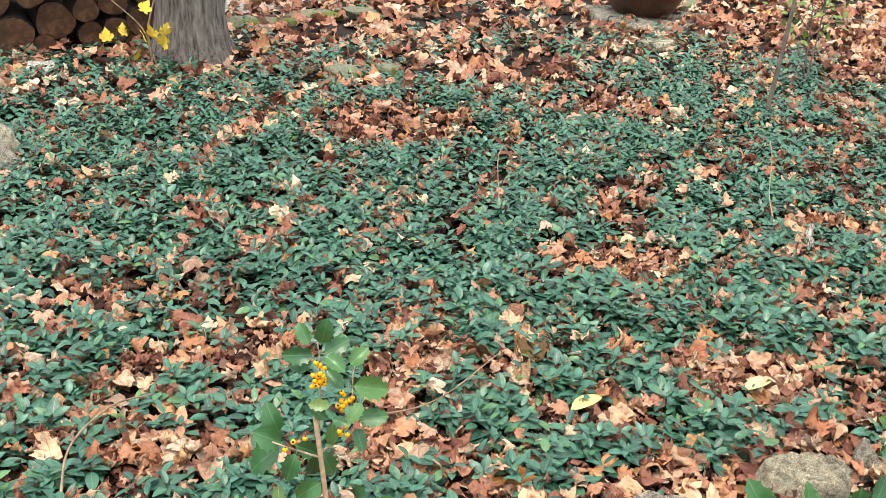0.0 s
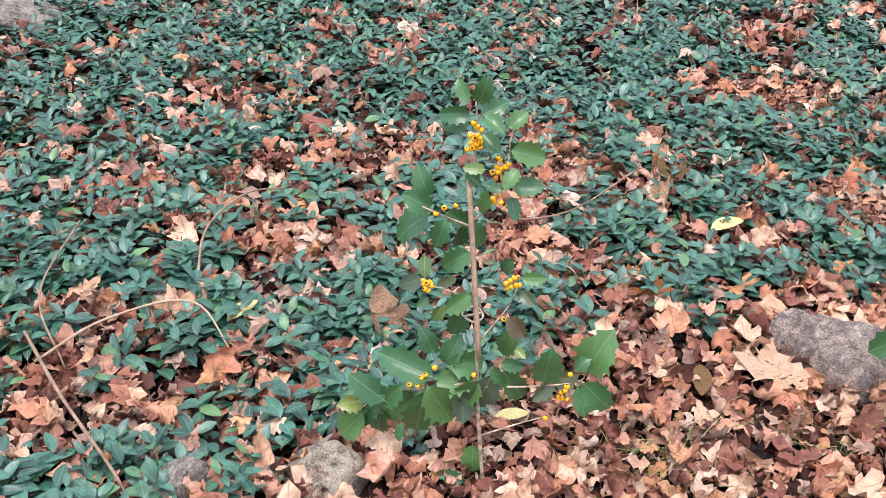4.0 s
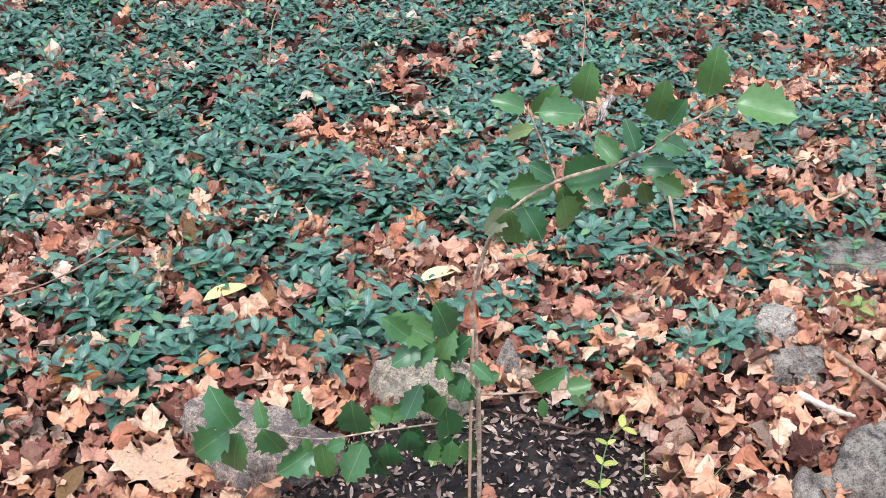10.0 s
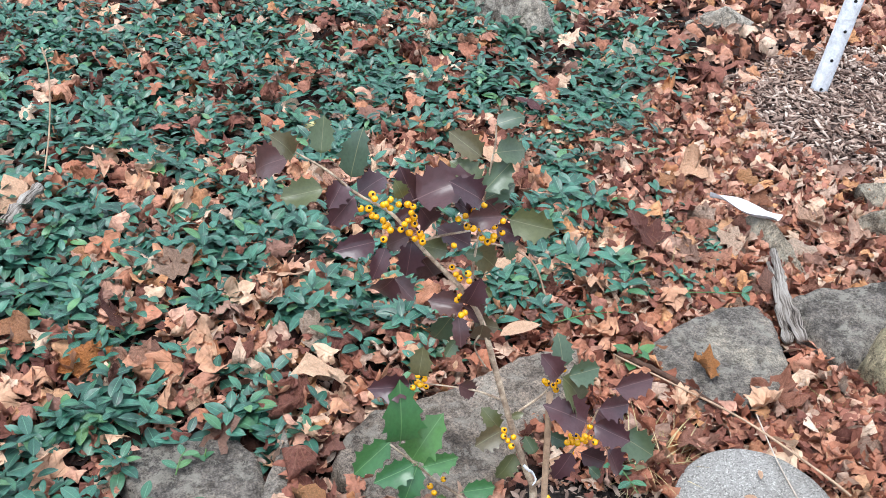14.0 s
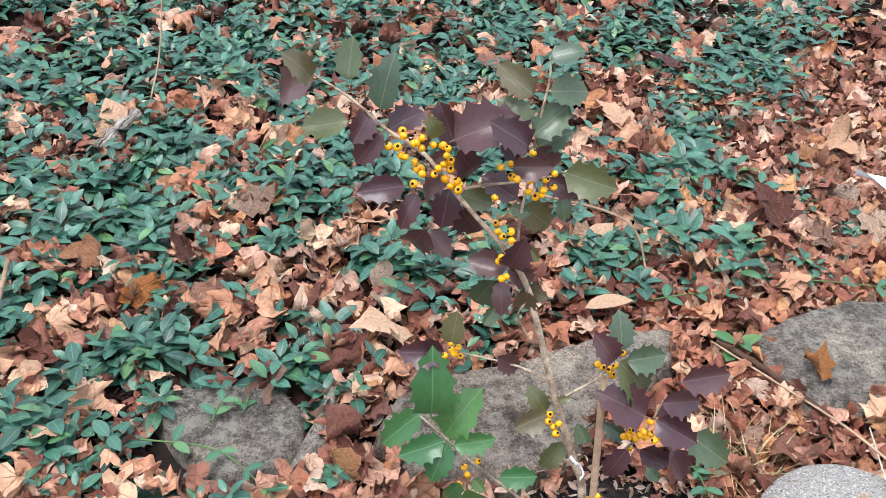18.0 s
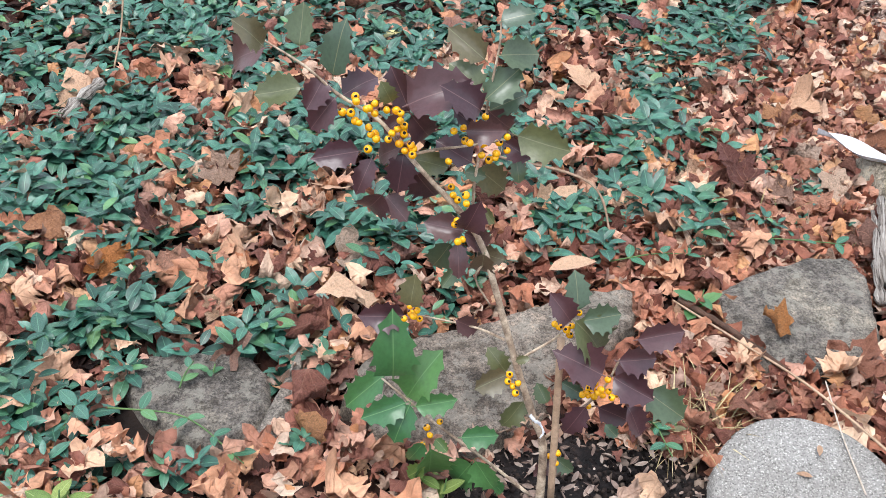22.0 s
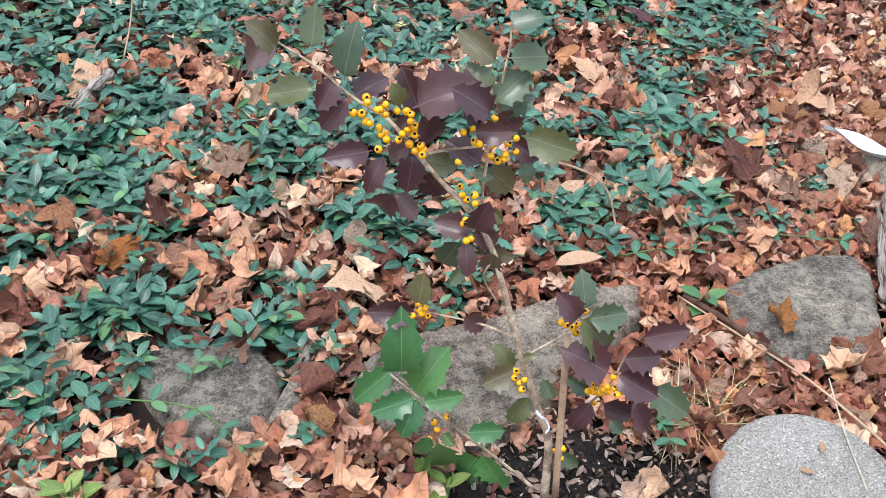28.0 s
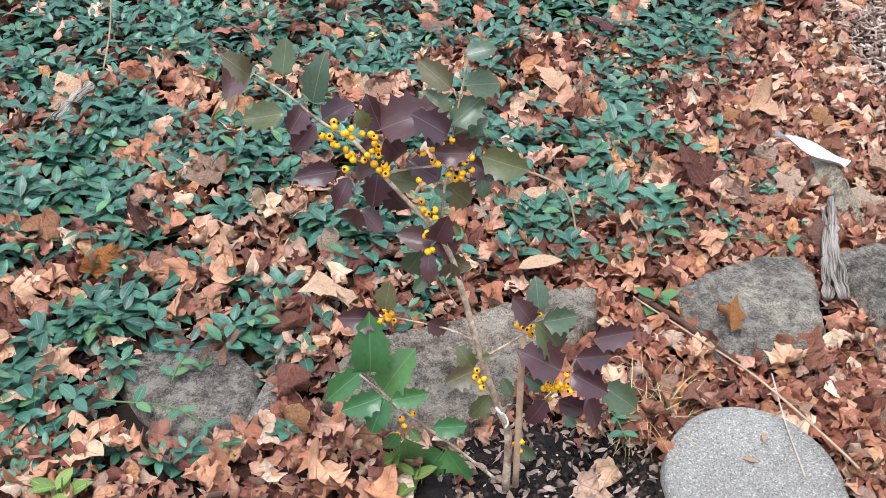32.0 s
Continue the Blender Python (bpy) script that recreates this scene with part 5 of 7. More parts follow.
holly_leaves(plant, [(-118, 80, 601, -150, 95, 627, 1), (-114, 74, 595, -78, 91, 625, 1), (-108, 93, 573, -73, 91, 594, 1), (-109, 81, 578, -78, 93, 543, 2), (-123, 85, 557, -142, 84, 577, 2), (-132, 65, 564, -93, 55, 569, 2), (-78, 83, 550, -24, 65, 542, 1), (-91, 90, 538, -63, 76, 526, 2), (-77, 88, 518, -72, 75, 496, 1), (-116, 89, 505, -79, 92, 472, 1), (-131, 71, 512, -107, 69, 507, 1), (-129, 70, 437, -173, 72, 445, 2), (-128, 57, 448, -113, 46, 487, 2)])
holly_leaves(plant, [(-128, 64, 438, -91, 78, 410, 2), (-135, 67, 422, -131, 42, 391, 2), (-142, 74, 416, -164, 78, 373, 1), (-112, 77, 405, -85, 60, 404, 1), (-108, 76, 461, -99, 53, 460, 1), (-136, 65, 388, -150, 50, 371, 1), (-106, 51, 420, -108, 61, 380, 1), (-184, 40, 353, -181, 42, 395, 1), (-192, 66, 317, -243, 52, 322, 2), (-133, 42, 333, -105, 54, 308, 2), (4, 52, 346, 1, 63, 389, 1), (-6, 36, 343, -29, 31, 383, 2), (9, 41, 340, 55, 47, 345, 1)])
holly_leaves(plant, [(0, 37, 342, 51, 49, 276, 1), (72, 33, 321, 129, 42, 327, 2), (38, 28, 270, -12, 18, 310, 2), (60, 59, 262, 95, 38, 236, 2), (56, 36, 285, 108, 42, 282, 2), (55, 41, 254, 101, 16, 240, 2), (104, 61, 212, 153, 40, 187, 1), (24, 24, 221, 0, 10, 180, 2), (44, 45, 200, 88, 50, 171, 2), (74, 27, 220, 102, 13, 181, 2), (50, 21, 196, 67, 14, 180, 1), (28, 52, 212, -3, 61, 221, 1), (-17, 55, 194, -31, 67, 216, 1)])
holly_leaves(plant, [(-70, 59, 240, -92, 68, 269, 1), (-69, 44, 251, -108, 28, 238, 1), (-47, 47, 203, -71, 32, 168, 1), (-62, 32, 283, -48, 28, 292, 1), (-6, 46, 106, -23, 25, 92, 2), (-1, 35, 118, 24, 26, 100, 1), (-204, 45, 241, -202, 35, 329, 0), (-215, 61, 226, -270, 43, 184, 0), (-187, 45, 207, -155, 46, 276, 0), (-176, 22, 215, -126, 23, 222, 0), (-188, 27, 215, -238, 4, 207, 0), (-183, 23, 216, -203, 1, 169, 0), (-120, 20, 166, -73, 24, 166, 0)])
holly_leaves(plant, [(-157, 33, 130, -150, 43, 39, 0), (-105, 46, 90, -129, 60, 27, 0), (-101, 22, 122, -75, 12, 77, 0), (-166, 25, 148, -185, 23, 114, 0), (-165, 34, 93, -187, 42, 64, 3), (-151, 42, 138, -136, 28, 129, 3), (-77, 25, 81, -59, 22, 60, 0)])
holly_berries(plant, [(-256, 69, 578), (-247, 65, 580), (-243, 73, 594), (-241, 61, 595), (-243, 65, 571), (-239, 62, 571), (-231, 61, 587), (-228, 61, 588), (-223, 62, 582), (-223, 62, 593), (-212, 75, 579), (-202, 71, 581), (-197, 60, 584), (-230, 72, 560), (-228, 70, 553), (-224, 79, 549), (-222, 65, 551), (-210, 65, 551), (-206, 62, 560), (-201, 69, 561), (-194, 72, 563), (-194, 69, 556), (-198, 67, 572), (-199, 71, 543), (-187, 67, 544), (-185, 68, 539), (-185, 58, 538), (-193, 67, 537), (-230, 58, 543)])
holly_berries(plant, [(-144, 62, 565), (-134, 70, 564), (-122, 85, 562), (-125, 79, 589), (-113, 70, 578), (-132, 66, 552), (-114, 74, 544), (-110, 78, 544), (-97, 77, 545), (-90, 66, 558), (-89, 68, 541), (-100, 63, 540), (-101, 63, 535), (-115, 59, 540), (-107, 63, 532), (-128, 50, 559), (-148, 56, 533), (-142, 64, 487), (-129, 54, 494), (-137, 64, 481), (-128, 50, 486), (-137, 55, 461), (-139, 60, 452), (-135, 47, 439), (-130, 50, 440), (-144, 81, 486)])
holly_berries(plant, [(-185, 42, 352), (-177, 41, 347), (-191, 41, 334), (-181, 46, 334), (-174, 45, 331), (-184, 53, 332), (-67, 44, 250), (-69, 34, 249), (-63, 33, 242), (-58, 26, 254), (-60, 24, 240), (-22, 39, 335), (-15, 50, 322), (-7, 45, 322), (-2, 50, 310), (6, 54, 340), (-2, 44, 329), (-9, 41, 115), (-6, 22, 143), (-1, 21, 143), (-2, 21, 125), (-162, 38, 162), (-158, 27, 161), (-147, 25, 187), (-167, 30, 140)])
holly_berries(plant, [(22, 43, 222), (23, 35, 242), (30, 34, 242), (29, 43, 221), (35, 44, 240), (36, 42, 221), (40, 30, 244), (45, 37, 228), (51, 38, 234), (52, 21, 241), (63, 44, 224), (68, 36, 232), (82, 32, 228), (33, 50, 196), (48, 38, 253), (37, 30, 240), (25, 35, 236)])
plant = holly(-0.265, 0.9, -20.3, "young green-leaved holly with yellow berries, tied to a stake")
holly_stem(plant, [(8, -4, -26), (-13, 22, 155), (-23, 39, 280), (-37, 59, 425), (-44, 71, 506), (-42, 81, 575), (-42, 89, 633), (-45, 93, 665)], 3.4, 1.2)
holly_stem(plant, [(-41, 68, 488), (-14, 72, 516), (4, 80, 569), (6, 85, 611), (10, 88, 631)], 2, 0.9)
holly_stem(plant, [(-18, 41, 291), (19, 49, 347), (34, 54, 386)], 1.8, 0.9)
holly_stem(plant, [(-15, 31, 219), (-90, 28, 200), (-162, 27, 191), (-207, 21, 151)], 2, 1)
holly_stem(plant, [(-7, 16, 117), (47, 20, 140), (93, 22, 158)], 1.4, 0.8)
holly_stem(plant, [(-12, 29, 209), (70, 30, 213), (140, 32, 226), (151, 35, 248)], 1.8, 0.9)
holly_stem(plant, [(-41, 67, 479), (-95, 70, 499), (-136, 72, 518)], 1.8, 0.9)
holly_stem(plant, [(-35, 50, 359), (-76, 53, 376), (-101, 53, 380)], 1.5, 0.8)
holly_stake(plant, [(-18, 26, 269), (-49, 66, 556)], 4.0)
part("tie", tube("tie", [mm(p) for p in ((-44, 40, 335), (-30, 36, 330), (-16, 44, 334), (-24, 60, 340), (-42, 56, 340), (-46, 42, 336), (-20, 36, 348))], 0.0016, 0.0014, M_STRAW, 6, 0.1), plant, "loop of pale garden twine")
holly_leaves(plant, [(-57, 79, 670, -73, 96, 698, 0), (-40, 103, 657, -30, 95, 702, 0), (-52, 90, 646, -98, 86, 646, 0), (-35, 96, 644, 3, 109, 662, 0), (-32, 75, 652, -6, 50, 645, 0), (-54, 101, 625, -89, 95, 624, 0), (-32, 97, 615, -7, 70, 600, 0), (3, 86, 631, 28, 97, 655, 0), (7, 73, 602, 63, 88, 584, 0), (5, 98, 585, 22, 78, 609, 0), (-27, 62, 577, -60, 61, 579, 3), (-13, 94, 549, -31, 88, 557, 2), (-55, 68, 566, -29, 60, 553, 0)])
holly_leaves(plant, [(19, 62, 580, -2, 44, 556, 0), (14, 74, 544, 61, 72, 549, 0), (-24, 66, 550, -1, 52, 550, 0), (-23, 65, 542, -28, 55, 504, 0), (11, 66, 532, 22, 39, 511, 0), (-105, 86, 516, -124, 92, 562, 0), (-101, 76, 502, -139, 63, 529, 0), (-105, 88, 487, -157, 94, 433, 0), (-78, 54, 497, -95, 38, 455, 0), (-80, 78, 495, -40, 82, 472, 0), (-41, 84, 476, -19, 73, 439, 0), (-51, 80, 474, -58, 78, 428, 0), (-42, 54, 443, -84, 51, 413, 0)])
holly_leaves(plant, [(-106, 69, 385, -109, 87, 415, 3), (-110, 55, 392, -149, 54, 375, 1), (-84, 37, 396, -63, 25, 411, 1), (-99, 61, 352, -117, 53, 339, 0), (-37, 40, 376, -75, 35, 344, 0), (-43, 55, 338, -64, 53, 285, 0), (-77, 44, 352, -91, 35, 326, 3), (23, 60, 428, 6, 66, 399, 0), (39, 57, 399, 76, 50, 404, 0), (39, 53, 379, 56, 28, 371, 1), (18, 30, 345, 52, 31, 307, 1), (36, 61, 295, 14, 55, 244, 0), (37, 35, 283, 52, 18, 279, 3)])
holly_leaves(plant, [(-87, 31, 221, -181, 54, 251, 0), (-88, 47, 257, -109, 52, 302, 0), (-68, 48, 237, -52, 41, 292, 0), (-63, 34, 242, -1, 52, 243, 0), (-83, 33, 214, -19, 29, 214, 0), (-162, 16, 182, -219, 22, 227, 0), (-198, 40, 158, -235, 17, 166, 3), (-197, 31, 140, -240, 34, 79, 0), (-168, 37, 152, -181, 35, 78, 0), (-122, 39, 189, -164, 28, 123, 0), (-100, 29, 193, -111, 11, 102, 0), (-96, 13, 219, -51, 16, 138, 0), (-41, 32, 206, -35, 7, 145, 1)])
holly_leaves(plant, [(3, 32, 230, -20, 19, 160, 1), (2, 29, 251, 25, 15, 219, 0), (22, 35, 238, 65, 29, 174, 0), (17, 39, 248, 55, 35, 246, 0), (-132, 2, 150, -141, -16, 125, 0), (-135, 17, 213, -179, 11, 163, 0), (-74, 42, 195, -85, 43, 127, 0), (-172, 36, 171, -209, 39, 111, 0), (-17, 22, 227, -54, 27, 168, 0), (101, 38, 219, 71, 13, 194, 1), (83, 14, 237, 89, 0, 310, 0), (102, 40, 212, 139, 30, 240, 1), (132, 20, 257, 151, 27, 285, 0)])
holly_leaves(plant, [(148, 29, 250, 174, 18, 331, 0), (145, 19, 233, 196, 11, 185, 0), (137, 18, 226, 155, -1, 178, 0), (-18, 21, 90, -16, 9, 34, 0), (-28, -2, 33, -73, -4, 47, 0)])
holly_berries(plant, [(-47, 76, 641), (-42, 81, 633), (-35, 80, 629), (-51, 63, 628), (-45, 81, 615), (-41, 73, 624), (-37, 73, 620), (-49, 74, 611), (-41, 78, 608), (-36, 80, 611), (-53, 80, 598), (-47, 71, 605), (-42, 82, 600), (-35, 80, 603), (-10, 72, 592), (-7, 74, 587), (-10, 79, 573), (-4, 76, 572), (2, 78, 574), (-8, 72, 568), (-16, 80, 563), (-10, 87, 550), (6, 77, 579)])
holly_berries(plant, [(-14, 54, 536), (-6, 79, 526), (-12, 61, 526), (-2, 55, 529), (-93, 45, 512), (-82, 67, 509), (-65, 72, 511), (-108, 54, 389), (-103, 44, 392), (-99, 57, 385), (-95, 46, 387), (-105, 41, 383), (-101, 45, 378), (-107, 48, 386), (15, 48, 395), (21, 51, 398), (25, 33, 416), (32, 60, 399), (29, 43, 396), (17, 51, 384), (23, 41, 394), (35, 48, 393), (15, 38, 336)])
holly_berries(plant, [(-105, 12, 236), (-99, 27, 229), (-104, 27, 212), (-111, 14, 217), (-85, 11, 258), (-123, 17, 216), (-24, 19, 240), (114, 22, 210), (120, 22, 214), (112, 32, 192), (118, 25, 196), (124, 18, 200), (125, 27, 243), (118, 2, 240), (92, 8, 168)])
plant = holly(0.855, 0.755, -24.3, "young sparse green holly without berries beside a stake")
holly_stem(plant, [(2, 0, -27), (-8, -2, 221), (-19, -5, 377), (-25, -6, 428), (-7, -54, 559), (24, -70, 623), (75, -90, 675), (145, -115, 717), (180, -128, 745), (211, -142, 782), (252, -158, 821)], 4.2, 1.1)
holly_stem(plant, [(75, -90, 675), (52, -89, 730), (32, -87, 773)], 1.2, 0.8)
holly_stem(plant, [(119, -107, 717), (103, -107, 762), (95, -108, 792)], 1.2, 0.8)
holly_stem(plant, [(-9, -2, 198), (-73, -18, 201), (-186, -46, 199), (-253, -63, 199), (-380, -95, 241), (-400, -100, 243)], 1.9, 0.9)
holly_stem(plant, [(-10, -3, 249), (76, 19, 242), (140, 35, 239)], 1.8, 0.9)
holly_stem(plant, [(-16, -4, 290), (-58, -15, 341), (-100, -25, 359)], 1.6, 0.9)
holly_stem(plant, [(24, -70, 623), (3, -62, 610), (-7, -58, 596)], 1.4, 0.8)
holly_stem(plant, [(252, -158, 821), (258, -160, 823)], 1.3, 1.0)
holly_stake(plant, [(-16, -16, -3), (-23, -18, 386)], 2.8)
holly_leaves(plant, [(-77, -22, 367, -149, -23, 408, 0), (-60, -17, 362, -71, -15, 431, 0), (-60, -7, 326, -26, -29, 380, 0), (-74, -31, 361, -133, -19, 322, 0), (-30, -22, 298, -38, -36, 257, 0), (-88, 8, 259, -91, 4, 197, 0), (-58, 1, 326, -67, -2, 279, 0), (-48, -6, 155, -53, -25, 107, 0), (-34, -7, 152, -6, 7, 109, 0), (-44, -11, 218, -63, -3, 174, 0), (-79, -5, 203, -63, -27, 261, 0), (-108, -2, 150, -94, 0, 107, 0), (-21, -20, 326, 9, -44, 315, 0), (-58, 3, 259, -22, -1, 244, 0), (-100, -3, 178, -128, 11, 117, 0), (-156, -3, 199, -113, 13, 203, 0)])
holly_leaves(plant, [(225, -167, 828, 225, -179, 889, 0), (260, -154, 815, 328, -174, 812, 0), (181, -115, 774, 184, -136, 830, 0), (195, -131, 777, 207, -144, 814, 0), (181, -130, 760, 222, -140, 746, 0), (162, -128, 739, 148, -128, 778, 0), (145, -116, 718, 116, -98, 745, 0), (171, -125, 717, 209, -137, 727, 0), (184, -76, 672, 199, -70, 627, 0), (188, -117, 698, 237, -116, 678, 0), (151, -134, 702, 153, -124, 672, 1), (85, -79, 672, 144, -97, 704, 0), (83, -73, 661, 110, -68, 611, 0)])
holly_leaves(plant, [(76, -68, 662, 11, -61, 643, 0), (74, -82, 675, 39, -86, 696, 0), (41, -51, 615, -11, -36, 594, 0), (36, -98, 641, 65, -105, 594, 0), (20, -87, 630, 31, -72, 565, 0), (13, -72, 622, -8, -103, 604, 1), (84, -98, 658, 99, -84, 600, 0), (97, -102, 790, 98, -121, 839, 0), (47, -79, 763, 100, -90, 772, 0), (42, -61, 751, 71, -64, 791, 0), (30, -79, 766, -10, -85, 784, 0), (41, -81, 742, 4, -68, 725, 3), (111, -100, 672, 136, -103, 654, 0)])
holly_leaves(plant, [(-366, -113, 261, -397, -115, 329, 0), (-380, -95, 239, -443, -109, 192, 0), (-365, -93, 232, -391, -108, 151, 0), (-330, -78, 230, -341, -72, 275, 0), (-331, -89, 240, -306, -81, 179, 0), (-273, -82, 255, -276, -80, 301, 0), (-263, -65, 179, -313, -102, 153, 0), (-253, -42, 170, -243, -58, 104, 0), (-262, -64, 155, -266, -90, 142, 0), (-208, -83, 215, -240, -84, 196, 0), (-190, -73, 223, -194, -110, 309, 0), (-184, -50, 184, -211, -85, 126, 0), (-186, -50, 190, -171, -21, 74, 0)])
holly_leaves(plant, [(-151, -45, 180, -142, -41, 108, 0), (-143, -26, 213, -174, -34, 241, 0), (-121, -32, 220, -99, -7, 271, 0), (-117, -31, 197, -117, -29, 134, 0), (-55, -12, 173, -56, -36, 247, 0), (-73, -13, 158, -88, -19, 111, 0), (-69, -6, 151, -34, 10, 98, 0), (-64, 12, 129, -81, -27, 122, 3), (-272, -78, 214, -260, -86, 188, 0), (-274, -84, 242, -259, -78, 281, 0)])
holly_leaves(plant, [(-115, -30, 376, -153, -41, 418, 0), (-55, -43, 392, -72, -66, 462, 0), (-98, -26, 354, -142, -48, 337, 0), (-71, -28, 339, -49, -29, 386, 0), (-66, -22, 328, -69, -43, 308, 0), (-54, 16, 312, -84, -6, 350, 0), (-31, 4, 284, -58, 2, 248, 0), (-13, 14, 265, 23, 10, 282, 0), (-23, -24, 290, -31, -22, 248, 0), (76, 24, 251, 115, -8, 299, 0), (89, -24, 266, 90, -37, 234, 0), (129, 25, 247, 170, 27, 258, 0), (142, 43, 227, 162, 28, 208, 3)])
holly_leaves(plant, [(-13, 44, 138, 1, 58, 144, 3), (-188, -24, 189, -161, -17, 207, 3), (-49, -49, 316, -62, -53, 340, 0)])

# ---------------------------------------------------------------- log pile behind the big trunk


def log(x, y, z, r, length, seed, yaw=0.0):
    lg = new("log")
    lg.matrix_world = pose(x, y, z, 0, 0, yaw)
    tagged(lg, "cut brown log stacked in a wood pile", "log", "logs in the pile")
    rnd = random.Random(seed)
    n, v, f, u = 26, [], [], []
    prof = [1 + 0.06 * math.sin(3 * a * 6.28 / n + seed) + rnd.uniform(-0.03, 0.03) for a in range(n)]
    for i in range(5):
        for k in range(n):
            a = 6.283 * k / n
            q = r * prof[k] * (1 + rnd.uniform(-0.02, 0.02))
            v.append((q * math.cos(a), length * i / 4, q * math.sin(a)))
            u.append((k / n, i / 4))
    for i in range(4):
        for k in range(n):
            f.append((i * n + k, i * n + (k + 1) % n, (i + 1) * n + (k + 1) % n, (i + 1) * n + k))
    f.append(tuple(4 * n + k for k in range(n)))
    part("bark", mesh("bark", v, f, M_LOG_BARK, u), lg, "dark rough bark")
    ev, ef = [], []
    for i in range(6):
        for k in range(n):
            a = 6.283 * k / n
            q = r * prof[k] * 0.96 * (1 - i / 6.0)
            ev.append((q * math.cos(a), -0.004 - 0.004 * (i % 2) * rnd.uniform(0.5, 1), q * math.sin(a)))
    for i in range(5):
        for k in range(n):
            ef.append((i * n + k, i * n + (k + 1) % n, (i + 1) * n + (k + 1) % n, (i + 1) * n + k))
    ef.append(tuple(5 * n + k for k in range(n)))
    part("cut_end", mesh("cut_end", ev, ef, M_LOG_END), lg, "weathered sawn end grain")


M_LOG_BARK = mottled("dark_log_bark", [(0.3, rgb(34, 26, 22)), (0.6, rgb(60, 46, 38)), (0.85, rgb(86, 68, 56))], 20, 80, 0.95, 1.0, 0.015)
for k, (lx, lz, lr) in enumerate([(-0.43, 0.09, 0.10), (-0.22, 0.15, 0.105), (-0.62, 0.10, 0.10), (-0.04, 0.07, 0.07), (-0.29, 0.02, 0.065), (-0.50, -0.01, 0.06), (0.10, 0.08, 0.075), (-0.33, 0.31, 0.08), (-0.06, 0.21, 0.07), (0.09, 0.24, 0.08), (-0.12, 0.34, 0.07), (0.24, 0.12, 0.09), (-0.51, 0.27, 0.08), (0.27, 0.31, 0.09), (0.06, 0.39, 0.08), (-0.42, 0.45, 0.09), (-0.22, 0.47, 0.08), (-0.67, 0.29, 0.085), (-0.82, 0.11, 0.11), (0.42, 0.10, 0.09), (0.45, 0.28, 0.09)]):
    log(lx, 5.50 + 0.03 * math.sin(k * 2.3), lz, lr, 0.55, k + 1, 4 * math.sin(k))

# ---------------------------------------------------------------- garden pot on its slab


def lathe(name, profile, mat, n=40):
    v, f = [], []
    for r, z in profile:
        for k in range(n):
            a = 6.2832 * k / n
            v.append((r * math.cos(a), r * math.sin(a), z))
    for i in range(len(profile) - 1):
        for k in range(n):
            f.append((i * n + k, i * n + (k + 1) % n, (i + 1) * n + (k + 1) % n, (i + 1) * n + k))
    f.append(tuple(range(n))[::-1])
    return mesh(name, v, f, mat)


pot = new("garden_pot")
pot.location = (3.47, 5.28, 0.035)
tagged(pot, "large dark brown glazed garden pot on stone", "pot")
part("bowl", lathe("bowl", [(0.16, 0.0), (0.20, 0.03), (0.255, 0.12), (0.285, 0.25), (0.27, 0.36), (0.265, 0.40), (0.25, 0.40), (0.255, 0.34), (0.02, 0.33)], M_POT), pot)
part("rim", lathe("rim", [(0.262, 0.385), (0.285, 0.39), (0.29, 0.41), (0.28, 0.425), (0.255, 0.42)], M_POT), pot)
slab([(3.05, 5.16), (3.16, 4.84), (3.42, 4.86), (4.22, 5.18), (4.10, 5.52), (3.2, 5.6)], 0.035, M_SLAB, "pale flat stone under the brown pot", 41, depth=0.1)
slab([(3.62, 5.48), (4.0, 5.36), (4.3, 5.7), (3.9, 5.9)], 0.05, M_MOSS_STONE, "lichened flat stone behind the pot", 42)
stone(3.05, 4.62, (0.15, 0.10, 0.05), M_STONE_WARM, "low pale stone in front of the pot", 43)
for k, (mx, my, sx, sy, sz) in enumerate([(0.86, 5.78, 0.16, 0.09, 0.06), (1.34, 5.88, 0.22, 0.10, 0.06), (1.68, 5.80, 0.20, 0.11, 0.06), (1.09, 4.50, 0.12, 0.08, 0.07), (1.30, 4.48, 0.08, 0.08, 0.08), (1.06, 5.74, 0.12, 0.08, 0.05)]):
    stone(mx, my, (sx, sy, sz), M_MOSS_STONE, "low stone capped with bright green moss", 50 + k, rz=-15, flat=0.6)
mound("gravel_patch", 1.15, 6.5, 0.55, 0.42, 0.01, M_GRAVEL, "pale grey gravel behind the tree", 7.0)
mound("bare_bed", 2.25, 5.85, 0.42, 0.25, 0.01, M_COMPOST, "dark purplish mulch under leaves", 8.0)
stone(-0.60, 4.12, (0.13, 0.10, 0.05), M_STONE, "grey stone at the edge of the periwinkle", 61)
stone(-0.36, 5.04, (0.10, 0.05, 0.065), M_QUARTZ, "white stone beside the log pile", 62)
for a, b in (((4.7, 5.05), (5.0, 4.42)), ((5.0, 4.42), (5.35, 4.05))):
    d = Vector((b[0] - a[0], b[1] - a[1], 0))
    ob = stone((a[0] + b[0]) / 2, (a[1] + b[1]) / 2, (d.length / 2, 0.09, 0.05), M_STONE, "long grey kerb stone by the path", 63, rz=math.degrees(math.atan2(d.y, d.x)), flat=0.6)

# ---------------------------------------------------------------- saplings, posts


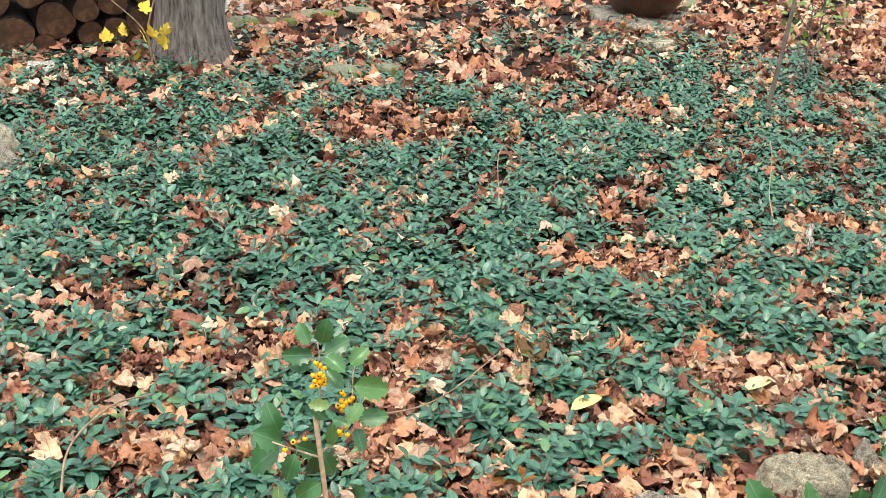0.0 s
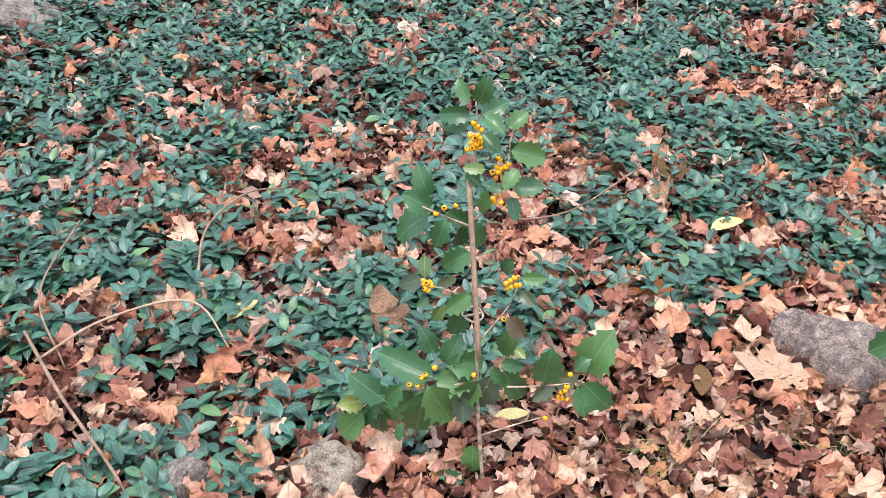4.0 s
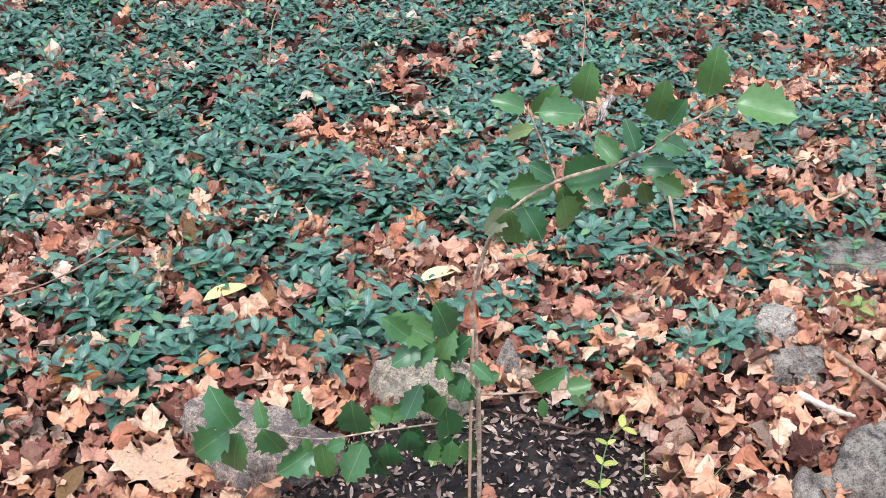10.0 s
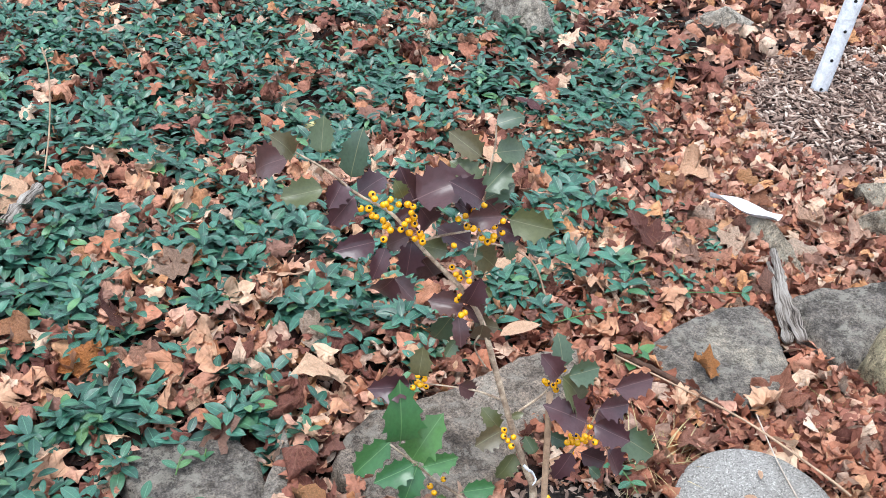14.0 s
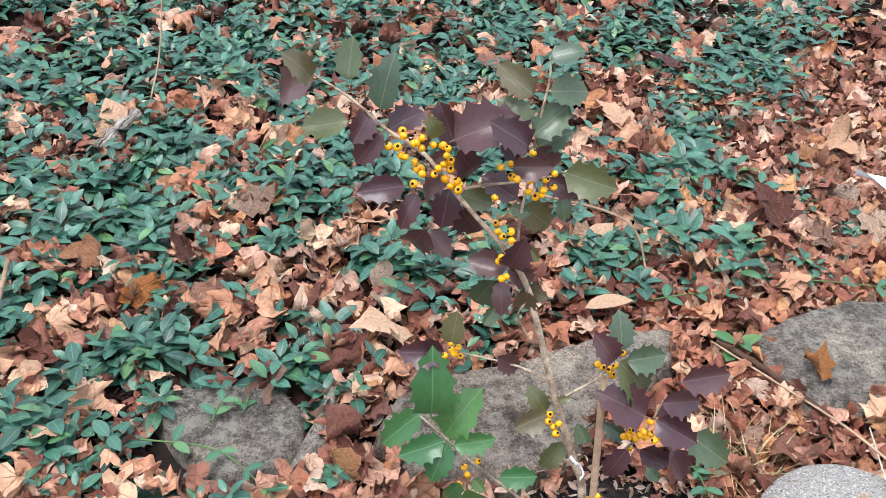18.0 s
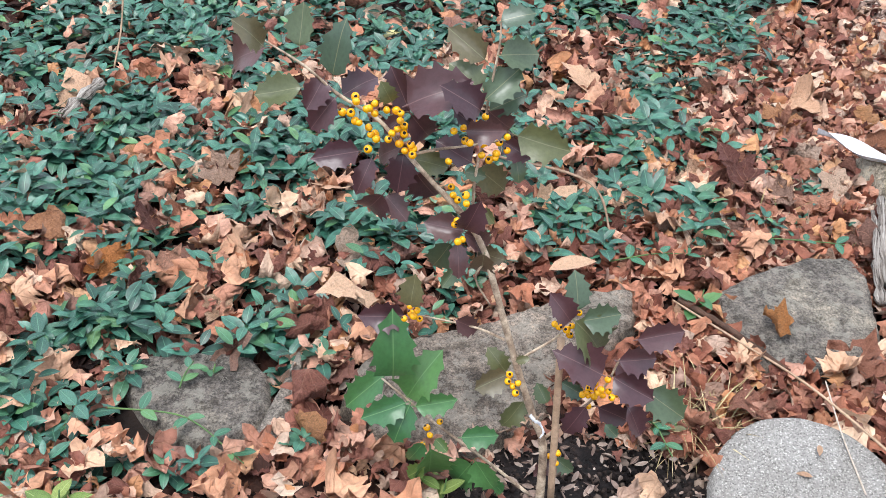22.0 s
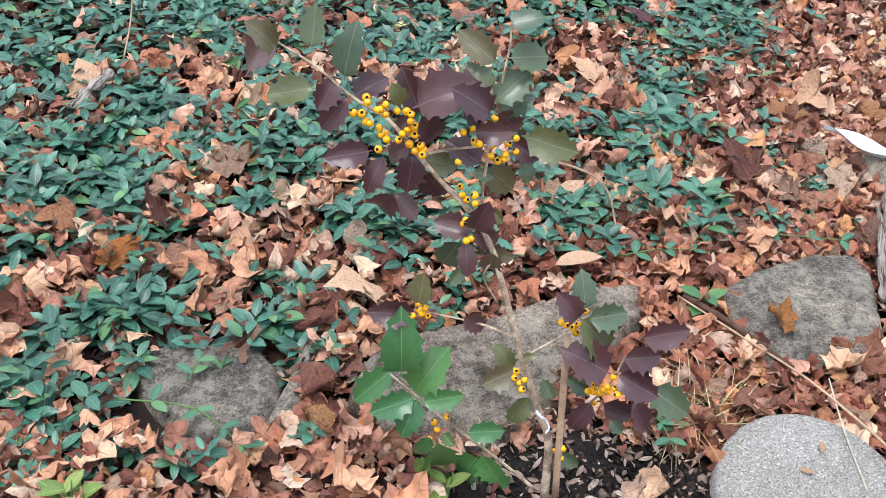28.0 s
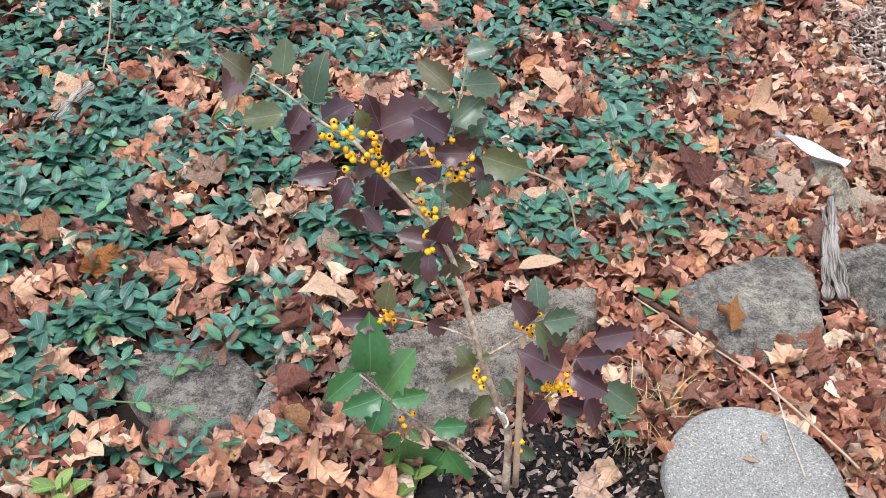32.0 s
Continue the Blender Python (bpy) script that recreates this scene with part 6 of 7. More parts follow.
def sapling(x, y, high, lean, r, label, sprigs, seed):
    rnd = random.Random(seed)
    s = new("sapling")
    s.location = (x, y, float(gz(x, y)))
    tagged(s, label, "sapling")
    top = Vector((lean[0] * high, lean[1] * high, high))
    part("stem", tube("stem", [(0, 0, -0.02), top * 0.35 + Vector((0.01, 0, 0)), top * 0.7, top], r, r * 0.4, M_TWIG_GREY, 8, 0.08), s)
    for k in range(sprigs):
        p = top * rnd.uniform(0.25, 0.95)
        e = p + Vector((rnd.uniform(-0.3, 0.35), rnd.uniform(-0.15, 0.15), rnd.uniform(0.02, 0.2)))
        part("twig", tube("twig", [p, p.lerp(e, 0.5) + Vector((0, 0, 0.02)), e], r * 0.3, r * 0.1, M_TWIG_GREY, 5), s)
        for j in range(4):
            q = p.lerp(e, 0.4 + 0.2 * j)
            lf = part("leaf", SPRIG_LEAF, s, "pale yellow-green leaf")
            lf.matrix_basis = Matrix.Translation(q) @ pose(0, 0, 0, rnd.uniform(-60, 40), rnd.uniform(-40, 40), rnd.uniform(0, 360)) @ Matrix.Scale(rnd.uniform(0.035, 0.06), 4)


M_TWIG_GREY = mottled("grey_young_bark", [(0.3, rgb(92, 82, 76)), (0.6, rgb(122, 110, 102)), (0.85, rgb(140, 130, 120))], 30, 150, 0.85)
M_LIME = leaf_material("lime_green_leaf", [(0.0, rgb(92, 118, 56)), (0.6, rgb(114, 138, 68)), (1.0, rgb(142, 152, 82))], rgb(160, 176, 112), 0.45, 0.4, False, 0.04, 0.0)
_ov = oval_leaf(1.0, 0.5, 0.2, 0.3, 5)
SPRIG_LEAF = tri_mesh("leaf", *_ov[:2], M_LIME, _ov[2])
sapling(2.74, 3.26, 1.3, (0.07, 0.0), 0.012, "thin grey sapling stem in periwinkle", 0, 3)
sapling(3.25, 3.55, 0.75, (0.14, 0.05), 0.005, "wispy shrub with sparse lime-green leaves", 18, 4)
sapling(3.45, 3.75, 0.8, (-0.05, 0.05), 0.005, "wispy shrub with sparse lime-green leaves", 16, 5)

# yellow-leaved shoot before the log pile
shoot = new("sapling")
shoot.location = (0.20, 4.93, 0)
tagged(shoot, "bare shoot with a few bright yellow leaves", "sapling")
part("stem", tube("stem", [(0, 0, 0), (-0.03, 0.02, 0.2), (0.03, 0.03, 0.45), (0.0, 0.05, 0.8)], 0.006, 0.003, M_TWIG, 6), shoot)
part("stem", tube("stem", [(-0.02, 0, 0.02), (-0.06, 0.0, 0.22), (-0.24, 0.02, 0.42), (-0.3, 0.05, 0.6)], 0.005, 0.002, M_TWIG, 6), shoot)
_mv = [(v, t, u) for v, t, u in FLATTER]
M_BRIGHT = leaf_material("bright_yellow_leaf", [(0.0, rgb(226, 186, 62)), (1.0, rgb(240, 208, 90))], rgb(236, 206, 120), 0.6, 0.3, False, 0.014, 0.0, 0.2, 0.4, True, 40, 0.2)
YELLOW_MAPLE = [tri_mesh("leaf", v, t, M_BRIGHT, u) for v, t, u in _mv[:4]]
for k, (dx, dz) in enumerate([(-0.24, 0.20), (-0.16, 0.22), (-0.06, 0.18), (-0.02, 0.20), (0.03, 0.16), (0.05, 0.21), (-0.10, 0.09), (0.04, 0.14), (-0.04, 0.33)]):
    lf = part("leaf", YELLOW_MAPLE[k % 4], shoot, "bright yellow maple leaf")
    lf.matrix_basis = Matrix.Translation((dx, -0.02, dz)) @ pose(0, 0, 0, 70 + 10 * math.sin(k * 3), 20 * math.sin(k), 40 * k) @ Matrix.Scale(0.066, 4)

# white perforated tree guard post
post = new("tree_guard")
post.matrix_world = pose(4.05, 2.14, 0.0, 0, 9, 0)
tagged(post, "white perforated plastic tree guard tube in mulch", "tree guard")
v, f = [], []
for i in range(25):
    for k in range(20):
        a = 6.2832 * k / 20
        v.append((0.026 * math.cos(a), 0.026 * math.sin(a), -0.03 + 0.05 * i))
for i in range(24):
    for k in range(20):
        f.append((i * 20 + k, i * 20 + (k + 1) % 20, (i + 1) * 20 + (k + 1) % 20, (i + 1) * 20 + k))
part("tube", mesh("tube", v, f, M_WHITE), post)
hole_v = [(0.0048 * math.cos(6.2832 * k / 10), 0, 0.0048 * math.sin(6.2832 * k / 10)) for k in range(10)]
hole_v += [(x * 0.9, 0.004, z * 0.9) for x, _, z in hole_v]
HOLE = mesh("hole", hole_v, [tuple(range(10))[::-1]] + [(k, (k + 1) % 10, 10 + (k + 1) % 10, 10 + k) for k in range(10)], M_BLACK)
for k in range(24):
    a = radians(-90 + (34 if k % 2 else -34)) + radians(6 * math.sin(k * 2))
    z = 0.03 + 0.045 * k
    ob = part("hole", HOLE, post, "small dark ventilation hole")
    ob.matrix_basis = Matrix.Translation((0.0270 * math.cos(a), 0.0270 * math.sin(a), z)) @ pose(0, 0, 0, 0, 0, math.degrees(a) + 90)
part("young_stem", tube("young_stem", [(0, 0, 0), (0.004, 0, 0.6), (0, 0.005, 1.2), (0.02, 0, 2.0)], 0.010, 0.006, M_TWIG_GREY, 8), post)

# ---------------------------------------------------------------- sticks and twigs


def stick(points, r0, r1, label, name="stick", mat=None, sides=8, wob=0.12):
    pts = [(x, y, float(gz(x, y)) + z) for x, y, z in points]
    ob = new(name, tube(name, pts, r0, r1, mat or M_TWIG, sides, wob, 7, seed=int(pts[0][0] * 100) % 97))
    return tagged(ob, label, "stick", "dead sticks")


M_DRIFT = mottled("bleached_driftwood", [(0.3, rgb(128, 108, 92)), (0.5, rgb(184, 164, 146)), (0.7, rgb(214, 200, 184))], 26, 200, 0.85, 0.9, 0.004)
M_ROTTEN = mottled("dark_rotting_wood", [(0.3, rgb(62, 44, 36)), (0.6, rgb(98, 72, 58)), (0.85, rgb(130, 102, 84))], 30, 160, 0.9, 0.9, 0.004)
stick([(2.65, 0.49, 0.055), (2.77, 0.595, 0.060), (2.87, 0.685, 0.066)], 0.015, 0.012, "thick weathered pale driftwood stick on leaves", mat=M_DRIFT, wob=0.16, sides=12)
stick([(2.78, 0.70, 0.058), (2.72, 0.62, 0.050), (2.66, 0.55, 0.048)], 0.004, 0.006, "thin grey stick leaning on the stepping stone", mat=M_DEADWOOD)
stick([(2.99, 0.73, 0.055), (2.91, 0.63, 0.055), (2.82, 0.51, 0.055)], 0.003, 0.006, "thin pale stick on fallen leaves", mat=M_DEADWOOD)
stick([(2.94, 0.72, 0.04), (2.99, 0.66, 0.03), (3.02, 0.60, 0.03)], 0.003, 0.003, "thin crossed twig on fallen leaves")
stick([(2.755, 1.165, 0.05), (2.81, 1.045, 0.062), (2.865, 0.93, 0.066), (2.92, 0.79, 0.058), (2.945, 0.735, 0.045)], 0.0016, 0.0022, "long pale stick lying along the slab", mat=M_CANE, wob=0.05)
stick([(2.765, 1.165, 0.05), (2.81, 1.085, 0.055), (2.865, 0.985, 0.045)], 0.006, 0.004, "brown rotting stick beside the slab", mat=M_ROTTEN, wob=0.2)
stick([(2.885, 0.93, 0.075), (2.872, 0.85, 0.05), (2.862, 0.765, 0.033)], 0.0011, 0.0013, "thin straw lying over the stepping stone", mat=M_STRAW)
stick([(1.652, 0.862, 0.062), (1.656, 0.765, 0.066), (1.677, 0.645, 0.062), (1.71, 0.50, 0.05)], 0.006, 0.005, "thin brown stick by a grey stone")
stick([(1.512, 0.762, 0.055), (1.535, 0.70, 0.062), (1.565, 0.67, 0.058)], 0.008, 0.004, "short pale split stick on leaves", mat=M_STRAW, wob=0.25)
stick([(1.67, 1.48, 0.12), (1.645, 1.40, 0.06), (1.62, 1.33, 0.03)], 0.004, 0.004, "short pale dead stalk standing in periwinkle")
stick([(1.43, 1.157, 0.04), (1.53, 1.22, 0.06)], 0.004, 0.003, "short grey twig on leaves")
stick([(1.85, 2.22, 0.02), (1.88, 2.30, 0.10), (1.90, 2.34, 0.22), (1.895, 2.36, 0.28)], 0.0022, 0.0018, "pale upright dead stalk in periwinkle", mat=M_CANE)
stick([(-0.64, 1.56, 0.05), (-0.60, 1.66, 0.12), (-0.50, 1.76, 0.13), (-0.40, 1.85, 0.08)], 0.003, 0.002, "thin arching bramble stem over periwinkle")
stick([(-0.95, 1.38, 0.06), (-0.82, 1.40, 0.11), (-0.66, 1.43, 0.10), (-0.60, 1.33, 0.03)], 0.0028, 0.002, "pale arching dead stem", mat=M_CANE)
stick([(-0.96, 1.42, 0.10), (-0.90, 1.22, 0.10), (-0.83, 1.06, 0.06), (-0.80, 0.95, 0.04)], 0.0032, 0.0026, "thin grey fallen branch")
stick([(-0.9, 1.36, 0.05), (-0.93, 1.50, 0.12), (-0.85, 1.75, 0.12)], 0.002, 0.002, "thin grey twig in periwinkle")
stick([(0.0, 1.50, 0.16), (0.08, 1.56, 0.09), (0.22, 1.58, 0.09), (0.42, 1.66, 0.12)], 0.0025, 0.0015, "thin wiry vine stem over periwinkle")
stick([(0.93, 2.60, 0.05), (0.98, 2.72, 0.18), (1.02, 2.76, 0.22)], 0.002, 0.0014, "fine dead stalk in the periwinkle")
stick([(2.60, 1.64, 0.06), (2.72, 1.47, 0.09), (2.73, 1.36, 0.03)], 0.003, 0.002, "thin bent grey stem over leaves")
stick([(0.98, 0.96, 0.02), (1.05, 0.88, 0.025), (1.12, 0.83, 0.025)], 0.0026, 0.002, "dark thin stick on planting soil", mat=M_ROTTEN)
stick([(1.15, 0.815, 0.03), (1.20, 0.85, 0.05), (1.26, 0.885, 0.045)], 0.003, 0.0025, "short pale twig on fallen leaves")
# rotten wood
stick([(3.245, 1.345, 0.075), (3.21, 1.28, 0.07), (3.165, 1.20, 0.065), (3.13, 1.10, 0.05)], 0.007, 0.014, "split rotten grey post lying between slabs", "rotten_post", M_DEADWOOD, 14, 0.28)
stick([(3.215, 1.32, 0.065), (3.178, 1.25, 0.065), (3.138, 1.18, 0.055), (3.105, 1.11, 0.045)], 0.004, 0.009, "split rotten grey post lying between slabs", "rotten_post", M_DEADWOOD, 12, 0.35)
stick([(1.845, 2.05, 0.085), (1.81, 2.02, 0.07), (1.762, 1.965, 0.045)], 0.011, 0.015, "weathered pale grey piece of bark in periwinkle", "bark_piece", M_DEADWOOD, 12, 0.3)
# white scrap
wv, wf = [], []
for k in range(13):
    t = k / 12
    w = 0.004 + 0.017 * min(1, t * 1.6) ** 1.3
    for m in range(5):
        q = (m - 2) / 2
        wv.append((q * w, 0.165 * t, 0.012 * q * q + 0.006 * math.sin(t * 7 + q)))
for k in range(12):
    for m in range(4):
        wf.append((k * 5 + m, k * 5 + m + 1, k * 5 + m + 6, k * 5 + m + 5))
scrap = new("plastic_scrap", mesh("plastic_scrap", wv, wf, M_WHITE))
scrap.matrix_world = pose(3.258, 1.59, 0.072, 0, 0, -150)
tagged(scrap, "torn strip of white plastic on leaves", "scrap")

# ---------------------------------------------------------------- single leaves worth naming
SINGLE = {}
KEPT = [maple_shape(random.Random(5), 0.30, 0.7, 4), maple_shape(random.Random(8), 0.55, 1.3, 4)]


def single_leaf(x, y, size, mat, label, z=0.045, tilt=(10, 5), rz=0, shape=0, name="fallen_leaf"):
    key = (mat.name, shape)
    if key not in SINGLE:
        v, t, u = (FLATTER + MAPLES + KEPT)[shape]
        SINGLE[key] = tri_mesh("fallen_leaf", v, t, mat, u)
    ob = new(name, SINGLE[key])
    ob.matrix_world = Matrix.Translation((x, y, float(gz(x, y)) + z)) @ pose(0, 0, 0, tilt[0], tilt[1], rz) @ Matrix.Scale(size, 4)
    return tagged(ob, label, "leaf", "fallen leaves")


def oval_single(x, y, size, mat, label, rz, z=0.05, tilt=(8, 0)):
    ov = oval_leaf(1.0, 0.42, 0.1, 0.35, 6)
    ob = new("fallen_leaf", tri_mesh("fallen_leaf", ov[0], ov[1], mat, ov[2]))
    ob.matrix_world = Matrix.Translation((x, y, float(gz(x, y)) + z)) @ pose(0, 0, 0, tilt[0], tilt[1], rz) @ Matrix.Scale(size, 4)
    return tagged(ob, label, "leaf", "fallen leaves")


oval_single(0.523, 1.475, 0.105, M_YELLOW, "pale yellow oval leaf lying on periwinkle", -80, 0.045)
oval_single(0.98, 1.38, 0.10, M_YELLOW, "small yellow leaf on brown leaves", -85)
oval_single(-0.60, 1.42, 0.085, M_YELLOW, "yellow-green oval leaf on brown leaves", -55)
oval_single(-0.20, 1.02, 0.07, M_YELLOW, "yellow-green leaf at the holly's foot", -95, 0.04)
oval_single(0.20, 0.98, 0.09, M_OLIVE, "curled olive leaf among brown leaves", -30, 0.04)
oval_single(2.48, 2.24, 0.06, M_YELLOW, "small yellow leaf on the leaf patch", -60)
oval_single(3.38, 1.00, 0.09, M_YELLOW, "yellow-green leaf beside a round stone", -70, 0.04)
oval_single(1.52, 0.52, 0.09, M_LIME, "broad green leaf beside a stone", 60, 0.05)
single_leaf(0.36, 1.00, 0.105, M_PALE, "large pale tan star-shaped maple leaf", 0.050, (12, 5), -30, 44)
for dx, dy, a in ((-0.025, -0.025, 120), (0.025, -0.03, -130), (0.0, 0.03, 0)):
    ov3 = single_leaf(0.25 + dx, 1.31 + dy, 0.055, M_ORANGE, "orange three-part leaf lying on brown leaves", 0.05, (12, 0), a, 3)
single_leaf(0.56, 1.73, 0.095, M_OLIVE, "large olive-brown folded leaf in periwinkle", 0.05, (12, 10), -70, 14)
single_leaf(-0.31, 1.34, 0.095, M_FALLEN, "large upright olive-brown maple leaf behind the holly", 0.07, (70, 5), 10, 12)
single_leaf(2.89, 1.075, 0.060, M_ORANGE, "orange-brown leaf resting on the dark slab", 0.066, (14, -8), 60, 45)
single_leaf(2.278, 1.588, 0.085, M_PALE, "large pale maple leaf on periwinkle", 0.06, (30, 5), 160, 6)
single_leaf(1.933, 1.555, 0.085, M_FALLEN, "folded tan leaf standing in periwinkle", 0.06, (55, 20), 80, 7)
single_leaf(2.885, 1.954, 0.10, M_PALE, "pale tan maple leaf on brown leaves", 0.05, (20, 5), 40, 0)
single_leaf(2.66, 1.475, 0.085, M_PALE, "long pale tan leaf on brown leaves", 0.05, (15, 15), -60, 3)
single_leaf(2.255, 1.29, 0.10, M_PALE, "pale tan leaf by the slab", 0.055, (25, 0), 100, 20)
single_leaf(3.03, 1.50, 0.10, M_FALLEN, "long curled pinkish leaf on brown leaves", 0.06, (35, 20), 30, 17)
single_leaf(2.83, 1.37, 0.075, M_PALE, "tan maple leaf standing beside periwinkle shoots", 0.06, (40, 10), 150, 22)
single_leaf(3.11, 2.21, 0.075, M_PLUM, "dark plum-coloured leaf lying on brown leaves", 0.06, (15, 10), 60, 2)
single_leaf(3.30, 1.73, 0.09, M_PALE, "tan maple leaf by the white scrap", 0.055, (15, 10), 200, 12)
single_leaf(1.876, 1.453, 0.08, M_ORANGE, "folded orange-brown leaf between periwinkle clumps", 0.06, (45, 0), 20, 26)
oval_single(2.58, 1.275, 0.085, M_PALE, "narrow pale tan leaf behind the grey slab", -88, 0.055)
single_leaf(-0.317, 3.38, 0.11, M_PALE, "large pale leaf on the far periwinkle", 0.06, (20, 5), 40, 4)
single_leaf(-0.22, 3.77, 0.08, M_PALE, "pale leaf standing in the far periwinkle", 0.07, (50, 5), 140, 3)
single_leaf(1.80, 2.05, 0.10, M_PALE, "pale tan leaf against grey bark", 0.06, (40, 0), 30, 2)
_s = random.Random(77)
count = 0
while count < 230:
    x, y = _s.uniform(-1.0, 3.5), _s.uniform(0.6, 2.0)
    if float(green(np.array([x]), np.array([y]))[0]) > 0.45 and _s.random() < 0.8 or bool(bare(np.array([x]), np.array([y]))[0]):
        continue
    single_leaf(x, y, _s.uniform(0.045, 0.085), M_FALLEN, "dry salmon-brown maple leaf, curled, on leaf litter", _s.uniform(0.028, 0.05), (_s.gauss(0, 25), _s.gauss(0, 25)), _s.uniform(0, 360), _s.randrange(8, 44))
    count += 1

# ---------------------------------------------------------------- weeds and grass
BLADES = [oval_leaf(1.0, 0.018, 0.5, 0.3, 6), oval_leaf(1.0, 0.014, 0.9, 0.3, 6), oval_leaf(1.0, 0.022, 0.2, 0.3, 6)]


def tuft(x, y, n, spread, size, label="thin grass tuft among fallen leaves", mat=None):
    px, py = x + RNG.normal(0, spread, n), y + RNG.normal(0, spread, n)
    ang = np.stack([RNG.uniform(0.35, 1.25, n), np.zeros(n), RNG.uniform(0, 6.28, n)], 1)
    ob = new("grass_tuft", scatter("grass_tuft", BLADES, np.stack([px, py, gz(px, py) + 0.012], 1), ang, RNG.uniform(0.6, 1.2, n) * size, RNG.integers(0, 3, n), mat or M_GRASS))
    return tagged(ob, label, "grass", kind="stuff")


tuft(0.05, 0.86, 60, 0.05, 0.08)
tuft(-0.03, 0.88, 40, 0.05, 0.07)
tuft(0.40, 0.85, 40, 0.06, 0.08)
tuft(1.87, 0.74, 120, 0.022, 0.12)
tuft(1.20, 0.66, 40, 0.04, 0.07)
tuft(2.70, 0.945, 150, 0.024, 0.085, "dry straw-coloured grass tuft beside the stepping stone", M_DRY_GRASS)
tuft(3.08, 0.93, 14, 0.008, 0.07)
tuft(2.10, 0.70, 40, 0.06, 0.07)
tuft(3.02, 1.33, 50, 0.06, 0.07)


def weed(x, y, n, size, mat, label):
    w = new("weed")
    w.location = (x, y, float(gz(x, y)) + 0.015)
    tagged(w, label, "weed")
    part("stalk", tube("stalk", [(0, 0, -0.01), (0.005, 0, size * 0.5), (0.01, 0.005, size)], 0.002, 0.001, M_SHOOT, 6), w)
    key = tri_mesh("leaf", _ov[0], _ov[1], mat, _ov[2])
    for k in range(n):
        lf = part("leaf", key, w)
        a = 137.5 * k
        lf.matrix_basis = Matrix.Translation((0, 0, size * (0.15 + 0.8 * k / n))) @ pose(0, 0, 0, 0, 0, a) @ pose(0, 0, 0, 25 + 10 * math.sin(k)) @ Matrix.Scale(size * (1.0 - 0.5 * k / n), 4)


weed(1.82, 0.95, 7, 0.06, M_LIME, "light green weed rosette among leaves")
weed(2.79, 1.15, 5, 0.06, M_H_GREEN, "bright green seedling beside the slab")
weed(2.64, 0.91, 8, 0.04, M_H_OLIVE, "small green seedling in dark soil")
weed(2.02, 1.17, 5, 0.03, M_H_GREEN, "small green sprig on the slab")
weed(2.30, 0.87, 4, 0.05, M_LIME, "light green shoot at the holly's foot")


def runner(points, n, size, label, leaf=None):
    """A trailing periwinkle runner with pairs of leaves along it."""
    r = new("periwinkle_runner")
    r.location = (points[0][0], points[0][1], float(gz(points[0][0], points[0][1])))
    tagged(r, label, "periwinkle")
    line = [Vector((x - points[0][0], y - points[0][1], z)) for x, y, z in points]
    part("stem", tube("stem", line, 0.0014, 0.0009, M_SHOOT, 6, 0.05), r)
    fine = fit_curve(line, 8)
    for k in range(n):
        i = int((len(fine) - 2) * (k + 0.6) / n)
        d = fine[i + 1] - fine[i]
        a = math.degrees(math.atan2(d.y, d.x)) - 90
        for s in (-1, 1):
            lf = part("leaf", leaf or RUNNER_LEAF, r)
            lf.matrix_basis = Matrix.Translation(fine[i]) @ pose(0, 0, 0, 0, 0, a + s * (56 + 22 * math.sin(k * 3 + s * 1.3))) @ pose(0, 0, 0, 14 + 8 * math.sin(k * 2 + s)) @ Matrix.Scale(size * (1 - 0.13 * (k % 3) - 0.08 * s * math.sin(k * 2.1)), 4)


M_RUNNER = leaf_material("runner_leaf", [(0.0, rgb(48, 98, 72)), (0.6, rgb(62, 114, 84)), (1.0, rgb(96, 136, 78))], rgb(104, 146, 116), 0.38, 0.6, False, 0.04, 0.0, 0.3)
_rl = oval_leaf(1.0, 0.48, 0.15, 0.2, 8)
RUNNER_LEAF = tri_mesh("leaf", _rl[0], _rl[1], M_RUNNER, _rl[2])
runner([(1.88, 1.11, 0.05), (1.964, 1.087, 0.045), (2.003, 1.051, 0.05), (2.036, 1.007, 0.045), (2.057, 0.979, 0.04)], 4, 0.032, "periwinkle runner trailing over the dark slab")
runner([(1.977, 1.138, 0.04), (1.986, 1.154, 0.05), (2.0, 1.175, 0.055)], 2, 0.028, "short periwinkle runner lying on the slab")
runner([(2.62, 0.955, 0.02), (2.62, 0.92, 0.05), (2.62, 0.86, 0.05)], 4, 0.026, "young periwinkle runner on dark soil")
runner([(2.90, 1.31, 0.04), (2.98, 1.30, 0.05), (3.08, 1.27, 0.05), (3.13, 1.25, 0.05)], 4, 0.030, "periwinkle runner at the back of the slab")
runner([(2.70, 1.30, 0.04), (2.78, 1.28, 0.06), (2.86, 1.27, 0.05)], 3, 0.034, "periwinkle runner between slabs")
oval_single(2.80, 0.80, 0.022, M_PALE, "tiny pale leaf lying on the stepping stone", 60, 0.042, (4, 0))
oval_single(2.832, 0.842, 0.020, M_PALE, "tiny pale leaf lying on the stepping stone", 150, 0.050, (4, 0))
YELLOW_RUNNER = tri_mesh("leaf", _rl[0], _rl[1], leaf_material("yellow_green_leaf", [(0.0, rgb(132, 144, 60)), (0.6, rgb(156, 164, 74)), (1.0, rgb(176, 178, 92))], rgb(200, 206, 140), 0.45, 0.4, False, 0.03, 0.0, 0.3), _rl[2])
runner([(1.04, 0.675, 0.03), (1.07, 0.725, 0.045), (1.12, 0.783, 0.05), (1.19, 0.815, 0.045)], 4, 0.030, "yellow-green periwinkle seedling in dark soil", YELLOW_RUNNER)

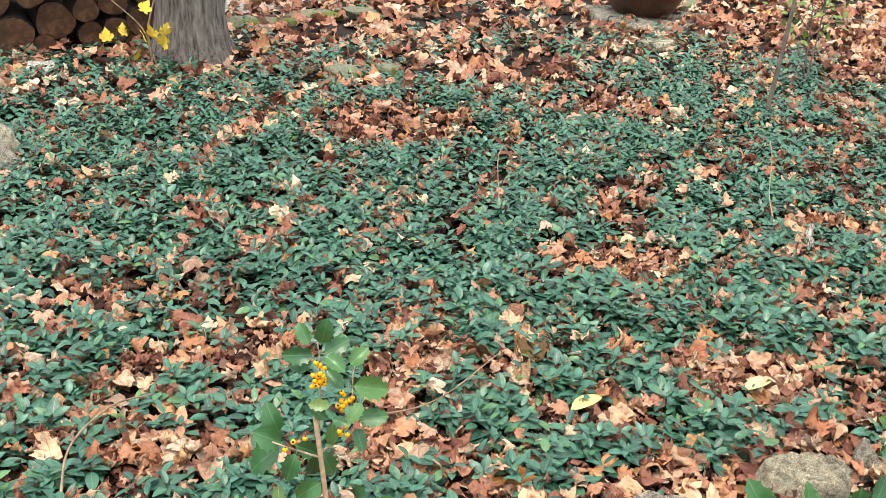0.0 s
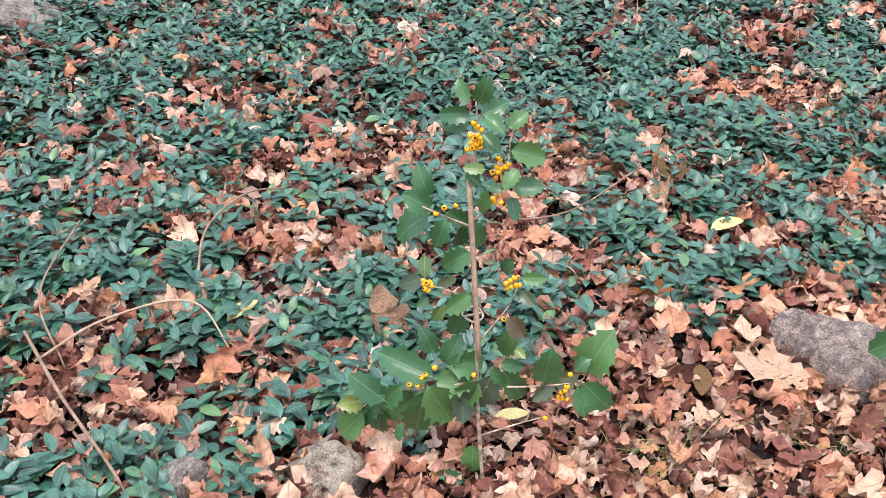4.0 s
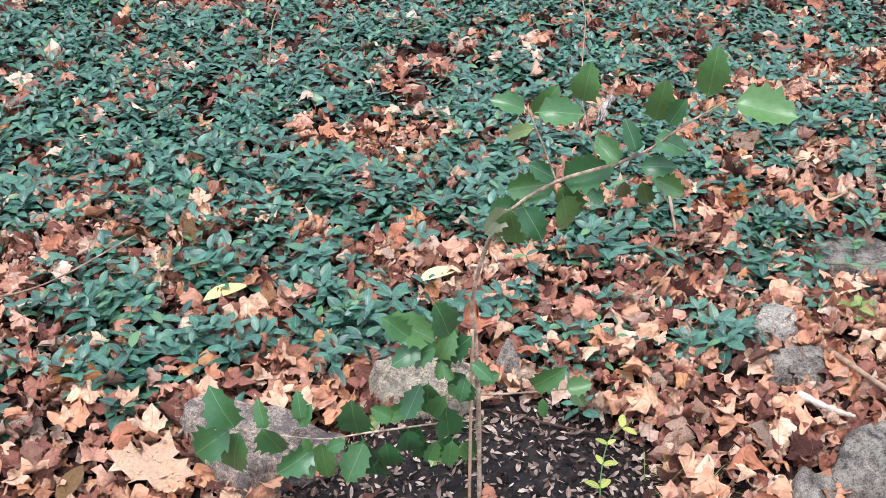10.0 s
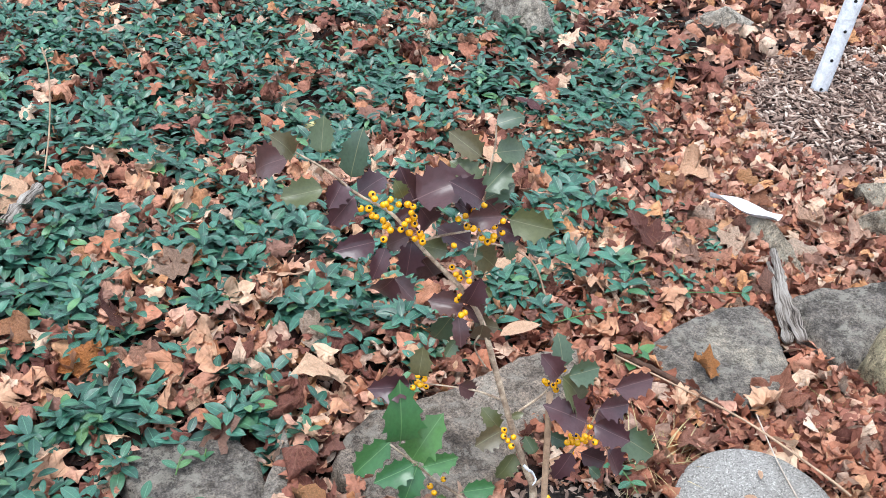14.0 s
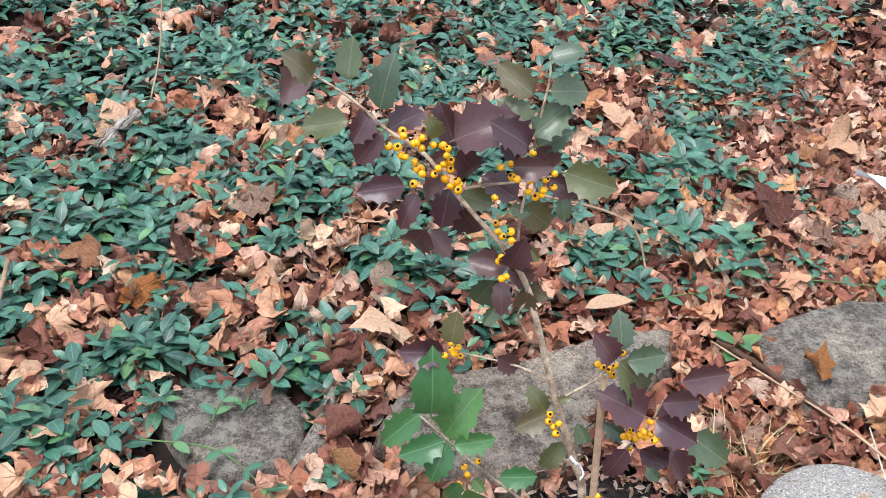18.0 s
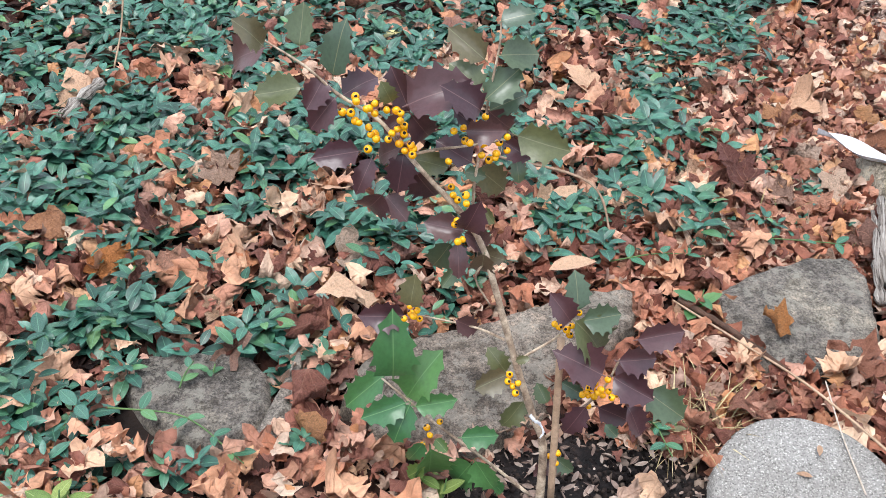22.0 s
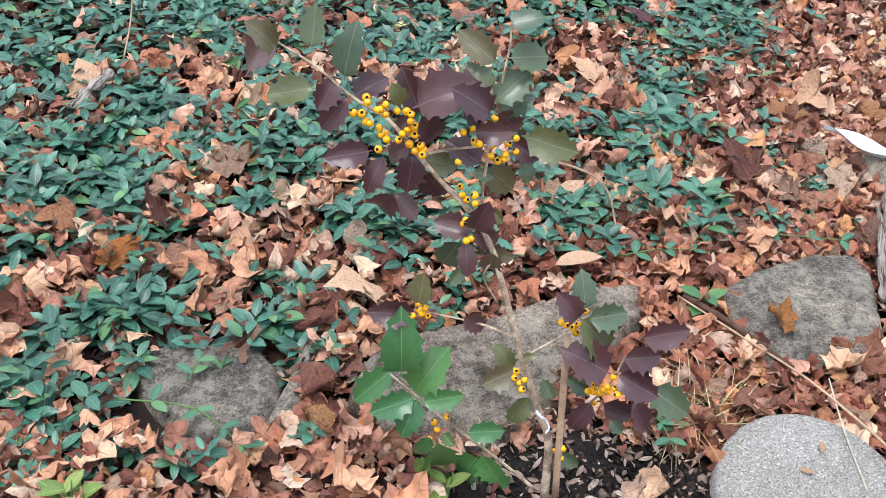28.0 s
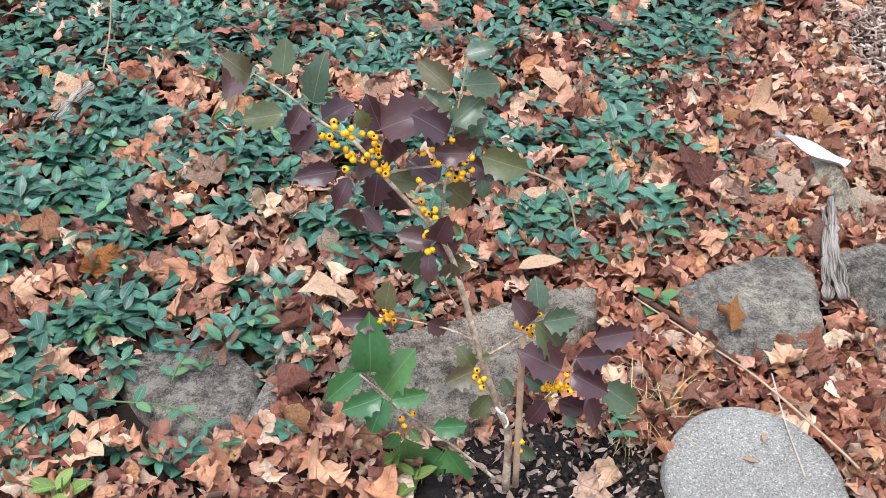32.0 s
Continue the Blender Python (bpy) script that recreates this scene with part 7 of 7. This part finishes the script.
# ---------------------------------------------------------------- single rosettes at the near edge of the bed
M_ROSETTE = leaf_material("periwinkle_leaf", [(0.0, rgb(36, 70, 58)), (0.3, rgb(46, 90, 74)), (0.65, rgb(64, 112, 94)), (0.92, rgb(60, 103, 76)), (1.0, rgb(90, 130, 78))], rgb(96, 138, 110), 0.38, 0.6, False, 0.04, 0.0, 0.3)
ROSETTE_LEAVES = []
for w, dr in ((0.44, 0.18), (0.48, 0.24), (0.52, 0.22)):
    _o = oval_leaf(1.0, w, dr, 0.22, 8)
    ROSETTE_LEAVES.append(tri_mesh("leaf", _o[0], _o[1], M_ROSETTE, _o[2]))
ROSETTE_STEM = tube("stem", [(0, 0, -0.02), (0.001, 0, 0.01), (0, 0.001, 0.036)], 0.0014, 0.0010, M_SHOOT, 6, 0.05, 3)


def rosette(x, y, rnd):
    p = new("periwinkle_plant")
    p.matrix_world = pose(x, y, float(gz(x, y)) + rnd.uniform(0.012, 0.034), rnd.gauss(0, 12), rnd.gauss(0, 12), 0)
    tagged(p, "glossy dark green periwinkle rosette of oval leaves", "periwinkle", "periwinkle rosettes")
    part("stem", ROSETTE_STEM, p)
    pairs, yaw, big = rnd.choice((2, 3, 3, 4)), rnd.uniform(0, 360), rnd.uniform(0.9, 1.25)
    for k in range(pairs):
        f = k / max(1, pairs - 1)
        for s in (0, 180):
            lf = part("leaf", rnd.choice(ROSETTE_LEAVES), p)
            lf.matrix_basis = Matrix.Translation((0, 0, 0.014 + 0.022 * f)) @ pose(0, 0, 0, 0, 0, yaw + s + rnd.uniform(-14, 14)) @ pose(0, 0, 0, -6 + 20 * f + rnd.uniform(-7, 7)) @ Matrix.Scale(big * (0.046 - 0.012 * f) * rnd.uniform(0.85, 1.15), 4)
        yaw += 60 + rnd.uniform(-12, 12)


_p = random.Random(31)
count = 0
while count < 220:
    x = _p.uniform(-0.95, 2.7)
    y = float(front(x)) + _p.uniform(0.02, 0.75)
    g = float(green(np.array([x]), np.array([y]))[0])
    if _p.random() > g ** 1.3 or bool(bare(np.array([x]), np.array([y]))[0]):
        continue
    rosette(x, y, _p)
    count += 1
